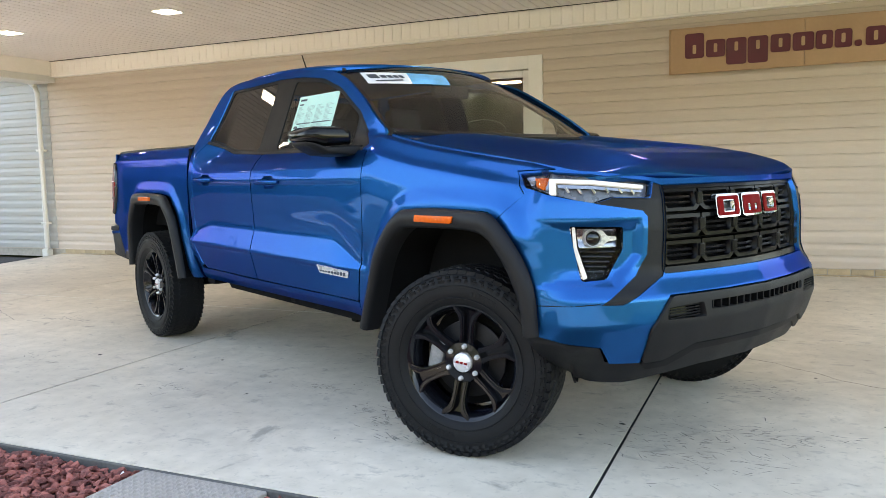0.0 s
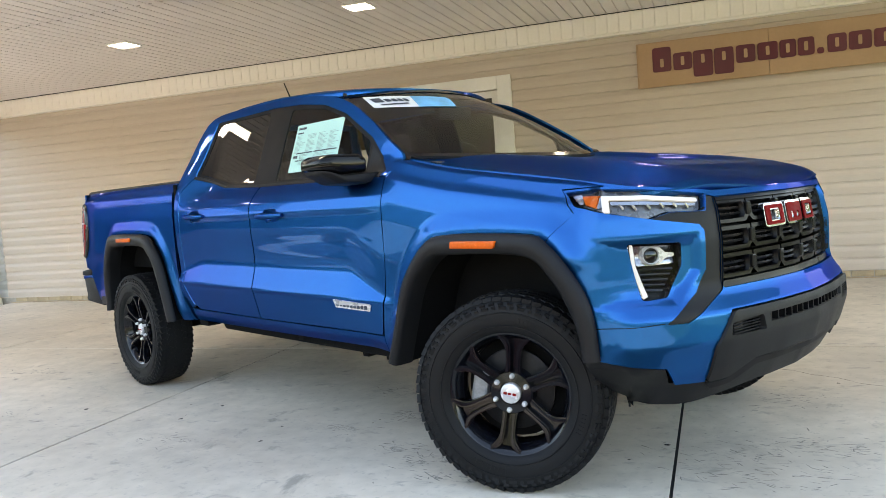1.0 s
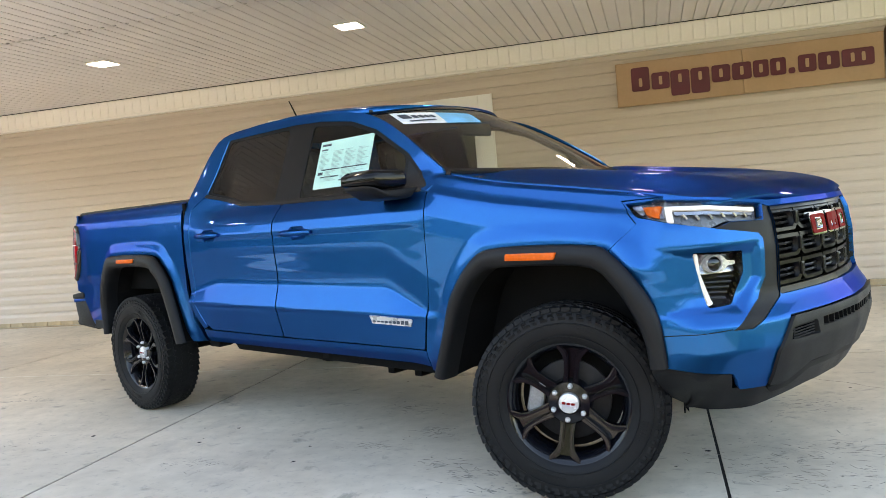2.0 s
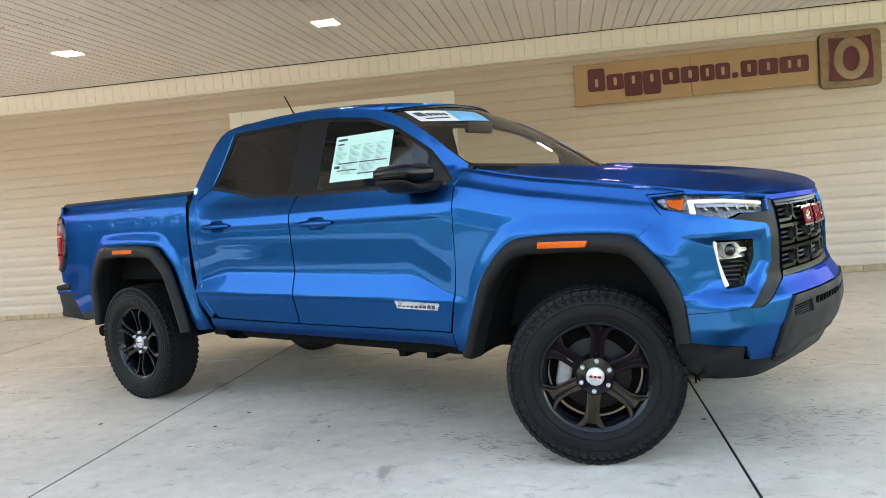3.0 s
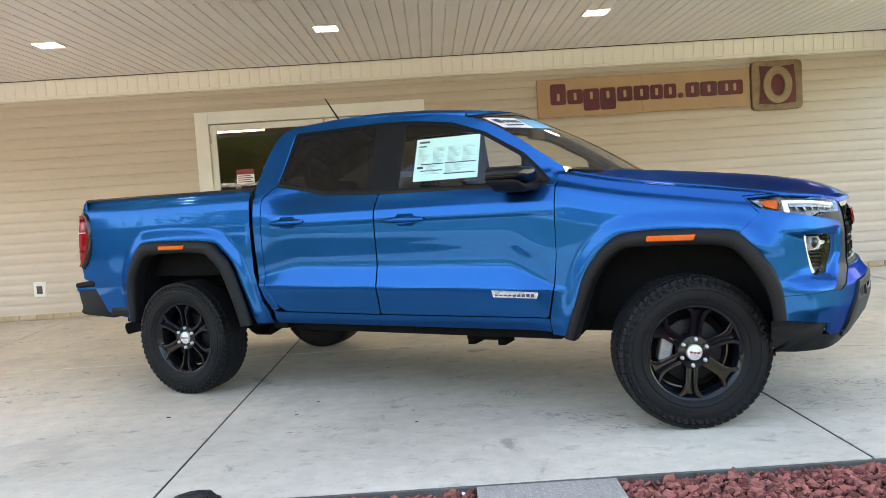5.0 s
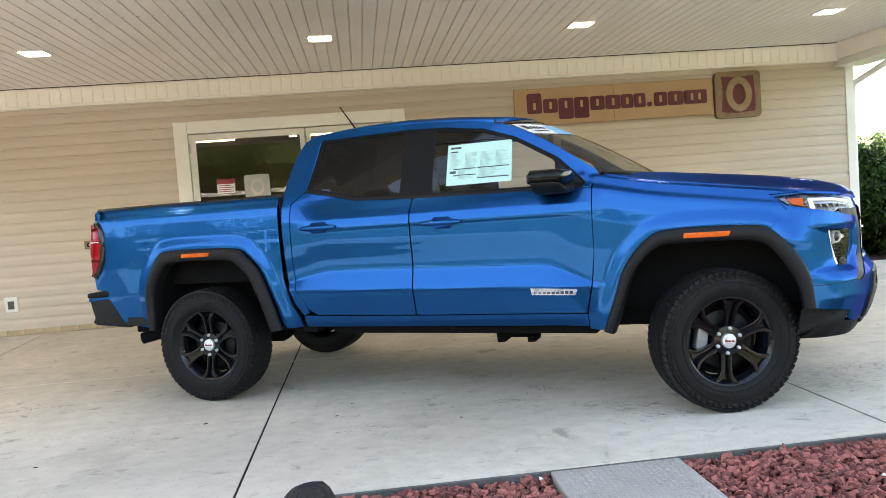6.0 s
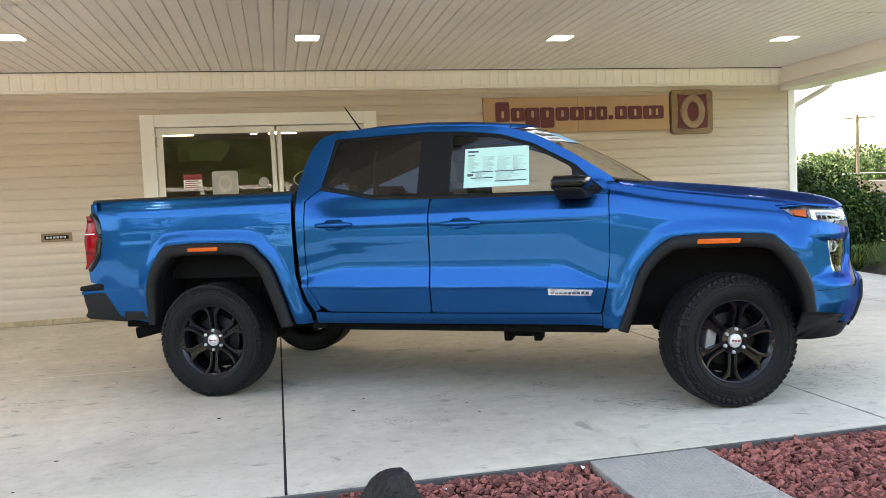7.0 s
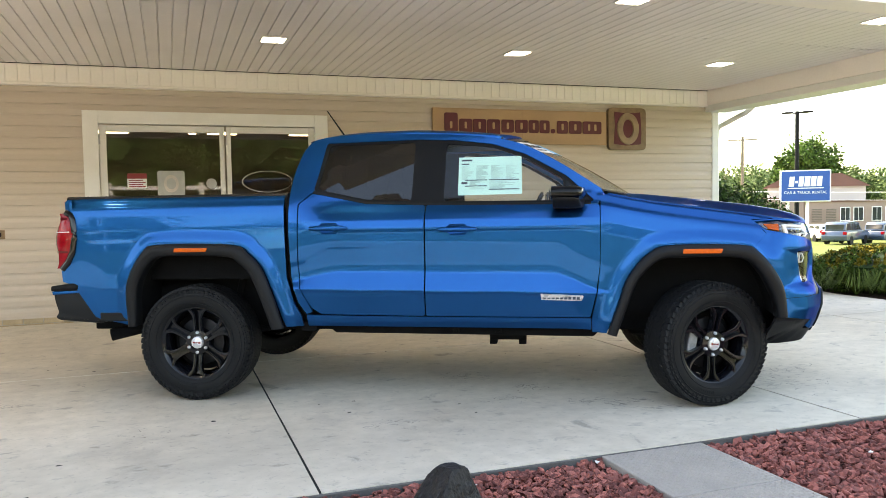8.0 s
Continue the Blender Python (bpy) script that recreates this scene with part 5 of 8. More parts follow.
    mm = Matrix.Translation(p) @ q.to_track_quat("Z", "Y").to_matrix().to_4x4()
    bm = bmesh.new()
    revolve(bm, [(0.026, 0.012), (0.029, 0.016), (0.032, 0.012), (0.034, -0.02)], 28, "z")
    bmesh.ops.transform(bm, matrix=mm, verts=bm.verts)
    part("projector", bm, SILVER, fl, "bright projector ring", smooth=40)
    bm = bmesh.new()
    revolve(bm, [(0.0005, 0.020), (0.010, 0.019), (0.019, 0.015), (0.026, 0.008)], 24, "z")
    bmesh.ops.transform(bm, matrix=mm, verts=bm.verts)
    part("projector_lens", bm, DARK_MIRROR, fl, "dark glass lens", smooth=60)
    for i in range(16):
        t = i / 15
        bm = bmesh.new()
        u, z = -(0.886 - 0.01 * t - 0.032 * t * t), 0.944 - 0.172 * t
        tube(bm, [Vector(nose(side * u, z, -0.010)), Vector(nose(side * u, z, -0.003))], 0.0028, 6)
        part("light_dot", bm, DRL, fl)
    panel("wing", sd(rounded([(-0.782, 0.941), (-0.758, 0.939), (-0.737, 0.918), (-0.702, 0.915), (-0.702, 0.902), (-0.737, 0.899), (-0.757, 0.880), (-0.782, 0.880)], 0.005, 2)), nose_at(-0.022), SILVER, fl, step=0.02, depth=0.012, label="silver reflector wing")
    for i in range(5):
        z = 0.862 - i * 0.018
        bm = bmesh.new()
        tube(bm, [Vector(nose(side * -(0.846 - 0.006 * i), z, -0.036)), Vector(nose(side * -(0.705 + 0.011 * i), z - 0.004, -0.036))], 0.005, 6)
        part("cover_rib", bm, GLOSS_BLACK, fl)
    lens = panel("lens", sd(DRL_R), nose_at(-0.003), LENS, fl, step=0.03, depth=0, label="clear lens")
    lens.visible_shadow = False

# grille: frame, backing and fifteen bracket-shaped cells
grille = panel("grille", rounded([(-0.517, 1.10), (0.517, 1.10), (0.532, 0.773), (-0.532, 0.773)], 0.015, 3), nose_at(-0.018), GRILLE_BLACK, truck, holes=[rounded([(-0.498, 1.080), (0.498, 1.080), (0.512, 0.795), (-0.512, 0.795)], 0.01, 2)], step=0.03, depth=0.04, label="gloss black grille with bracket-shaped cells")
panel("mesh_back", [(-0.52, 1.09), (0.52, 1.09), (0.53, 0.78), (-0.53, 0.78)], nose_at(-0.085), UNDER_BLACK, grille, step=0.06, depth=0)
for r in range(3):
    for c in range(5):
        u0 = -0.500 + c * 0.2016
        z1 = 1.082 - r * 0.0975
        u1, z0 = u0 + 0.192, z1 - 0.086
        um = (u0 + u1) / 2
        cell = [(u0, z1), (u1, z1), (u1 + 0.004, z0 + 0.018), (u1 - 0.018, z0), (u0 + 0.018, z0), (u0 - 0.004, z0 + 0.018)]
        hole = [(u0 + 0.020, z1 - 0.014), (u1 - 0.020, z1 - 0.014), (u1 - 0.016, z0 + 0.026), (u1 - 0.028, z0 + 0.013), (u0 + 0.028, z0 + 0.013), (u0 + 0.016, z0 + 0.026)]
        cl = panel("cell", cell, nose_at(-0.028), GRILLE_BLACK, grille, holes=[hole], step=0.03, depth=0.045)
        bm = bmesh.new()
        for k in range(2):
            z = z1 - 0.036 - k * 0.020
            tube(bm, [Vector(nose(u0 + 0.03, z, -0.045)), Vector(nose(um, z, -0.040)), Vector(nose(u1 - 0.03, z, -0.045))], 0.0055, 6)
        part("slat", bm, GRILLE_BLACK, cl)
for c in range(4):
    for r in range(3):
        p = Vector(nose(-0.5 + 0.1968 + c * 0.2016, 1.04 - r * 0.0975, -0.03))
        bm = bmesh.new()
        box(bm, -0.02, 0.008, -0.016, 0.016, -0.022, 0.026, 0.004, m=Matrix.Translation(p))
        part("connector", bm, GRILLE_BLACK, grille)
# emblem as plain bright-edged red blocks
for k, (u0, u1) in enumerate(((-0.232, -0.082), (-0.066, 0.086), (0.102, 0.236))):
    um = (u0 + u1) / 2
    cuts = ((um - 0.030, um + 0.040),) if k != 1 else ((um - 0.036, um - 0.014), (um + 0.014, um + 0.036))
    cut_hi = 1.026 if k != 1 else 1.006
    block = rounded([(u0, 1.052), (u1, 1.052), (u1, 0.962), (u0, 0.962)], 0.016, 3)
    holes = [rounded([(a, cut_hi), (b, cut_hi), (b, 0.986), (a, 0.986)], 0.006, 2) for a, b in cuts]
    o = panel("emblem", block, nose_at(-0.010), CHROME, grille, holes=holes, step=0.03, depth=0.03, label="bright metal emblem block with red face")
    face = rounded([(u0 + 0.008, 1.044), (u1 - 0.008, 1.044), (u1 - 0.008, 0.970), (u0 + 0.008, 0.970)], 0.011, 3)
    panel("emblem_face", face, nose_at(-0.007), RED_ENAMEL, o, holes=[rounded([(a - 0.0035, cut_hi + 0.0035), (b + 0.0035, cut_hi + 0.0035), (b + 0.0035, 0.9825), (a - 0.0035, 0.9825)], 0.006, 2) for a, b in cuts], step=0.03, depth=0.004)
    panel("emblem_back", block, nose_at(-0.03), GLOSS_BLACK, o, step=0.05, depth=0.0)

# --- bed
part("bed_floor", boxed(-4.22, -2.80, -0.70, 0.70, 0.80, 0.83), BLACK_PLASTIC, truck, "black ribbed bed floor")
part("bed_front", boxed(-2.80, -2.748, -0.76, 0.76, 0.60, 1.35, 0.01), BLACK_PLASTIC, truck)
for i in range(9):
    part("bed_rib", boxed(-4.2, -2.82, -0.62 + i * 0.15, -0.57 + i * 0.15, 0.8305, 0.842, 0.004), BLACK_PLASTIC, truck)
for s in (-1, 1):
    part("bed_wall", boxed(-4.25, -2.81, min(s * 0.702, s * 0.73), max(s * 0.702, s * 0.73), 0.80, 1.33), UNDER_BLACK, truck)
    part("wheel_tub", boxed(-3.75, -2.97, min(s * 0.52, s * 0.70), max(s * 0.52, s * 0.70), 0.831, 1.02, 0.03), UNDER_BLACK, truck)
for s in (-1, 1):
    bm = bmesh.new()
    vs = []
    for x in np.linspace(-4.312, -2.728, 14):
        z = 1.3645 + 0.004 * smooth01((-2.72 - x) / 1.5)
        o = side_y(x, 1.355)
        vs.append([bm.verts.new((x, s * (o - 0.010), z - 0.010)), bm.verts.new((x, s * (o - 0.012), z + 0.004)), bm.verts.new((x, s * (o - 0.03), z + 0.014)), bm.verts.new((x, s * (o - 0.10), z + 0.014)), bm.verts.new((x, s * (o - 0.115), z - 0.03))])
    for a, b in zip(vs, vs[1:]):
        for k in range(4):
            bm.faces.new((a[k], a[k + 1], b[k + 1], b[k]))
    bm.faces.new(vs[0])
    bm.faces.new(vs[-1])
    part("bed_rail", bm, BLACK_PLASTIC, truck, "black bed rail cap", smooth=40)


def tail(u, v):
    """Tailgate surface, u across, v up; rounds at the corners."""
    k = smooth01((abs(u) - 0.68) / 0.20)
    return (-4.322 - 0.006 * smooth01((v - 1.2) / 0.1) + 0.12 * k * k + 0.02 * (abs(u) / 0.7) ** 2, u, v)


GATE = rounded([(-0.70, 0.80), (0.70, 0.80), (0.70, 1.365), (-0.70, 1.365)], 0.02, 3)
gate = panel("tailgate", GATE, tail, PAINT, truck, step=0.05, turn=-1, depth=0.03)
bm = bmesh.new()
box(bm, -4.39, -4.36, -0.14, 0.14, 1.18, 1.26, 0.012)
part("gate_handle", bm, GLOSS_BLACK, gate)
for s in (-1, 1):
    post = [(s * 0.707, 0.80), (s * 0.84, 0.80), (s * 0.84, 1.36), (s * 0.707, 1.36)]
    panel("corner_post", post if s > 0 else post[::-1], lambda u, v: (-4.315 + 0.05 * smooth01((abs(u) - 0.70) / 0.14), u, v), PAINT, truck, step=0.04, turn=-1, depth=0.02)
    # tail lamp wrapping the corner
    bm = bmesh.new()
    rows = []
    for v in np.linspace(0, 1, 13):
        z = 0.892 + 0.378 * v
        b = math.sin(math.pi * min(max(v, 0.04), 0.96)) ** 0.35
        x_side = float(np.interp(v, (0, 0.12, 0.3, 0.6, 0.85, 0.95, 1), (-4.325, -4.285, -4.25, -4.232, -4.245, -4.262, -4.295)))
        x_back = -4.330 - 0.072 * math.sin(math.pi * min(max(v, 0.02), 0.98)) ** 0.75
        y_out = bed_profile(z) - 0.012 * (1 - b) - 0.010
        rows.append([bm.verts.new((x_side, s * (y_out - 0.002), z)), bm.verts.new((x_side - 0.03, s * (y_out + 0.004), z)), bm.verts.new(((x_side + x_back) / 2 - 0.02, s * (y_out - 0.004), z)), bm.verts.new((x_back + 0.02, s * (y_out - 0.04), z)), bm.verts.new((x_back, s * (y_out - 0.085), z)), bm.verts.new((x_back + 0.004, s * (y_out - 0.14), z)), bm.verts.new((x_back + 0.06, s * (y_out - 0.14), z))])
    for a, b in zip(rows, rows[1:]):
        for k in range(6):
            bm.faces.new((a[k], a[k + 1], b[k + 1], b[k]))
    tl = part("tail_light", bm, RED_LENS, truck, "red wraparound tail light in a black rim", smooth=60)
    bm = bmesh.new()
    loop = []
    for v in np.linspace(0, 1, 21):
        z = 0.886 + 0.388 * v
        b = math.sin(math.pi * min(max(v, 0.03), 0.97)) ** 0.35
        loop.append(Vector((float(np.interp(v, (0, 0.12, 0.3, 0.6, 0.85, 0.95, 1), (-4.322, -4.277, -4.24, -4.222, -4.235, -4.252, -4.292))), s * (bed_profile(z) - 0.020 - 0.012 * (1 - b)), z)))
    tube(bm, loop, 0.024, 8)
    part("rim", bm, GLOSS_BLACK, tl, smooth=50)
    for v, w, mat in ((0.66, 0.006, PAPER_WHITE), (0.30, 0.016, RED_DEEP), (0.90, 0.018, RED_DEEP)):
        z = 0.892 + 0.378 * v
        b = math.sin(math.pi * v) ** 0.35
        y_out = bed_profile(z) - 0.012 * (1 - b) - 0.010
        x_side = float(np.interp(v, (0, 0.12, 0.3, 0.6, 0.85, 0.95, 1), (-4.325, -4.285, -4.25, -4.232, -4.245, -4.262, -4.295)))
        x_back = -4.330 - 0.072 * math.sin(math.pi * v) ** 0.75
        bm = bmesh.new()
        row = [(x_side - 0.02, y_out + 0.0055), ((x_side + x_back) / 2 - 0.02, y_out - 0.001), (x_back + 0.017, y_out - 0.038), (x_back - 0.003, y_out - 0.085)]
        hi = [bm.verts.new((a, s * c, z + w / 2)) for a, c in row]
        lo = [bm.verts.new((a, s * c, z - w / 2)) for a, c in row]
        for q in range(3):
            bm.faces.new((hi[q], hi[q + 1], lo[q + 1], lo[q]))
        part("light_bar", bm, mat, tl)

# rear bumper: painted step corner over black plastic
bm = bmesh.new()
for s in (-1, 1):
    prism(bm, rounded([(-4.398, 0.742), (-4.215, 0.752), (-4.150, 0.685), (-4.035, 0.53), (-4.05, 0.512), (-4.36, 0.535), (-4.388, 0.556), (-4.362, 0.588), (-4.385, 0.66)], 0.012, 2), s * 0.52, s * 0.865, 0.012)
box(bm, -4.43, -4.20, -0.53, 0.53, 0.52, 0.70, 0.02)
part("rear_bumper", bm, BLACK_PLASTIC, truck, "black rear bumper with step corners", smooth=30)
bm = bmesh.new()
for s in (-1, 1):
    prism(bm, rounded([(-4.412, 0.735), (-4.408, 0.77), (-4.24, 0.790), (-4.205, 0.775), (-4.215, 0.742)], 0.01, 2), s * 0.54, s * 0.872, 0.01)
box(bm, -4.445, -4.30, -0.54, 0.54, 0.705, 0.765, 0.02)
part("bumper_cap", bm, SATIN_BLACK, truck, "black bumper top", smooth=30)
for s in (-1, 1):
    bm = bmesh.new()
    prism(bm, [(-4.398, 0.708), (-4.402, 0.733), (-4.215, 0.741), (-4.205, 0.722)], s * 0.56, s * 0.869, 0.006)
    part("bumper_band", bm, PAINT, truck, "blue painted bumper band")
    part("lower_guard", boxed(-4.05, -3.80, min(s * 0.80, s * 0.878), max(s * 0.80, s * 0.878), 0.528, 0.588, 0.006), BLACK_PLASTIC, truck, "black lower edge guard")

# --- door mirrors: gloss cap with a folded face over a matte arm
def mirror_part(name, outline, x_back, x_front, shrink, bevel, mat, parent, label, s):
    """An outline across the truck given depth, its front face drawn in."""
    bm = bmesh.new()
    cy = sum(p[0] for p in outline) / len(outline)
    cz = sum(p[1] for p in outline) / len(outline)
    back = [bm.verts.new((x_back - 0.045 * (y - 0.85), s * y, z)) for y, z in outline]
    mid = [bm.verts.new((x_front - 0.045 - 0.10 * (y - 0.85), s * y, z)) for y, z in outline]
    tip = [bm.verts.new((x_front - 0.16 * (y - 0.85), s * (cy + (y - cy) * shrink), cz + (z - cz) * shrink)) for y, z in outline]
    n = len(outline)
    bm.faces.new(back)
    bm.faces.new(tip[::-1])
    for a, b in ((back, mid), (mid, tip)):
        for k in range(n):
            bm.faces.new((a[k], a[(k + 1) % n], b[(k + 1) % n], b[k]))
    bmesh.ops.recalc_face_normals(bm, faces=bm.faces)
    bmesh.ops.bevel(bm, geom=list(bm.edges), offset=bevel, segments=2, affect="EDGES", profile=0.5)
    return part(name, bm, mat, parent, label, smooth=38)


for s in (-1, 1):
    mir = mirror_part("door_mirror", [(0.838, 1.300), (0.838, 1.362), (0.880, 1.386), (1.030, 1.384), (1.072, 1.362), (1.074, 1.322), (0.985, 1.292)], -0.985, -0.770, 0.72, 0.009, MIRROR_BLACK, truck, "gloss black door mirror on a matte arm", s)
    mirror_part("mirror_base", [(0.765, 1.250), (0.765, 1.300), (0.835, 1.297), (0.985, 1.289), (1.066, 1.316), (1.058, 1.296), (0.975, 1.252), (0.86, 1.243)], -0.975, -0.785, 0.80, 0.007, BLACK_PLASTIC, mir, "matte black lower shell", s)
    bm = bmesh.new()
    prism(bm, rounded([(s * 0.86, 1.300), (s * 1.05, 1.312), (s * 1.05, 1.364), (s * 0.86, 1.366)], 0.02, 4), -1.004, -0.998, 0.0, "yz")
    part("mirror_glass", bm, DARK_MIRROR, mir, "mirror glass")

# --- window sticker sheet and windshield banner
sheet = panel("price_sheet", [(-1.588, 1.596), (-1.174, 1.598), (-1.172, 1.346), (-1.592, 1.343)], lambda u, v: (u, -(side_y(u, v) - 0.018), v), PAPER, truck, step=0.05, turn=1, depth=0.0015, label="pale green printed price sheet inside the window")
bm = bmesh.new()
rnd = random.Random(4)


def bar(u0, u1, v0, v1, store):
    y = [-(side_y((u0 + u1) / 2, v) - 0.0165) for v in (v0, v1)]
    vs = [store.verts.new(p) for p in ((u0, y[0], v0), (u1, y[0], v0), (u1, y[1], v1), (u0, y[1], v1))]
    store.faces.new(vs)


bg = bmesh.new()
bar(-1.57, -1.50, 1.569, 1.581, bm)
bar(-1.57, -1.52, 1.546, 1.554, bm)
for c in range(4):
    for r in range(15):
        u0 = -1.57 + c * 0.098
        bar(u0, u0 + rnd.uniform(0.03, 0.085), 1.536 - r * 0.0065, 1.539 - r * 0.0065, bg)
for u0, u1, v in ((-1.546, -1.40, 1.439), (-1.39, -1.19, 1.439), (-1.546, -1.40, 1.40), (-1.39, -1.19, 1.376)):
    bar(u0, u1, v, v + 0.006, bm)
bar(-1.57, -1.53, 1.416, 1.431, bm)
for r in range(9):
    bar(-1.385, -1.385 + rnd.uniform(0.08, 0.18), 1.4315 - r * 0.0062, 1.4345 - r * 0.0062, bg)
    bar(-1.515, -1.515 + rnd.uniform(0.03, 0.1), 1.4315 - r * 0.0062, 1.4345 - r * 0.0062, bg)
part("print_bar", bm, INK, sheet)
part("fine_print", bg, INK_GREY, sheet)


def on_shield(d):
    return lambda u, v: tuple(np.array(shield(u, v)) + np.array((0.3, 0, 1.0)) * d)


banner = panel("windshield_banner", [(-0.87, 0.69), (-0.54, 0.665), (-0.46, 0.865), (-0.84, 0.915)], on_shield(0.005), PAPER_WHITE, truck, step=0.06, depth=0.001, label="white and light blue vinyl banner on the glass")
panel("banner_end", [(-0.538, 0.665), (-0.21, 0.655), (-0.13, 0.78), (-0.12, 0.83), (-0.458, 0.865)], on_shield(0.005), SKY_VINYL, banner, step=0.06, depth=0.001)
for u0, u1, v0, v1 in ((-0.82, -0.74, 0.775, 0.855), (-0.725, -0.68, 0.775, 0.83), (-0.67, -0.63, 0.77, 0.825), (-0.62, -0.585, 0.768, 0.82), (-0.575, -0.54, 0.765, 0.815), (-0.80, -0.58, 0.715, 0.735)):
    panel("banner_mark", rounded([(u0, v0), (u1, v0), (u1, v1), (u0, v1)], 0.01, 2), on_shield(0.008), INK, banner, step=0.06, depth=0.0005)

# --- cabin
bm = bmesh.new()
box(bm, -2.6, -0.66, -0.70, 0.70, 0.52, 0.60)
part("cabin_floor", bm, SEAT_CLOTH, truck)
bm = bmesh.new()
prism(bm, rounded([(-0.45, 1.32), (-0.85, 1.31), (-0.98, 1.22), (-0.95, 1.0), (-0.70, 0.9), (-0.45, 0.95)], 0.05, 4), -0.72, 0.72)
part("dashboard", bm, SEAT_CLOTH, truck, "dark dashboard", smooth=40)
for y in (-0.36, 0.36):
    for x in (-1.55, -2.30):
        seat = part("seat", boxed(x - 0.22, x + 0.30, y - 0.25, y + 0.25, 0.72, 0.92, 0.05), SEAT_CLOTH, truck, "dark cloth seat")
        bm = bmesh.new()
        box(bm, -0.07, 0.07, -0.24, 0.24, 0.0, 0.58, 0.05, m=pose(x - 0.25, y, 0.86, 0, -14, 0))
        part("seat_back", bm, SEAT_CLOTH, seat)
        bm = bmesh.new()
        box(bm, -0.05, 0.05, -0.13, 0.13, 0.0, 0.17, 0.035, m=pose(x - 0.40, y, 1.42, 0, -10, 0))
        part("headrest", bm, SEAT_CLOTH, seat)
bm = bmesh.new()
revolve(bm, [(0.185 + 0.014 * math.cos(k * math.tau / 8), 0.014 * math.sin(k * math.tau / 8)) for k in range(9)], 32, "z")
box(bm, -0.18, 0.18, -0.03, 0.03, -0.02, 0.01)
part("steering_wheel", bm, SATIN_BLACK, truck, smooth=40, m=pose(-1.12, 0.36, 1.20, 0, -62, 0))
bm = bmesh.new()
box(bm, -0.02, 0.02, -0.13, 0.13, -0.035, 0.035, 0.012)
part("rear_view_mirror", bm, SATIN_BLACK, truck, m=pose(-1.05, 0.0, 1.61))
bm = bmesh.new()
box(bm, -2.58, -1.30, -0.55, 0.55, 1.72, 1.735)
part("headliner", bm, SEAT_CLOTH, truck, "dark headliner")

# --- underbody
bm = bmesh.new()
for s in (-1, 1):
    box(bm, -4.30, 0.50, min(s * 0.42, s * 0.52), max(s * 0.42, s * 0.52), 0.42, 0.54, 0.01)
for x in (-4.1, -2.65, -1.9, -1.3, -0.6, 0.35):
    box(bm, x - 0.05, x + 0.05, -0.46, 0.46, 0.44, 0.52)
box(bm, -1.55, -0.55, -0.22, 0.22, 0.36, 0.55, 0.05)
box(bm, -0.45, 0.45, -0.30, 0.30, 0.34, 0.60, 0.05)
part("chassis_frame", bm, UNDER_BLACK, truck, "black ladder frame")
bm = bmesh.new()
tube(bm, [(REAR_AXLE, -0.68, HUB_Z), (REAR_AXLE, 0.68, HUB_Z)], 0.045, 12)
tube(bm, [(REAR_AXLE, -0.16, HUB_Z), (REAR_AXLE, -0.10, HUB_Z), (REAR_AXLE, 0.0, HUB_Z), (REAR_AXLE, 0.10, HUB_Z), (REAR_AXLE, 0.16, HUB_Z)], [0.06, 0.13, 0.15, 0.13, 0.06], 14)
part("axle", bm, UNDER_BLACK, truck)
bm = bmesh.new()
tube(bm, [(0, -0.68, HUB_Z), (0, 0.68, HUB_Z)], 0.03, 10)
part("axle", bm, UNDER_BLACK, truck)
bm = bmesh.new()
tube(bm, [(REAR_AXLE + 0.1, 0, HUB_Z + 0.02), (-1.3, 0, 0.45)], 0.04, 10)
part("drive_shaft", bm, UNDER_BLACK, truck)
for s in (-1, 1):
    bm = bmesh.new()
    pts = [(REAR_AXLE - 0.66, s * 0.60, 0.52), (REAR_AXLE - 0.3, s * 0.60, 0.44), (REAR_AXLE, s * 0.60, 0.42), (REAR_AXLE + 0.3, s * 0.60, 0.44), (REAR_AXLE + 0.66, s * 0.60, 0.50)]
    for k in range(3):
        tube(bm, [(x, y, z - k * 0.012) for x, y, z in pts], 0.012, 6)
    part("leaf_spring", bm, UNDER_BLACK, truck)
    for nm, a, b, r in (("shock_absorber", (REAR_AXLE + 0.12, s * 0.56, 0.42), (REAR_AXLE + 0.22, s * 0.54, 0.85), 0.03), ("strut", (-0.06, s * 0.58, 0.46), (-0.12, s * 0.55, 0.95), 0.035), ("control_arm", (-0.03, s * 0.66, 0.40), (-0.3, s * 0.50, 0.42), 0.025), ("control_arm", (0.1, s * 0.64, 0.40), (0.25, s * 0.45, 0.42), 0.025)):
        bm = bmesh.new()
        tube(bm, [a, b], r, 8)
        part(nm, bm, UNDER_BLACK, truck)
    part("cab_mount", boxed(-2.66, -2.55, min(s * 0.70, s * 0.80), max(s * 0.70, s * 0.80), 0.45, 0.52, 0.01), UNDER_BLACK, truck)
for s in (-1, 1):
    bm = bmesh.new()
    prism(bm, rounded([(-2.50, 0.49), (-0.66, 0.465), (-0.72, 0.408), (-2.44, 0.432)], 0.01, 2), s * 0.66, s * 0.735, 0.004)
    part("sill_guard", bm, UNDER_BLACK, truck, "black lower sill strip")
    for x in (-1.62, -1.34):
        part("sill_pad", boxed(x - 0.03, x + 0.03, min(s * 0.66, s * 0.735), max(s * 0.66, s * 0.735), 0.425, 0.47, 0.006), BLACK_PLASTIC, truck)
bm = bmesh.new()
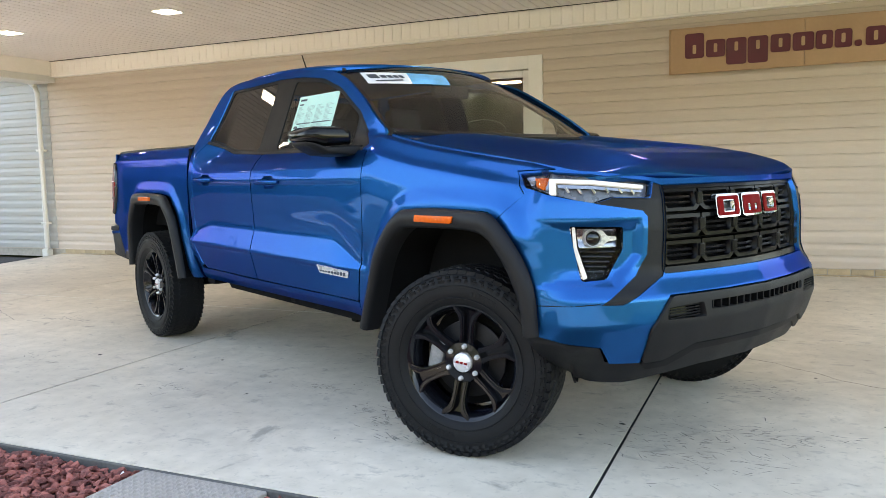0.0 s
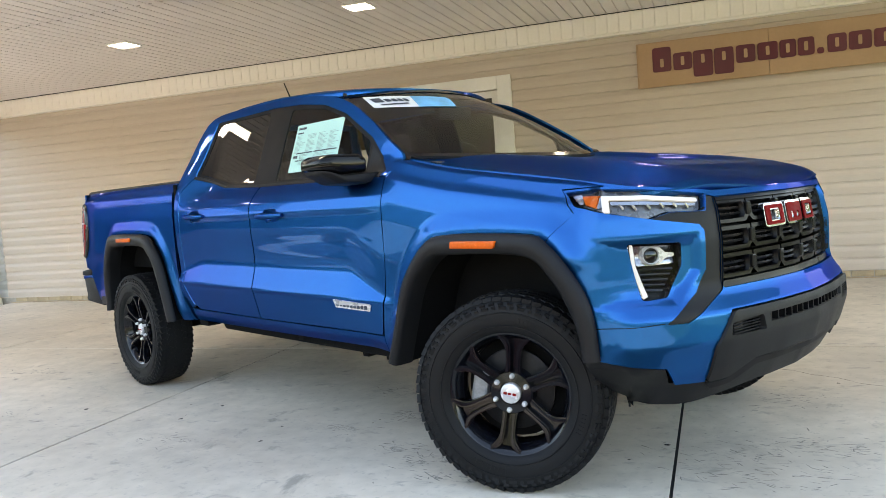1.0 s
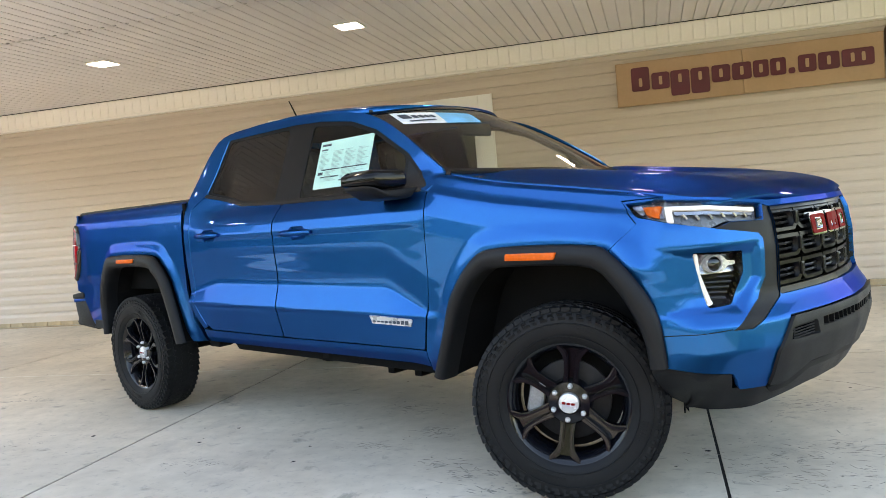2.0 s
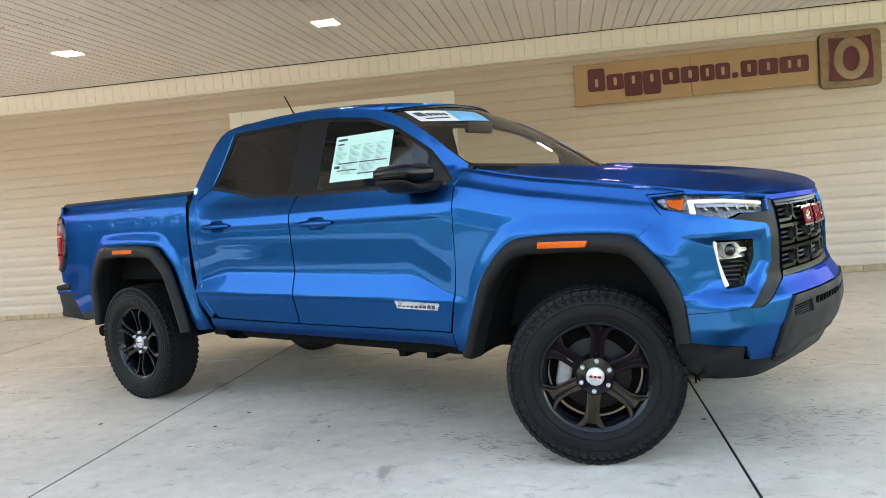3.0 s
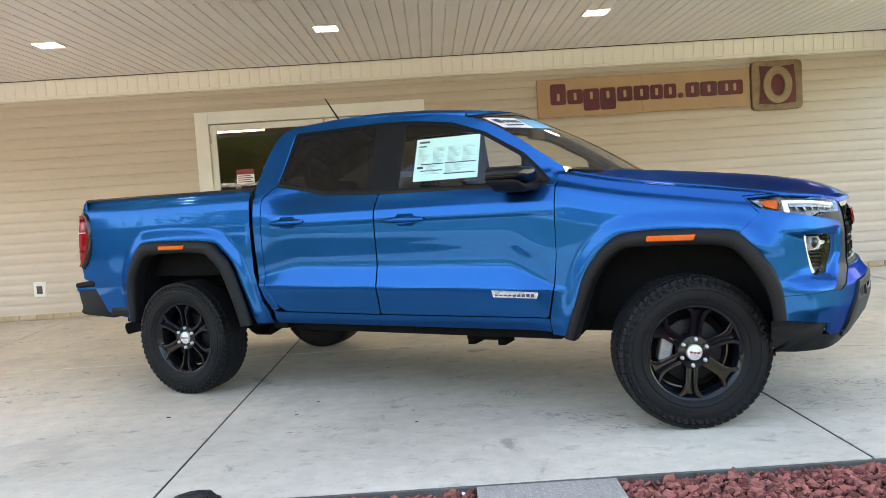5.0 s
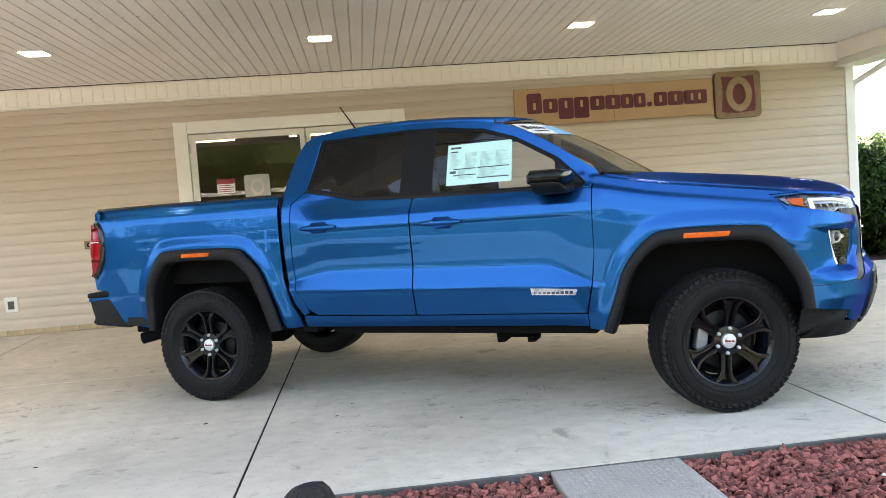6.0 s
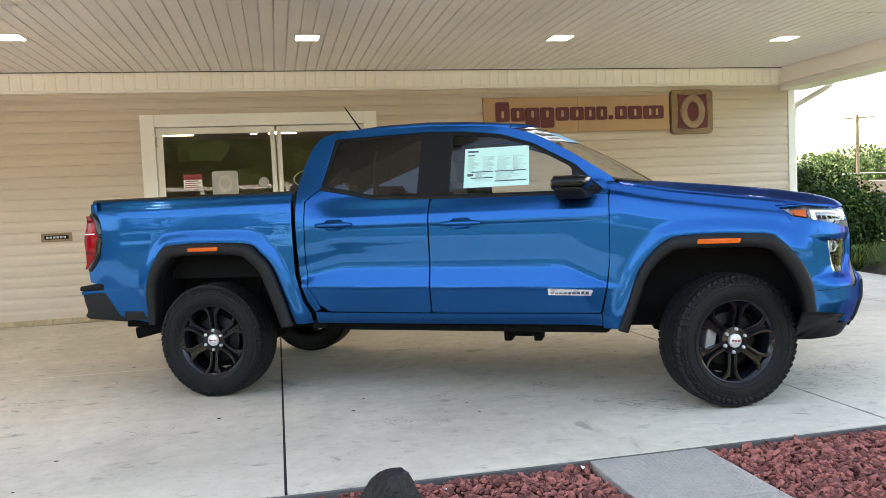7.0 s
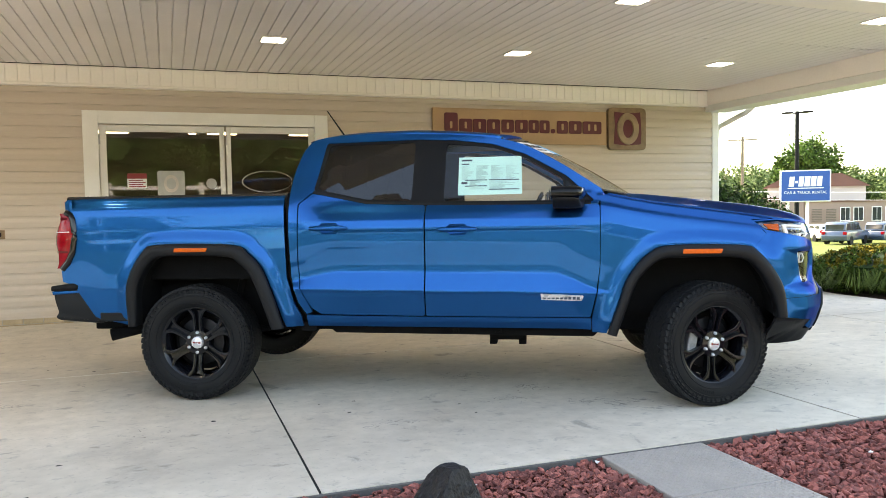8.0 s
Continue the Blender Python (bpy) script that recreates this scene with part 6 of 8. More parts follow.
tube(bm, [(-2.4, -0.36, 0.47), (-2.9, -0.38, 0.50), (-3.4, -0.40, 0.56), (-3.70, -0.52, 0.51), (-3.86, -0.66, 0.455), (-4.05, -0.745, 0.412)], 0.042, 12)
tube(bm, [(-2.4, -0.34, 0.46), (-1.75, -0.34, 0.46)], 0.09, 14)
part("exhaust", bm, UNDER_BLACK, truck, "dark exhaust with side-exit tail pipe", smooth=40)
bm = bmesh.new()
box(bm, -1.41, -1.16, -0.50, -0.30, 0.345, 0.42, 0.008)
box(bm, -1.412, -1.36, -0.48, -0.32, 0.310, 0.35, 0.005)
box(bm, -1.21, -1.158, -0.48, -0.32, 0.310, 0.35, 0.005)
part("crossmember", bm, UNDER_BLACK, truck)
# black strip at the cab and bed gap, mud guard at its foot
for s in (-1, 1):
    bm = bmesh.new()
    tube(bm, [(-2.722, s * 0.845, 1.35), (-2.716, s * 0.845, 1.10), (-2.708, s * 0.848, 0.83), (-2.66, s * 0.842, 0.66), (-2.60, s * 0.83, 0.55)], 0.012, 6)
    part("gap_strip", bm, UNDER_BLACK, truck)

# --- wheels
TYRE_R, TYRE_W = 0.387, 0.250


CUBE = [(x, y, z) for x in (-0.5, 0.5) for y in (-0.5, 0.5) for z in (-0.5, 0.5)]
CUBE_FACES = ((0, 1, 3, 2), (4, 6, 7, 5), (0, 4, 5, 1), (2, 3, 7, 6), (0, 2, 6, 4), (1, 5, 7, 3))


def quick_box(bm, size, m, taper=1.0):
    vs = []
    for x, y, z in CUBE:
        t = taper if x > 0 else 1.0
        vs.append(bm.verts.new(m @ Vector((x * size[0], y * size[1] * t, z * size[2] * t))))
    for f in CUBE_FACES:
        bm.faces.new([vs[i] for i in f])


def tyre_bm():
    bm = bmesh.new()
    h = TYRE_W / 2
    prof = [(0.236, -h + 0.03), (0.247, -h + 0.016), (0.262, -h + 0.006), (0.300, -h), (0.335, -h + 0.003), (0.355, -h + 0.010), (0.371, -h + 0.019), (0.380, -h + 0.033), (0.3855, -0.05), (0.3865, 0.0), (0.3855, 0.05), (0.380, h - 0.033), (0.371, h - 0.019), (0.355, h - 0.010), (0.335, h - 0.003), (0.300, h), (0.262, h - 0.006), (0.247, h - 0.016), (0.236, h - 0.03)]
    revolve(bm, prof, 96)
    # raised rings on the sidewall
    for r0, yy in ((0.272, -h + 0.0035), (0.322, -h + 0.0015)):
        revolve(bm, [(r0 - 0.003, yy + 0.001), (r0 - 0.001, yy - 0.003), (r0 + 0.001, yy - 0.003), (r0 + 0.003, yy + 0.001)], 96)
    return bm


def tread_bm():
    """Tread blocks and the lugs that run onto the shoulders."""
    bm = bmesh.new()
    h = TYRE_W / 2
    n = 60
    for k in range(n):
        for j, (yc, wd, ln, off) in enumerate(((-0.094, 0.040, 0.0365, 0), (-0.050, 0.036, 0.037, 0.5), (0.0, 0.042, 0.037, 0.1), (0.050, 0.036, 0.037, 0.6), (0.094, 0.040, 0.0365, 0.3))):
            a = (k + off) * math.tau / n
            rad = TYRE_R - 0.0075 - (0.0055 if abs(yc) > 0.09 else 0)
            mm = Matrix.Rotation(-a, 4, "Y") @ Matrix.Translation((rad, yc, 0)) @ Matrix.Rotation(radians((18, -28, 22, -28, 18)[j]), 4, "X")
            quick_box(bm, (0.016, wd, ln), mm, 0.9)
        # zigzag lugs that run down onto the sidewall
        for s in (-1, 1):
            a = (k + 0.25) * math.tau / n
            for i, (rr, dz, sz) in enumerate(((0.3655, 0.0, 0.024), (0.353, 0.009, 0.020), (0.340, 0.001, 0.014 if k % 2 else 0.028))):
                mm = Matrix.Rotation(-a, 4, "Y") @ Matrix.Translation((rr, s * (h - 0.004 - (0.016, 0.007, 0.002)[i]), dz)) @ Matrix.Rotation(radians(s * (40, 24, 12)[i]), 4, "Z")
                quick_box(bm, (0.0135, 0.0085, sz), mm)
    # moulded marks on the sidewall
    for a0, count in ((math.radians(-112), 9), (math.radians(65), 8), (math.radians(-20), 6)):
        for i in range(count):
            a = a0 + i * 0.052
            mm = Matrix.Rotation(-a, 4, "Y") @ Matrix.Translation((0.297, -h - 0.0006, 0))
            quick_box(bm, (0.020, 0.003, 0.010), mm)
    return bm


def rim_bm():
    bm = bmesh.new()
    h = TYRE_W / 2
    # barrel and lip; the outer face is at -y
    revolve(bm, [(0.215, 0.11), (0.205, 0.05), (0.200, -0.04), (0.216, -0.085), (0.228, -0.098), (0.238, -0.104), (0.244, -0.104), (0.246, -0.098), (0.242, -0.088)], 72)
    # hub
    revolve(bm, [(0.088, 0.02), (0.086, -0.060), (0.078, -0.074), (0.045, -0.080), (0.042, -0.066), (0.002, -0.066)], 48)

    return bm


def spoke_bm():
    """One spoke: two raised arms that part towards the lip, with a sunk web between."""
    bm = bmesh.new()

    def bar(outline, top):
        a = [bm.verts.new((p[0], top(p[0]), p[1])) for p in outline]
        b = [bm.verts.new((p[0], top(p[0]) + 0.038, p[1])) for p in outline]
        n = len(outline)
        bm.faces.new(a)
        for i in range(n):
            bm.faces.new((a[i], b[i], b[(i + 1) % n], a[(i + 1) % n]))
    face = table([(0.06, -0.072), (0.10, -0.079), (0.16, -0.091), (0.20, -0.097), (0.24, -0.100)])
    low = table([(0.06, -0.050), (0.10, -0.050), (0.16, -0.056), (0.20, -0.064), (0.24, -0.076)])
    for s in (-1, 1):
        arm = [(0.070, s * 0.030), (0.115, s * 0.027), (0.160, s * 0.029), (0.185, s * 0.038), (0.212, s * 0.060), (0.2385, s * 0.083), (0.2415, s * 0.060), (0.222, s * 0.044), (0.205, s * 0.024), (0.185, s * 0.014), (0.150, s * 0.011), (0.075, s * 0.010)]
        bar(arm if s > 0 else arm[::-1], face)
    bar([(0.070, -0.012), (0.150, -0.013), (0.185, -0.016), (0.205, -0.026), (0.222, -0.046), (0.222, 0.046), (0.205, 0.026), (0.185, 0.016), (0.150, 0.013), (0.070, 0.012)][::-1], low)
    bmesh.ops.recalc_face_normals(bm, faces=bm.faces)
    bmesh.ops.bevel(bm, geom=[e for e in bm.edges if len(e.link_faces) == 2 and e.calc_face_angle(0) > 1.2], offset=0.0055, segments=2, affect="EDGES")
    return bm


def make_mesh(name, bm, mat, sharp=None):
    me = bpy.data.meshes.new(name)
    bmesh.ops.recalc_face_normals(bm, faces=bm.faces)
    bm.to_mesh(me)
    bm.free()
    me.materials.append(mat)
    if sharp:
        me.shade_smooth()
        me.set_sharp_from_angle(angle=radians(sharp))
    return me


RIM_ME = make_mesh("wheel", rim_bm(), WHEEL_BLACK, 32)
SPOKE_ME = make_mesh("spoke", spoke_bm(), WHEEL_BLACK, 30)
for me in (RIM_ME, SPOKE_ME):
    for v in me.vertices:
        v.co.x *= 1.03
        v.co.z *= 1.03
TYRE_ME = make_mesh("tyre", tyre_bm(), RUBBER, 28)
TREAD_ME = make_mesh("tread", tread_bm(), RUBBER)
bm = bmesh.new()
revolve(bm, [(0.155, 0.012), (0.160, 0.010), (0.160, -0.010), (0.155, -0.012), (0.06, -0.012), (0.05, -0.02), (0.001, -0.02)], 40)
DISC_ME = make_mesh("brake_disc", bm, DISC, 30)
bm = bmesh.new()
box(bm, -0.075, 0.055, -0.052, 0.02, 0.10, 0.165, 0.012)
CALIPER_ME = make_mesh("brake_caliper", bm, CALIPER)
bm = bmesh.new()
revolve(bm, [(0.001, -0.092), (0.030, -0.091), (0.0385, -0.087), (0.0415, -0.078), (0.041, -0.066)], 40)
CAP_ME = make_mesh("hub_cap", bm, SILVER, 40)
bm = bmesh.new()
for i in range(3):
    box(bm, -0.026 + i * 0.018, -0.012 + i * 0.018, -0.0925, -0.0905, -0.005, 0.005, 0.0015)
CAPMARK_ME = make_mesh("cap_mark", bm, RED_ENAMEL)
bm = bmesh.new()
revolve(bm, [(0.001, -0.094), (0.006, -0.093), (0.0095, -0.088), (0.0108, -0.078), (0.0115, -0.066)], 12)
LUG_ME = make_mesh("lug_nut", bm, SILVER, 40)
HOLLOW = bmesh.new()
revolve(HOLLOW, [(0.001, 0.03), (0.20, 0.03), (0.205, 0.06)], 40)
HOLLOW_ME = make_mesh("backing_plate", HOLLOW, UNDER_BLACK, 40)


def wheel(x, s, steer, spin):
    base = pose(x, s * 0.806, HUB_Z, 0, 0, steer + (180 if s > 0 else 0))
    w = link_mesh("wheel", RIM_ME, None, truck, "gloss black six-spoke alloy wheel", base @ Matrix.Rotation(radians(spin), 4, "Y"))
    t = link_mesh("tyre", TYRE_ME, None, w, "black all-terrain tyre")
    tagged(link_mesh("tread", TREAD_ME, None, w, "chunky tread blocks"), kind="stuff")
    link_mesh("hub_cap", CAP_ME, None, w, "silver centre cap")
    link_mesh("cap_mark", CAPMARK_ME, None, w)
    for k in range(6):
        a = k * math.tau / 6 + math.radians(30)
        link_mesh("spoke", SPOKE_ME, None, w, "", Matrix.Rotation(-a, 4, "Y"))
        link_mesh("lug_nut", LUG_ME, None, w, "", Matrix.Translation((0.067 * math.cos(a), 0, 0.067 * math.sin(a))))
    back = Matrix.Rotation(radians(-spin), 4, "Y")
    link_mesh("brake_disc", DISC_ME, None, w, "", back @ Matrix.Translation((0, 0.0, 0)))
    link_mesh("brake_caliper", CALIPER_ME, None, w, "", back @ Matrix.Rotation(radians(-78 if s < 0 else 78), 4, "Y") @ Matrix.Scale(1.0 if x > -1 else 0.62, 4))
    link_mesh("backing_plate", HOLLOW_ME, None, w)


wheel(-0.025, -1, 25, 8)
wheel(-0.025, 1, 25, 20)
wheel(REAR_AXLE, -1, 0, 2)
wheel(REAR_AXLE, 1, 0, 35)

# ---- planting bed ----
bed = tagged(part("bed_soil", boxed(-10.3, 3.9, 0.55, SLAB_FRONT - 0.01, -0.2, -0.048), SOIL, None), "dark soil of the planting bed", "soil", kind="structure")


def stone_points(rnd, size):
    """An angular stone: a jittered icosahedron."""
    ph = (1 + 5 ** 0.5) / 2
    base = [(-1, ph, 0), (1, ph, 0), (-1, -ph, 0), (1, -ph, 0), (0, -1, ph), (0, 1, ph), (0, -1, -ph), (0, 1, -ph), (ph, 0, -1), (ph, 0, 1), (-ph, 0, -1), (-ph, 0, 1)]
    sx, sy, sz = (size * rnd.uniform(0.6, 1.45) for _ in range(3))
    r = Euler((rnd.uniform(0, 6.3), rnd.uniform(0, 6.3), rnd.uniform(0, 6.3))).to_matrix()
    out = []
    for p in base:
        k = rnd.uniform(0.50, 1.15) / 1.8
        out.append(r @ Vector((p[0] * sx * k, p[1] * sy * k, p[2] * sz * 0.55 * k)))
    return [Vector((v.x, v.y, v.z * 0.72)) for v in out]


ICO = ((0, 11, 5), (0, 5, 1), (0, 1, 7), (0, 7, 10), (0, 10, 11), (1, 5, 9), (5, 11, 4), (11, 10, 2), (10, 7, 6), (7, 1, 8), (3, 9, 4), (3, 4, 2), (3, 2, 6), (3, 6, 8), (3, 8, 9), (4, 9, 5), (2, 4, 11), (6, 2, 10), (8, 6, 7), (9, 8, 1))
PAVER_X0, PAVER_X1 = -2.262, -1.652


def clear_of_paver(x, y):
    return not (PAVER_X0 - 0.018 < x < PAVER_X1 + 0.018)


rnd = random.Random(11)
lava = thing("lava_rock_bed", "planting bed filled with loose red lava rock", "gravel bed")
shapes = []
for k in range(14):
    me = bpy.data.meshes.new("stone")
    me.from_pydata([tuple(p) for p in stone_points(rnd, 0.024)], [], ICO)
    me.materials.append(LAVA_ONE)
    shapes.append(me)
near = 0
verts, faces = [], []
y = SLAB_FRONT - 0.022
while y > 0.62:
    x = -4.6 if y > 1.0 else -5.2
    while x < 0.9:
        px, py = x + rnd.uniform(-0.014, 0.014), y + rnd.uniform(-0.014, 0.014)
        x += rnd.uniform(0.022, 0.034)
        if py > SLAB_FRONT - 0.018 or not clear_of_paver(px, py) or (px + 3.25) ** 2 + (py - 1.70) ** 2 < 0.012:
            continue
        heap = 0.012 * noise.noise(Vector((px * 3, py * 3, 0)))
        pz = -0.032 + heap + rnd.uniform(-0.006, 0.012)
        sc = rnd.choice((0.6, 0.75, 0.9, 1.0, 1.15, 1.35))
        if -1.64 < px < -0.9 and py > 1.98 and near < 300:
            near += 1
            ob = link_mesh("stone", shapes[near % 14], None, lava)
            ob.matrix_basis = Matrix.Translation((px, py, pz)) @ Euler((rnd.uniform(0, 6), rnd.uniform(0, 6), rnd.uniform(0, 6))).to_matrix().to_4x4() @ Matrix.Scale(sc, 4)
            continue
        b = len(verts)
        verts += [(px + v.x, py + v.y, pz + v.z) for v in stone_points(rnd, 0.024 * sc)]
        faces += [(b + i, b + j, b + k) for i, j, k in ICO]
    y -= 0.026
me = bpy.data.meshes.new("loose_gravel")
me.from_pydata(verts, [], faces)
tagged(link_mesh("loose_gravel", me, LAVA, lava), kind="stuff")
# a second, sparser layer and the rest of the bed
verts, faces = [], []
for k in range(8200):
    far = k > 4500
    px = rnd.uniform(-10.2, 3.8) if far else rnd.uniform(-4.4, 0.8)
    py = rnd.uniform(0.62, SLAB_FRONT - 0.05)
    if not clear_of_paver(px, py) or (far and -4.6 < px < 0.9):
        continue
    b = len(verts)
    verts += [(px + v.x, py + v.y, -0.016 + 0.012 * noise.noise(Vector((px * 3, py * 3, 0))) + v.z - (0.02 if far else 0)) for v in stone_points(rnd, 0.021 if not far else 0.05)]
    faces += [(b + i, b + j, b + q) for i, j, q in ICO]
me = bpy.data.meshes.new("upper_gravel")
me.from_pydata(verts, [], faces)
tagged(link_mesh("upper_gravel", me, LAVA, lava), kind="stuff")
for px, py, s in ((-2.31, 2.27, 1.1), (-2.98, 2.22, 0.8), (-1.2, 1.55, 0.9), (-0.95, 1.9, 0.7), (-2.6, 1.35, 0.6)):
    peb = thing("pebble", "small pale stray pebble among the red rock", "pebble", group="pale pebbles", m=Matrix.Translation((px, py, -0.014)))
    me = bpy.data.meshes.new("pebble_body")
    me.from_pydata([tuple(p * s * 0.75) for p in stone_points(rnd, 0.024)], [], ICO)
    link_mesh("body", me, PAPER_WHITE, peb)

# stepping pavers with a ribbed face
for k in range(3):
    y1 = SLAB_FRONT - 0.012 - k * 0.604
    pv = thing("stepping_paver", "square grey concrete paver with a finely ribbed top", "paver", group="stepping pavers", m=pose((PAVER_X0 + PAVER_X1) / 2, y1 - 0.299, -0.004, 0, 0, 0.4 * (k - 1)))
    part("body", boxed(-0.302, 0.302, -0.298, 0.298, -0.06, 0.0, 0.006), PAVER, pv)
    bm = bmesh.new()
    n = 21
    for i in range(n):
        for j in range(n):
            cx, cy = -0.275 + i * 0.0275, -0.272 + j * 0.0272
            a = 0.0105
            sgn = 1 if (i + j) % 2 else -1
            vs = [bm.verts.new((cx + dx * a * (1.15 if sgn > 0 else 0.55), cy + dy * a * (0.55 if sgn > 0 else 1.15), 0.0004)) for dx, dy in ((-1, -1), (1, -1), (1, 1), (-1, 1))]
            top = bm.verts.new((cx, cy, 0.0062))
            for q in range(4):
                bm.faces.new((vs[q], vs[(q + 1) % 4], top))
    tagged(part("tread_stud", bm, PAVER, pv), kind="stuff")

# dark boulder
bm = bmesh.new()
bmesh.ops.create_icosphere(bm, subdivisions=4, radius=1.0)
for v in bm.verts:
    p = v.co.copy()
    d = 1 + 0.16 * noise.noise(p * 1.4 + Vector((3, 1, 7))) + 0.17 * noise.noise(p * 3.6) + 0.10 * noise.noise(p * 8)
    for n_, lim in (((0.85, -0.2, 0.48), 0.58), ((-0.80, 0.1, 0.55), 0.66), ((0.1, -0.9, 0.42), 0.62), ((0.12, 0.1, 1), 0.90), ((-0.3, 0.85, 0.4), 0.66)):
        nn = Vector(n_).normalized()
        k = (p * d).dot(nn)
        if k > lim:
            p = p - nn * (k - lim) * 0.92 / d
    v.co = Vector((p.x * 0.27 * d + 0.05 * max(0, p.z), p.y * 0.21 * d, p.z * 0.27 * d + 0.06))
boulder = thing("boulder", "dark jagged boulder with pale flecks half buried in red rock", "boulder", m=pose(-3.315, 1.72, -0.045, 0, 0, 20))
part("stone", bm, BASALT, boulder, smooth=16)

# scattered stains and specks on the slab
rnd = random.Random(5)
for k in range(46):
    x, y = rnd.uniform(-6.5, 2.4), rnd.uniform(2.5, 6.2)
    r = rnd.choice((0.006, 0.009, 0.012, 0.016))
    sp = bmesh.new()
    vs = [sp.verts.new((x + r * rnd.uniform(0.5, 1.4) * math.cos(a), y + r * rnd.uniform(0.4, 1.2) * math.sin(a), 0.0009)) for a in np.linspace(0, math.tau, 7)[:-1]]
    sp.faces.new(vs)
    part("speck", sp, DARK_GAP, floor)


def scuff(x, y, w, d, count, seed):
    """A patch of short dark scrapes on the slab, thinning outwards."""
    rnd = random.Random(seed)
    bm = bmesh.new()
    lean = rnd.uniform(-0.5, 0.5)
    for k in range(count):
        cx, cy = x + rnd.gauss(0, w / 2), y + rnd.gauss(0, d / 2)
        a, ln, wd = lean + rnd.gauss(0, 0.45), rnd.uniform(0.006, 0.035), rnd.uniform(0.0008, 0.0028)
        c, q = math.cos(a), math.sin(a)
        vs = [bm.verts.new((cx + u * ln * c - v * wd * q, cy + u * ln * q + v * wd * c, 0.0007)) for u, v in ((-1, 0.1), (-0.3, -1), (0.6, -0.7), (1, 0), (0.4, 0.9), (-0.5, 0.8))]
        bm.faces.new(vs)
    part("scuff", bm, SCUFF, floor, "dark rubber scuff marks")


for k, (x, y, w, d, n) in enumerate(((-2.18, 3.59, 0.16, 0.10, 38), (-2.19, 4.32, 0.20, 0.16, 60), (-1.91, 3.83, 0.12, 0.12, 45), (-1.57, 3.20, 0.22, 0.10, 60), (-0.23, 3.32, 0.40, 0.35, 190), (-5.40, 4.70, 0.22, 0.10, 50), (-0.05, 4.29, 0.20, 0.20, 60), (0.13, 3.58, 0.30, 0.15, 60), (-1.77, 3.34, 0.16, 0.08, 36), (-1.42, 3.02, 0.20, 0.08, 40), (-3.1, 3.3, 0.25, 0.12, 30), (-4.4, 3.6, 0.3, 0.2, 30))):
    scuff(x, y, w, d, n, 300 + k)


# ---- shrubs and trees ----
def shrub_core(lobes, seed):
    """Lumpy dark inner mass of twigs and leaves behind the outer leaves."""
    bm = bmesh.new()
    for c, r in lobes:
        q = bmesh.ops.create_icosphere(bm, subdivisions=4, radius=1.0)["verts"]
        for v in q:
            d = 0.84 + 0.16 * noise.noise(v.co * 3.1 + Vector((seed, 0, 0))) + 0.10 * noise.noise(v.co * 9.0)
            v.co = Vector(c) + Vector((v.co.x * r[0], v.co.y * r[1], max(v.co.z * r[2], -c[2] - 0.05 if v.co.z < 0 else -9))) * d
    return bm



def foliage(lobes, count, leaf, seed, clump=0.22, shell=0.55, aspect=0.55, droop=0.0):
    """Leaf quads gathered in clumps over a set of ellipsoid lobes (centre, radii)."""
    rs = np.random.RandomState(seed)
    vol = np.array([r[0] * r[1] + r[1] * r[2] + r[0] * r[2] for _, r in lobes])
    per = (count * vol / vol.sum()).astype(int)
    vs = []
    for (c, r), n in zip(lobes, per):
        k = max(6, n // 26)
        d = rs.normal(size=(k, 3))
        d /= np.linalg.norm(d, axis=1)[:, None]
        rad = shell + (1.06 - shell) * rs.rand(k) ** 0.6
        cc = np.array(c) + d * rad[:, None] * np.array(r)
        pick = rs.randint(0, k, n)
        p = cc[pick] + rs.normal(size=(n, 3)) * clump * min(r) * 0.75
        a = rs.normal(size=(n, 3)) + d[pick] * 0.3
        a[:, 2] -= droop
        a /= np.linalg.norm(a, axis=1)[:, None]
        b = np.cross(a, rs.normal(size=(n, 3)) + d[pick])
        b /= np.linalg.norm(b, axis=1)[:, None] + 1e-9
        s = leaf * (0.6 + 0.8 * rs.rand(n))[:, None]
        vs.append(np.stack([p - a * s, p + b * s * aspect - a * s * 0.1, p + a * s, p - b * s * aspect - a * s * 0.1], axis=1).reshape(-1, 3))
    v = np.concatenate(vs)
    me = bpy.data.meshes.new("leaves")
    n = len(v) // 4
    me.from_pydata(v.tolist(), [], np.arange(n * 4).reshape(n, 4).tolist())
    return me


def limbs(h, spread, seed, trunk_r, base=0.3):
    rnd = random.Random(seed)
    bm = bmesh.new()
    tube(bm, [(0, 0, -0.1), (0.02 * h, 0.01 * h, h * base), (0.0, 0.03 * h, h * 0.62), (0.02 * h, 0.0, h * 0.85)], [trunk_r * 1.3, trunk_r, trunk_r * 0.6, trunk_r * 0.2], 8)
    for k in range(7):
        a = k * 2.4 + rnd.uniform(-0.3, 0.3)
        z = h * rnd.uniform(base, 0.6)
        tube(bm, [(0, 0.01 * h, z), (spread * 0.35 * math.cos(a), spread * 0.35 * math.sin(a), z + h * 0.12), (spread * 0.8 * math.cos(a), spread * 0.8 * math.sin(a), z + h * 0.22)], [trunk_r * 0.45, trunk_r * 0.3, trunk_r * 0.08], 6)
    return bm


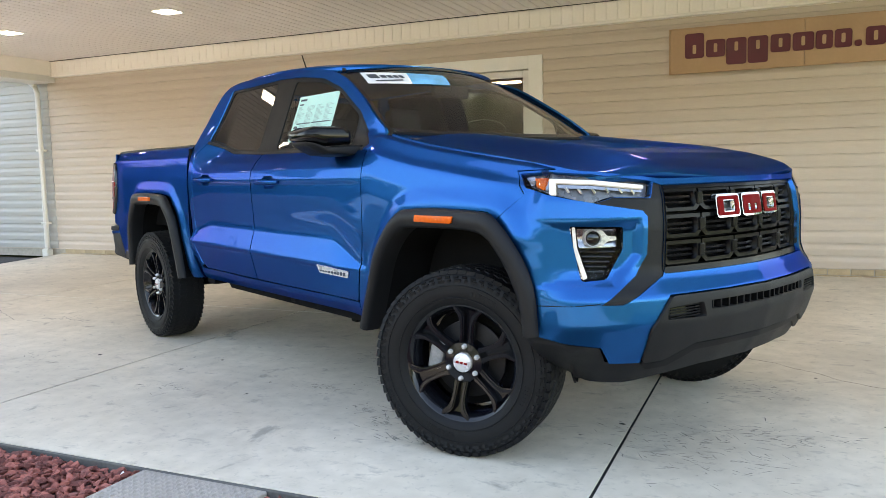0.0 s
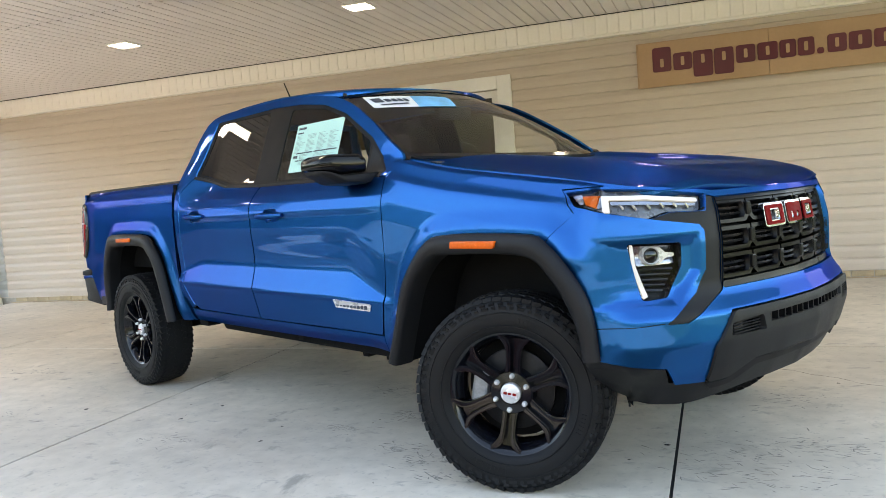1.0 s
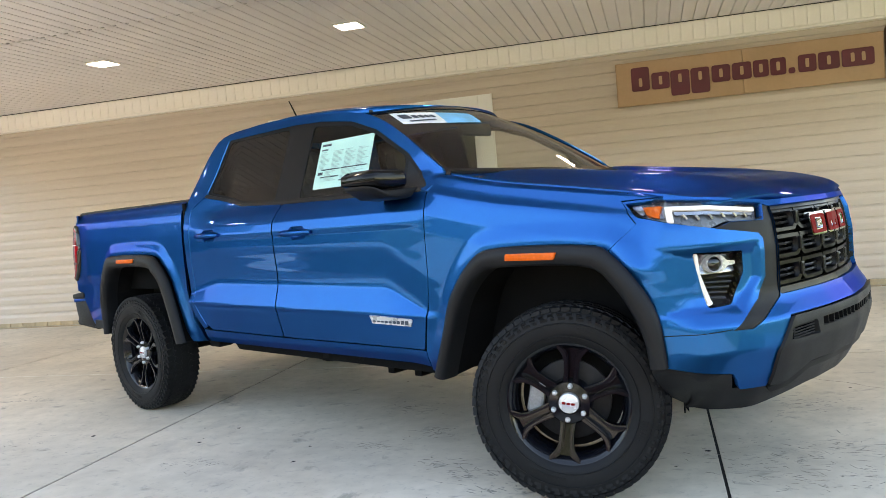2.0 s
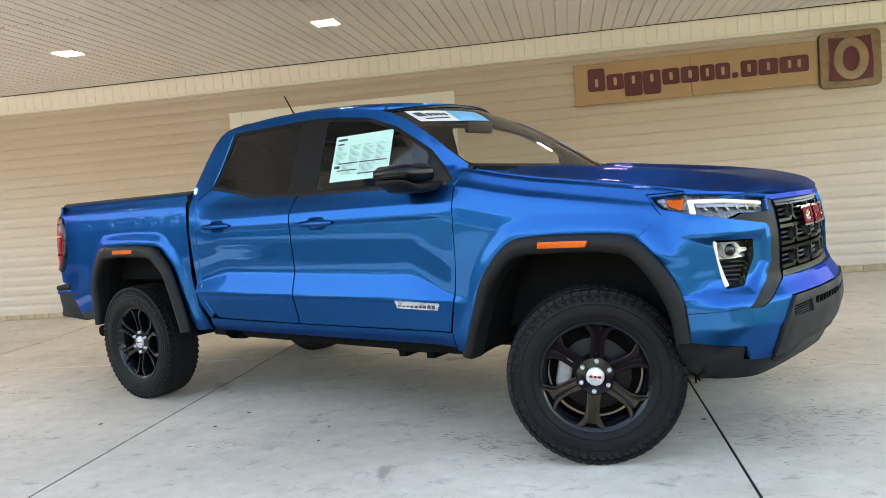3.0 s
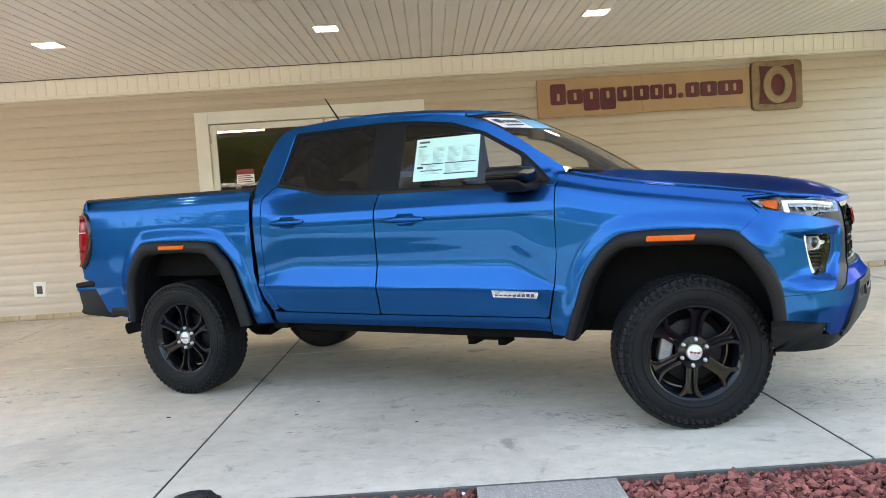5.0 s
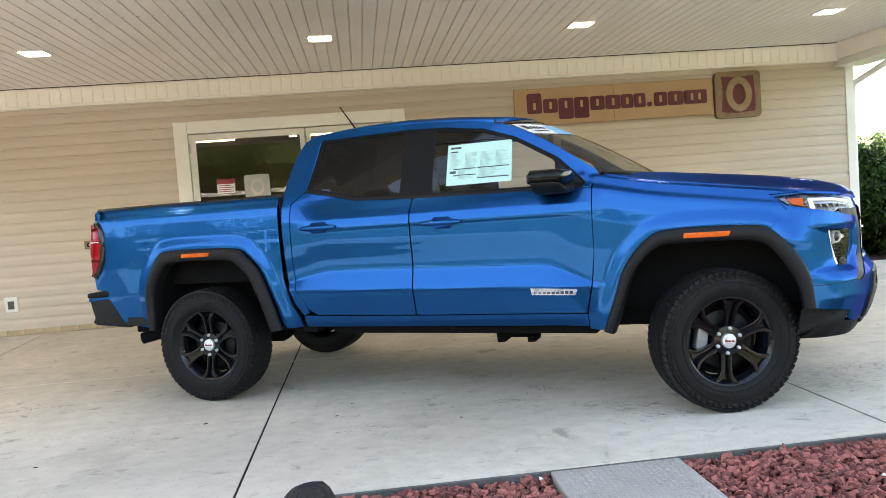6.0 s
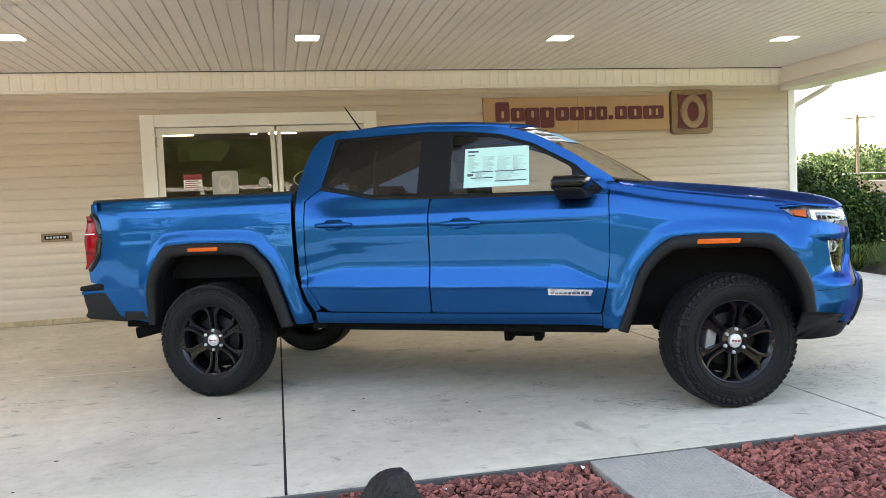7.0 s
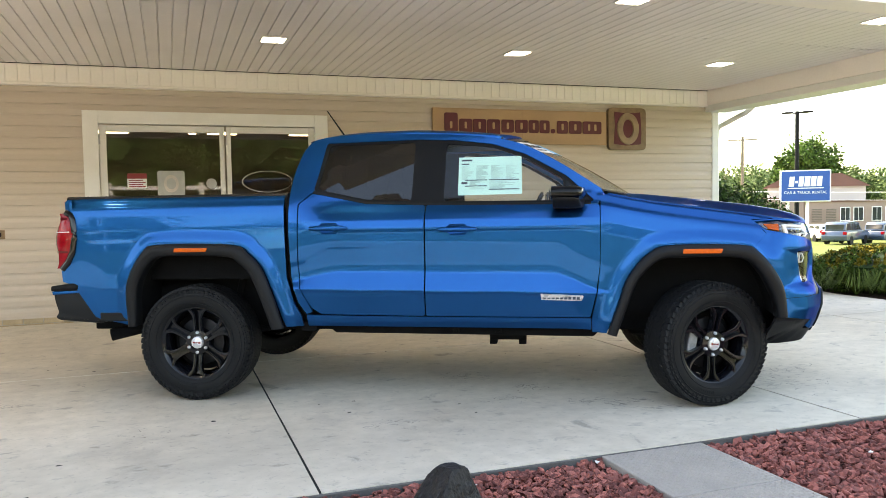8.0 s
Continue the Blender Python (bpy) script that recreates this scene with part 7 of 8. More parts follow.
def tree(name, x, y, z, h, w, seed, mat, leaf, count, label):
    t = thing(name, label, "tree", m=pose(x, y, z, 0, 0, seed * 37 % 360))
    part("trunk", limbs(h, w, seed, h * 0.022), BARK, t)
    rnd = random.Random(seed)
    lobes = [((0, 0, h * 0.70), (w * 0.62, w * 0.62, h * 0.27))]
    for k in range(8):
        a = k * 0.8 + rnd.uniform(-0.3, 0.3)
        q = rnd.uniform(0.45, 0.72)
        lobes.append(((w * q * math.cos(a), w * q * math.sin(a), h * rnd.uniform(0.42, 0.76)), (w * rnd.uniform(0.3, 0.45), w * rnd.uniform(0.3, 0.45), h * rnd.uniform(0.12, 0.2))))
    link_mesh("crown", foliage(lobes, count, leaf, seed), mat, t)
    return t


hedge = thing("hedge_shrub", "large clipped dark green shrub beside the building corner", "shrub", m=pose(5.0, 10.7, -0.1))
bm = bmesh.new()
for k in range(9):
    a = k * 0.7
    tube(bm, [(0.2 * math.cos(a), 0.2 * math.sin(a), -0.05), (0.55 * math.cos(a), 0.5 * math.sin(a), 0.6), (0.9 * math.cos(a), 0.75 * math.sin(a), 1.2)], [0.03, 0.02, 0.008], 5)
part("stems", bm, BARK, hedge)
HEDGE_LOBES = [((0.1, 0, 0.80), (1.32, 1.2, 0.82)), ((-0.7, 0.0, 0.80), (0.9, 1.0, 0.82)), ((0.66, -0.15, 0.70), (0.72, 0.8, 0.66))]
part("inner_mass", shrub_core(HEDGE_LOBES, 2), LEAF, hedge)
link_mesh("crown", foliage(HEDGE_LOBES, 46000, 0.036, 3, clump=0.12, shell=0.8), LEAF, hedge)
LOW_LOBES = [((0, 0, 0.30), (0.92, 0.85, 0.31)), ((0.5, 0.2, 0.31), (0.62, 0.6, 0.28))]
low = thing("golden_shrub", "low rounded green shrub with many golden tips in mulch", "shrub", m=pose(5.35, 7.35, -0.06))
bm = bmesh.new()
for k in range(8):
    a = k * 0.8
    tube(bm, [(0.1 * math.cos(a), 0.1 * math.sin(a), -0.03), (0.35 * math.cos(a), 0.35 * math.sin(a), 0.35), (0.6 * math.cos(a), 0.55 * math.sin(a), 0.6)], [0.015, 0.01, 0.005], 5)
part("stems", bm, BARK, low)
part("inner_mass", shrub_core(LOW_LOBES, 5), LEAF, low)
link_mesh("crown", foliage(LOW_LOBES, 18000, 0.026, 8, clump=0.13, shell=0.8), LEAF_LIGHT, low)
link_mesh("tips", foliage([((0.15, 0.05, 0.40), (0.90, 0.80, 0.25))], 13000, 0.024, 9, clump=0.08, shell=0.96), LEAF_GOLD, low)


def strap_plant(x, y, z, r, n, seed, name, label):
    """Arching strap leaves from one crown."""
    rs = random.Random(seed)
    verts, faces = [], []
    for k in range(n):
        a, ln, lift = rs.uniform(0, math.tau), r * rs.uniform(0.6, 1.15), rs.uniform(0.8, 1.9)
        w = 0.011
        b = len(verts)
        for t in (0, 0.35, 0.7, 1.0):
            d = ln * t
            zz = r * lift * (t * 1.5 - 1.25 * t * t)
            ww = w * (1 - t * 0.85)
            cx, cy = d * math.cos(a), d * math.sin(a)
            verts += [(cx - ww * math.sin(a), cy + ww * math.cos(a), zz), (cx + ww * math.sin(a), cy - ww * math.cos(a), zz)]
        faces += [(b + 2 * i, b + 2 * i + 1, b + 2 * i + 3, b + 2 * i + 2) for i in range(3)]
    t = thing(name, label, "plant", group="strap-leaved plants", m=pose(x, y, z))
    me = bpy.data.meshes.new("leaves")
    me.from_pydata(verts, [], faces)
    link_mesh("leaves", me, BLADE, t)


for i, (x, y, r) in enumerate(((4.62, 7.1, 0.5), (4.85, 6.75, 0.48), (4.60, 7.65, 0.45), (5.15, 6.5, 0.45), (4.75, 8.9, 0.5), (4.8, 9.3, 0.45), (5.5, 9.4, 0.45), (6.2, 9.7, 0.45))):
    strap_plant(x, y, -0.04, r, 420, i, "strap_plant", "clump of arching green strap leaves in mulch")

bm = bmesh.new()
vs = []
outline = [(4.25, 5.2), (4.7, 5.0), (6.0, 5.6), (6.8, 7.0), (7.0, 9.0), (7.2, 11.5), (6.4, 13.0), (3.62, 13.0), (3.62, 8.8), (3.9, 8.5)]
prism(bm, rounded(outline, 0.3, 4), -0.2, -0.03, plane="xy")
tagged(part("mulch_bed", bm, MULCH, None), "brown shredded mulch of the shrub bed", "mulch", kind="structure")
# short grass along the lawn's near edge
rs = np.random.RandomState(2)
n = 9000
gx, gy = rs.uniform(6.6, 20, n), rs.uniform(4, 26, n)
gz = -0.10 - 2.3 * (1 - np.exp(-((np.maximum(0, gx - 6.5)) / 26) ** 1.5)) - 0.01
gh, ga, lw = rs.uniform(0.04, 0.09, n), rs.uniform(0, 6.28, n), 0.012
p = np.stack([gx, gy, gz], 1)
side = np.stack([np.cos(ga), np.sin(ga), ga * 0], 1) * lw
tip = p + np.stack([rs.normal(size=n) * 0.02, rs.normal(size=n) * 0.02, gh], 1)
v = np.stack([p - side, p + side, tip], 1).reshape(-1, 3)
me = bpy.data.meshes.new("grass")
me.from_pydata(v.tolist(), [], np.arange(n * 3).reshape(n, 3).tolist())
tagged(link_mesh("grass", me, BLADE, None), "short green lawn grass beyond the mulch", "grass", kind="stuff")

# ---- beyond the canopy ----
EYE_END = Vector((-4.28, -1.05))


def afar(az, dist):
    a = radians(az)
    return EYE_END.x + dist * math.sin(a), EYE_END.y + dist * math.cos(a)


def ground_z(x):
    return -0.10 - 2.3 * (1 - math.exp(-(max(0.0, x - 6.5) / 26) ** 1.5))


# rental office sign on two posts
sx, sy = afar(44.45, 38)
rs_sign = thing("road_sign", "blue rectangular road sign with white lettering in a white box frame", "sign", m=pose(sx, sy, 0, 0, 0, -38))
box_ob = part("sign_box", boxed(-1.02, 1.02, -0.16, 0.16, 1.26, 2.66, 0.02), SIGN_WHITE, rs_sign, "white box frame")
part("sign_face", boxed(-0.97, 0.97, -0.172, -0.163, 1.31, 2.61), SIGN_BLUE, box_ob, "blue face")
bm = bmesh.new()
x = -0.66
for wd, hh in ((0.21, 0.44), (0.11, 0.10), (0.20, 0.44), (0.22, 0.44), (0.21, 0.44), (0.20, 0.44)):
    zc = 2.16 if hh > 0.2 else 2.14
    sh = 0.10
    prism(bm, [(x - sh * hh / 2, zc - hh / 2), (x + wd - sh * hh / 2, zc - hh / 2), (x + wd + sh * hh / 2, zc + hh / 2), (x + sh * hh / 2, zc + hh / 2)], -0.183, -0.173)
    x += wd + 0.035
box(bm, -0.72, 0.74, -0.182, -0.173, 1.845, 1.885)
part("name_block", bm, SIGN_WHITE, box_ob, "white slanted name blocks")
lettering("sign_words", "CAR & TRUCK RENTAL", 0.168, SIGN_WHITE, box_ob, Matrix.Translation((0.0, -0.178, 1.67)) @ pose(0, 0, 0, 90, 0, 0), "white capital letters")
bm = bmesh.new()
for px in (-0.7, 0.1):
    tube(bm, [(px, 0.0, ground_z(sx)), (px, 0.0, 1.3)], 0.07, 10)
part("post", bm, SIGN_WHITE, rs_sign)

lx, ly = afar(43.95, 46)
pole = thing("street_lamp", "tall dark lamp post with two flat lamp heads", "street lamp", m=pose(lx, ly, 0, 0, 0, -44))
bm = bmesh.new()
tube(bm, [(0, 0, ground_z(lx)), (0, 0, 6.1)], [0.13, 0.10], 10)
part("pole", bm, SATIN_BLACK, pole)
for s in (-1, 1):
    bm = bmesh.new()
    tube(bm, [(0, 0, 6.0), (s * 0.25, 0, 6.03)], 0.04, 6)
    box(bm, min(s * 0.2, s * 0.78), max(s * 0.2, s * 0.78), -0.16, 0.16, 6.0, 6.08, 0.02)
    part("lamp_head", bm, SATIN_BLACK, pole)

ux, uy = afar(40.55, 78)
up = thing("utility_pole", "weathered wooden utility pole with transformers and cross arm", "utility pole", m=pose(ux, uy, 0, 0, 0, -40))
bm = bmesh.new()
tube(bm, [(0, 0, ground_z(ux)), (0, 0, 7.4)], [0.17, 0.12], 10)
part("pole", bm, POLE_WOOD, up)
part("cross_arm", boxed(-1.3, 1.3, -0.06, 0.06, 7.05, 7.17), POLE_WOOD, up)
for s in (-1, 1):
    bm = bmesh.new()
    tube(bm, [(s * 0.5, 0, 4.84), (s * 0.5, 0, 4.92), (s * 0.5, 0, 5.88), (s * 0.5, 0, 5.94)], [0.22, 0.3, 0.3, 0.22], 14)
    part("transformer", bm, SIGN_WHITE, up, "pale grey transformer can", smooth=40)
for i, (z, w) in enumerate(((7.1, 0.012), (2.3, 0.03), (1.6, 0.02))):
    bm = bmesh.new()
    for a0, a1 in ((-60, 0), (0, 60)):
        pts = []
        for t in np.linspace(0, 1, 9):
            xx = a0 + (a1 - a0) * t
            pts.append((xx, 0.1 * i, z - 1.0 * 4 * t * (1 - t) * 0.5))
        tube(bm, pts, w, 5)
    part("cable", bm, SATIN_BLACK if i == 0 else SIGN_WHITE, up)

bx, by = afar(47.2, 82)
bld = thing("office_building", "low pinkish stucco building with dark windows and a reddish roof", "building", m=pose(bx, by, ground_z(60) + 0.0, 0, 0, -42))
part("wall", boxed(-3.9, 20, 0, 12, -0.5, 3.5), FAR_PINK, bld)
part("wall", boxed(-9.5, -3.95, 0.3, 12, -0.5, 3.85), FAR_PINK, bld)
part("parapet", boxed(-4.0, 20.2, -0.15, 0.25, 3.5, 3.62), FAR_ROOF, bld)
part("parapet", boxed(-9.7, -4.05, 0.15, 0.5, 3.85, 3.97), FAR_ROOF, bld)
bm = bmesh.new()
prism(bm, [(-7.6, 5.0), (1.9, 5.0), (-0.6, 6.25), (-5.2, 6.25)], 2.6, 11, plane="xz")
part("roof", bm, FAR_ROOF, bld, "reddish hipped roof")
part("upper_wall", boxed(-7.2, 1.5, 3.0, 10.5, 3.4, 5.0), FAR_PALE, bld, "pale upper wall")
part("wing", boxed(-14.5, -9.6, 1.5, 10, -0.5, 3.7), FAR_PALE, bld)
for wx in (-0.5, 0.6, 2.1, 3.2, 5.6, 6.7, 9.6, 10.7, 14.0, 15.1):
    win = part("window", boxed(wx - 0.42, wx + 0.42, -0.06, 0.02, 1.70, 3.0), SIGN_WHITE, bld)
    for q in range(2):
        part("pane", boxed(wx - 0.36 + q * 0.38, wx - 0.02 + q * 0.38, -0.09, -0.062, 1.76, 2.94), FAR_GLASS, win)
for wx in (-2.9, -1.7):
    vent = part("vent", boxed(wx - 0.45, wx + 0.45, -0.05, 0.02, 1.6, 2.9), FAR_PINK, bld, "slatted wall vent")
    for q in range(8):
        part("slat", boxed(wx - 0.42, wx + 0.42, -0.10, -0.051, 1.66 + q * 0.155, 1.75 + q * 0.155), ROOF_SHINGLE, vent)


def far_car(name, x, y, yaw, paint, label, tall):
    """A parked car seen from afar: body with glasshouse, wheels, lamps."""
    c = thing(name, label, "car", group="parked cars", m=pose(x, y, ground_z(x), 0, 0, yaw))
    h = 1.75 if tall else 1.48
    bm = bmesh.new()
    prism(bm, rounded([(-2.35, 0.35), (2.3, 0.35), (2.35, 0.75), (2.2, 0.95), (1.2, 1.05), (-2.3, 1.08), (-2.42, 0.7)], 0.12, 3), -0.9, 0.9, 0.06)
    body = part("body", bm, paint, c, smooth=40)
    bm = bmesh.new()
    prism(bm, rounded([(-2.25, 1.06), (1.25, 1.04), (0.35, h - 0.06), (-0.2, h), (-1.75, h - 0.02), (-2.1, h - 0.15)], 0.1, 3), -0.74, 0.74, 0.05)
    part("roof", bm, paint, c, smooth=40)
    for s in (-1, 1):
        for x0, x1 in ((-2.0, -1.15), (-1.05, -0.15), (-0.05, 0.75)):
            bm = bmesh.new()
            prism(bm, rounded([(x0, 1.12), (x1, 1.12), (x1 - 0.12 - (0.22 if x1 > 0.5 else 0), h - 0.14), (x0 + 0.05, h - 0.14)], 0.05, 2), s * 0.735, s * 0.755)
            part("side_window", bm, FAR_GLASS, c)
        for wx in (-1.45, 1.45):
            bm = bmesh.new()
            tube(bm, [(wx, s * 0.72, 0.34), (wx, s * 0.92, 0.34)], 0.34, 18)
            part("wheel", bm, RUBBER, c)
        part("tail_light", boxed(-2.43, -2.3, min(s * 0.62, s * 0.88), max(s * 0.62, s * 0.88), 0.8, 1.02, 0.03), RED_LENS, c)
    part("rear_glass", boxed(-2.22, -2.12, -0.62, 0.62, 1.12, h - 0.2, 0.02), FAR_GLASS, c)
    return c


for az, dist, yaw, paint, nm, lab, tall in ((46.9, 66, 24, CAR_SLATE, "suv", "dark slate blue sport utility vehicle parked on the far lot", True), (45.2, 72, 70, CAR_WHITE, "sedan", "white sedan parked on the far lot", False), (49.4, 70, 12, CAR_SLATE, "suv", "dark slate blue sport utility vehicle parked on the far lot", True), (43.3, 76, 10, CAR_WHITE, "sedan", "white sedan parked on the far lot", False)):
    cx, cy = afar(az, dist)
    far_car(nm, cx, cy, yaw, paint, lab, tall)
bm = bmesh.new()
fx, fy = afar(46, 72)
box(bm, -30, 30, -9, 9, -0.2, 0.03, m=pose(fx, fy, ground_z(60), 0, 0, -42))
tagged(part("far_lot", bm, OLD_ASPHALT, None), "pale asphalt of the far parking lot", "parking lot", kind="structure")

i = 0
for az, dist, h, w, mat in ((44.6, 95, 11.0, 4.2, LEAF_LIGHT), (40.2, 120, 9.5, 5.5, LEAF_HAZED), (42.2, 110, 8.0, 5.0, LEAF_HAZED), (46.2, 125, 8.6, 5.0, LEAF_HAZED), (47.6, 140, 9.0, 6.5, LEAF_HAZED), (49.4, 130, 8.6, 6.0, LEAF_HAZED), (51.5, 120, 10, 6, LEAF_HAZED), (38.5, 130, 8.5, 6.0, LEAF_HAZED), (36, 120, 8.5, 6, LEAF_HAZED), (54, 110, 11, 6, LEAF_HAZED), (43.3, 150, 9.5, 7, LEAF_HAZED), (57, 100, 11, 6, LEAF_HAZED), (61, 100, 12, 6, LEAF_HAZED)):
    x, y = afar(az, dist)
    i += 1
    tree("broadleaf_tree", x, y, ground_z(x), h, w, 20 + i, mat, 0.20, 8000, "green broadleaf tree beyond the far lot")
# far trees and woods carry their haze in the leaf colour
# distant wooded rise
lobes = []
rnd = random.Random(8)
for k in range(46):
    x, y = afar(28 + k * 1.25, rnd.uniform(210, 260))
    lobes.append(((x, y, 1.0 + rnd.uniform(-1, 1.2)), (rnd.uniform(9, 13), rnd.uniform(9, 13), rnd.uniform(4.5, 7.5))))
woods = tagged(link_mesh("woods", foliage(lobes, 22000, 0.85, 5, clump=0.25, shell=0.85), LEAF_HAZED, None), "distant belt of green woods, leaf colour paled for haze", "woods", kind="stuff")

# street side, met again in the glass and the paint: fence, lawn trees
fence = thing("rail_fence", "white three-rail fence along the street lawn", "fence", m=pose(0, 6.4, 0.93, 0, 0, -2))
for k in range(17):
    x = -34 + k * 2.6
    part("post", boxed(x - 0.065, x + 0.065, -13.6, -13.47, -0.12, 1.25, 0.01), FENCE_WHITE, fence)
for z in (0.35, 0.72, 1.09):
    part("rail", boxed(-34, 7.6, -13.56, -13.51, z - 0.06, z + 0.06, 0.008), FENCE_WHITE, fence)
for k, (x, y, h, w) in enumerate(((-32, -30, 9, 4.2), (-24.5, -34, 10, 4.6), (-17, -30, 8, 4.0), (-10.5, -34, 10, 5.0), (-3.5, -31, 8, 4.2), (4, -35, 10, 4.8), (11.5, -32, 8.5, 4.4), (20, -34, 10, 5.0), (28, -30, 8.5, 4.4), (36, -20, 8.5, 4.4), (-40, -20, 9, 4.6))):
    tree("lawn_tree", x, y, -0.1, h * 0.72, w * 0.8, 60 + k, LEAF if k % 2 else LEAF_LIGHT, 0.16, 3600, "green broadleaf tree behind the white fence")

lobes = []
rnd = random.Random(31)
for k in range(64):
    x = -62 + k * 1.95
    y = -33 + rnd.uniform(-4, 3) + max(0.0, -34 - x) * 1.1
    lobes.append(((x, y, rnd.uniform(2.0, 6.2)), (rnd.uniform(3.0, 4.8), rnd.uniform(3, 4.5), rnd.uniform(2.4, 3.8))))
for k in range(30):
    lobes.append(((-36 + rnd.uniform(-4, 3), -14 + k * 1.5, rnd.uniform(0.8, 2.6)), (rnd.uniform(3.0, 4.5), rnd.uniform(3, 4.5), rnd.uniform(2.0, 3.0))))
woods_edge = tagged(link_mesh("street_woods", foliage(lobes, 320000, 0.125, 15, clump=0.3, shell=0.75), LEAF_WOODS, None), "dense green woods across the street", "woods", kind="stuff")
bm = bmesh.new()
for c, r in lobes:
    for v in bmesh.ops.create_icosphere(bm, subdivisions=3, radius=1.0)["verts"]:
        d = 0.74 + 0.2 * noise.noise(v.co * 2.3 + Vector(c) * 0.3) + 0.12 * noise.noise(v.co * 7.0)
        v.co = Vector((c[0] + v.co.x * r[0] * d, c[1] + v.co.y * r[1] * d, max(c[2] + v.co.z * r[2] * d, -0.1)))
tagged(part("inner_mass", bm, LEAF_WOODS, woods_edge), kind="stuff")
# ---- wall sign and small wall things ----
sign = thing("wall_sign", "long tan wall sign with maroon lettering blocks", "sign", m=pose(0, WALL_Y - 0.02, 0))
part("board", boxed(-1.010, 0.245, -0.035, 0.01, 2.112, 2.550, 0.004), SIGN_TAN, sign)
part("board", boxed(0.248, 1.548, -0.035, 0.01, 2.112, 2.556, 0.004), SIGN_TAN, sign)
bm = bmesh.new()
for a in ((-1.02, 1.555, 2.548, 2.560), (-1.02, 1.555, 2.104, 2.114)):
    box(bm, a[0], a[1], -0.042, 0.0, a[2], a[3], 0.002)
box(bm, -1.022, -1.010, -0.042, 0.0, 2.104, 2.56, 0.002)
part("edge", bm, SIGN_TAN, sign)


# brand lettering stands as plain maroon bars of its sizes
LOW, MID, HIGH, TAIL = 2.252, 2.425, 2.500, 2.165
for x0, x1, z0, z1 in ((-0.865, -0.690, LOW, HIGH), (-0.672, -0.500, LOW, MID), (-0.490, -0.312, TAIL, MID), (-0.300, -0.125, TAIL, MID), (-0.105, 0.065, LOW, MID), (0.082, 0.258, LOW, MID), (0.272, 0.412, LOW, MID), (0.426, 0.566, LOW, MID), (0.585, 0.645, LOW, LOW + 0.06), (0.672, 0.830, LOW, MID), (0.846, 1.030, LOW, MID), (1.048, 1.325, LOW, MID)):
    bm = bmesh.new()
    x0, x1 = (-0.865 + (v + 0.865) * 1.062 for v in (x0, x1))
    prism(bm, rounded([(x0, z0), (x1, z0), (x1, z1), (x0, z1)], 0.03, 4), -0.047, -0.0355, 0.002)
    block = part("sign_block", bm, MAROON, sign)
    count = 2 if x1 - x0 > 0.25 else 1 if x1 - x0 > 0.1 else 0
    for k in range(count):
        c = x0 + (x1 - x0) * (k + 1) / (count + 1)
        bm = bmesh.new()
        prism(bm, rounded([(c - 0.017, LOW + 0.045), (c + 0.017, LOW + 0.045), (c + 0.017, MID - 0.04), (c - 0.017, MID - 0.04)], 0.012, 3), -0.0482, -0.0472)
        part("inlay", bm, SIGN_TAN, block)

logo = thing("emblem_sign", "square rounded bronze and maroon emblem sign beside the long board", "sign", m=pose(1.872, WALL_Y - 0.02, 2.332))
bm = bmesh.new()
prism(bm, rounded([(-0.305, -0.295), (0.305, -0.295), (0.305, 0.295), (-0.305, 0.295)], 0.07, 6), -0.06, 0.01, 0.006)
part("plate", bm, SIGN_BROWN, logo)
bm = bmesh.new()
prism(bm, [(-0.225, -0.215), (-0.03, -0.235), (0.215, -0.215), (0.225, -0.05), (0.205, 0.235), (0.0, 0.215), (-0.215, 0.235), (-0.205, 0.05)], -0.066, -0.061)
part("field", bm, MAROON, logo, "maroon field")
bm = bmesh.new()
seg = 40
rings = []
for k in range(seg + 1):
    a = radians(360 * k / seg)
    c, s = math.cos(a), math.sin(a)
    wv = 0.042
    rings.append([bm.verts.new(((0.13 + wv) * c, -0.085, (0.175 + wv) * s)), bm.verts.new(((0.13 - wv) * c, -0.085, (0.175 - wv) * s)), bm.verts.new(((0.13 - wv * 1.15) * c, -0.066, (0.175 - wv * 1.15) * s)), bm.verts.new(((0.13 + wv * 1.15) * c, -0.066, (0.175 + wv * 1.15) * s))])
for a, b in zip(rings, rings[1:]):
    for k in range(4):
        bm.faces.new((a[k], a[(k + 1) % 4], b[(k + 1) % 4], b[k]))
bmesh.ops.remove_doubles(bm, verts=bm.verts, dist=1e-5)
part("raised_ring", bm, SIGN_RING, logo, "raised tan ring")

# stickers on the door glass
st = thing("door_notice", "small red and white notice stuck on the door glass", "sticker", m=pose(-4.60, WALL_Y + 0.016, 1.66))
part("paper", boxed(-0.105, 0.105, -0.002, 0.0, -0.11, 0.06), PAPER_WHITE, st)
part("header", boxed(-0.105, 0.105, -0.004, -0.0022, 0.0, 0.06), STICKER_RED, st, "red header band")
bm = bmesh.new()
for k in range(4):
    box(bm, -0.09, 0.09 - 0.03 * (k % 2), -0.004, -0.0022, -0.095 + k * 0.024, -0.085 + k * 0.024)
part("bar", bm, STICKER_RED, st)
gl = thing("frosted_emblem", "frosted square emblem decal on the door glass", "decal", m=pose(-4.23, WALL_Y + 0.016, 1.60))
bm = bmesh.new()
prism(bm, rounded([(-0.15, -0.15), (0.15, -0.15), (0.15, 0.15), (-0.15, 0.15)], 0.035, 5), -0.002, 0.0)
part("film", bm, FROST, gl)
bm = bmesh.new()
rings = []
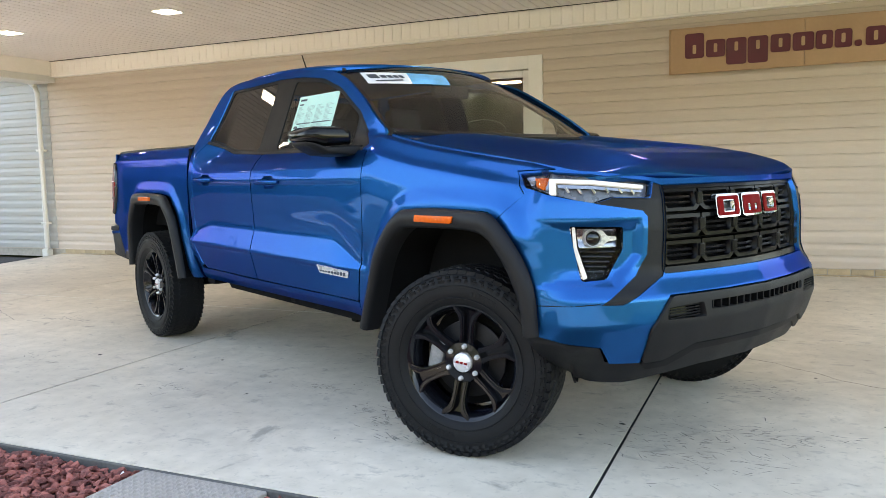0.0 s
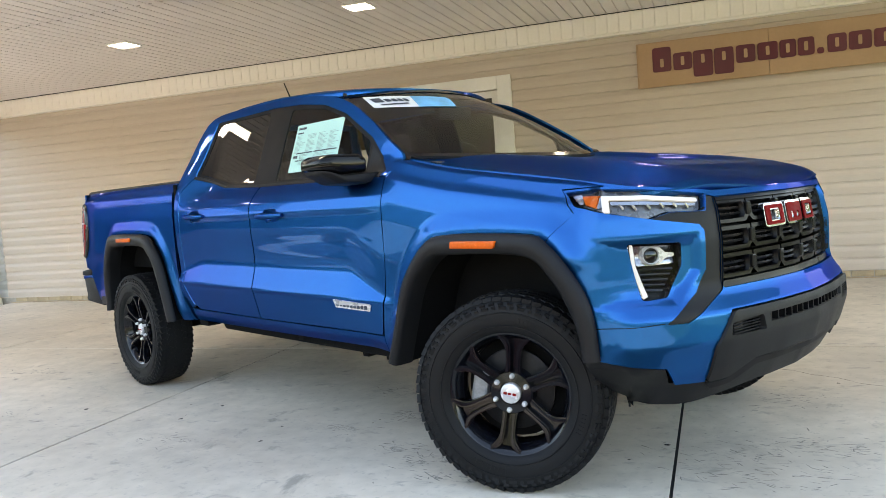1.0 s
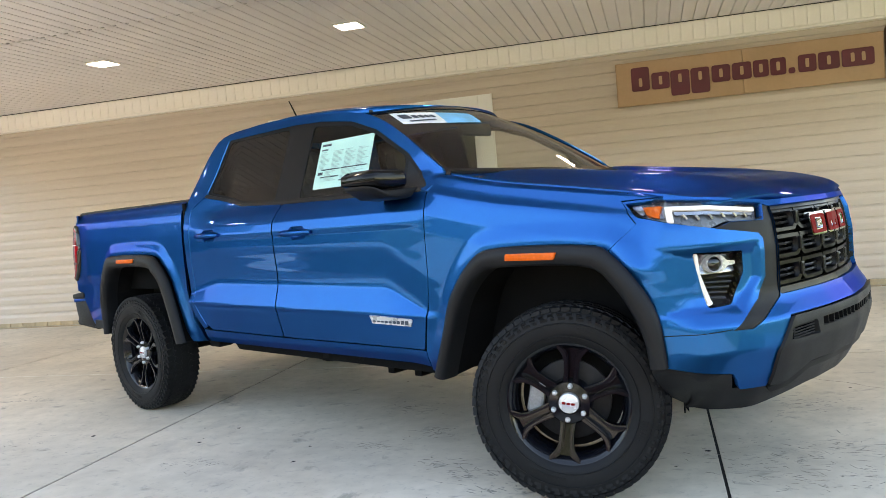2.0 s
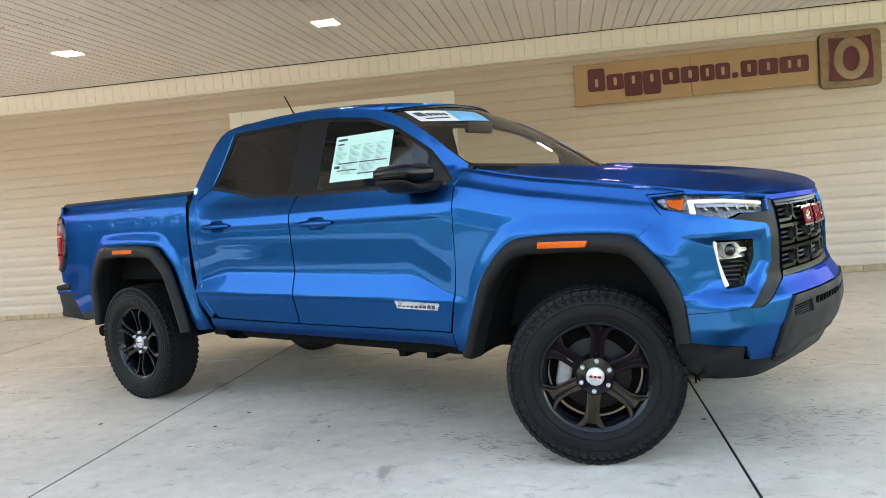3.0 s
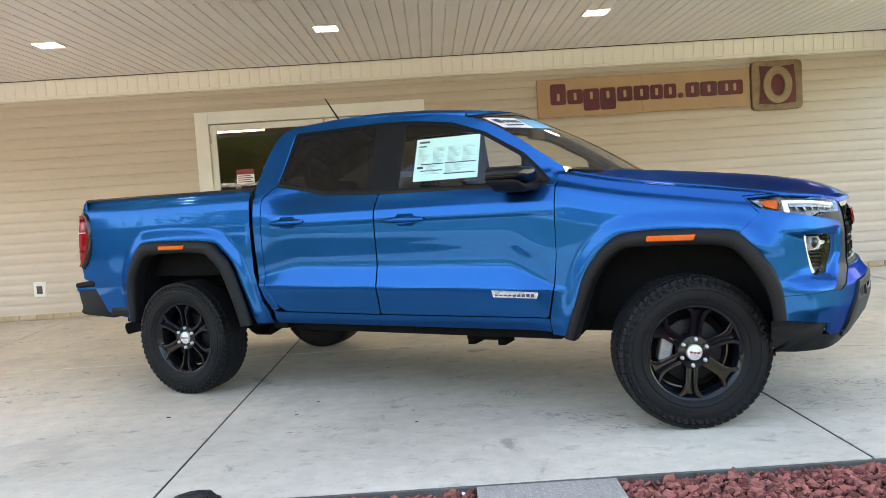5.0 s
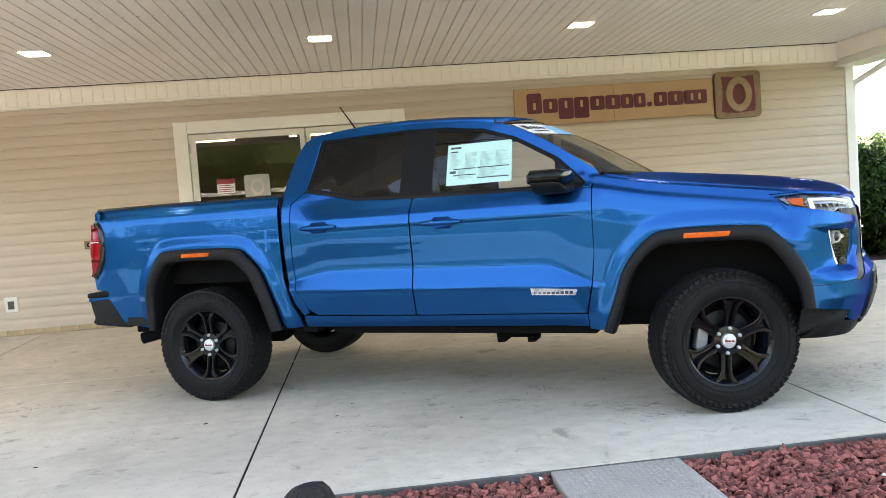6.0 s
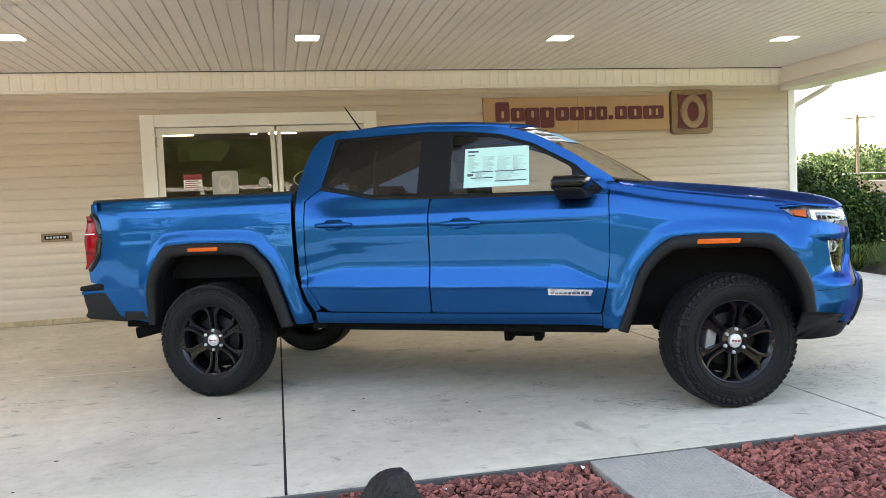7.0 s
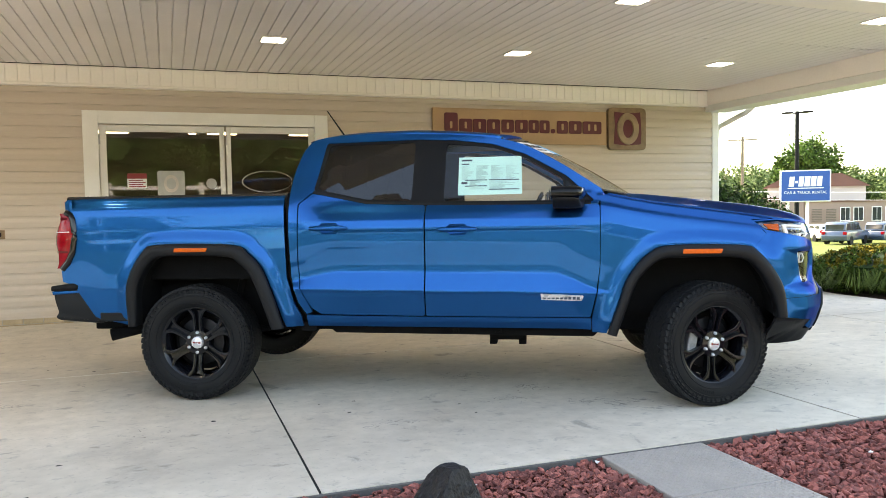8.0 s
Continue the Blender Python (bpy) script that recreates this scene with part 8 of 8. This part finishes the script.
for k in range(31):
    a = radians(360 * k / 30)
    rings.append([bm.verts.new((r_ * math.cos(a), -0.0035, r_ * 1.25 * math.sin(a))) for r_ in (0.052, 0.082)])
for a, b in zip(rings, rings[1:]):
    bm.faces.new((a[0], a[1], b[1], b[0]))
part("ring", bm, ROOM_DARK, gl)
rd_ = thing("round_sticker", "round pale sticker on the door glass", "sticker", m=pose(-3.78, WALL_Y + 0.016, 1.60))
bm = bmesh.new()
tube(bm, [(0, -0.002, 0), (0, 0.0, 0)], 0.06, 24)
part("disc", bm, FROST, rd_)
ov = thing("oval_decal", "dark oval decal with a thin pale rim on the door glass", "decal", m=pose(-3.13, WALL_Y + 0.016, 1.62))
bm = bmesh.new()
rings = []
for k in range(41):
    a = radians(360 * k / 40)
    w = 0.006 + 0.008 * max(0.0, -math.cos(a))
    rings.append([bm.verts.new((r_ * math.cos(a), -0.0025, q_ * math.sin(a))) for r_, q_ in ((0.30, 0.13), (0.30 - w, 0.13 - w))])
for a, b in zip(rings, rings[1:]):
    bm.faces.new((a[0], a[1], b[1], b[0]))
part("rim", bm, FROST, ov)
# ---- siding boards and base bricks ----
lay_siding(-10.05, 3.36, SIDING_BASE, 2.70, SIDING, wall, (DOOR_X0, DOOR_X1, DOOR_TOP))
wall_w = thing("wall_west", "greyer siding beyond the canopy's end", "wall", kind="structure")
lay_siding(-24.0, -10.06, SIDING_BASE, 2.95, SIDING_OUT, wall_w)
bmk = bpy.data.meshes.new("brick")
bm = bmesh.new()
box(bm, 0.0, 0.194, -0.022, 0.0, 0.0, 0.057, 0.004)
bm.to_mesh(bmk)
bm.free()
bmk.materials.append(BRICK)
part("mortar", boxed(-24, 3.45, WALL_Y - 0.012, WALL_Y + 0.002, 0.0, SIDING_BASE), MORTAR, wall)
for row, z in enumerate((0.0, 0.064)):
    x = -10.0 + (0.1 if row else 0.0)
    while x < 3.2:
        if not (DOOR_X0 - 0.2 < x < DOOR_X1):
            link_mesh("brick", bmk, None, wall).location = (x, WALL_Y - 0.006, z)
        x += 0.204
part("starter_strip", boxed(-24, DOOR_X0, WALL_Y - 0.03, WALL_Y - 0.023, SIDING_BASE - 0.006, SIDING_BASE + 0.006), SIDING, wall)
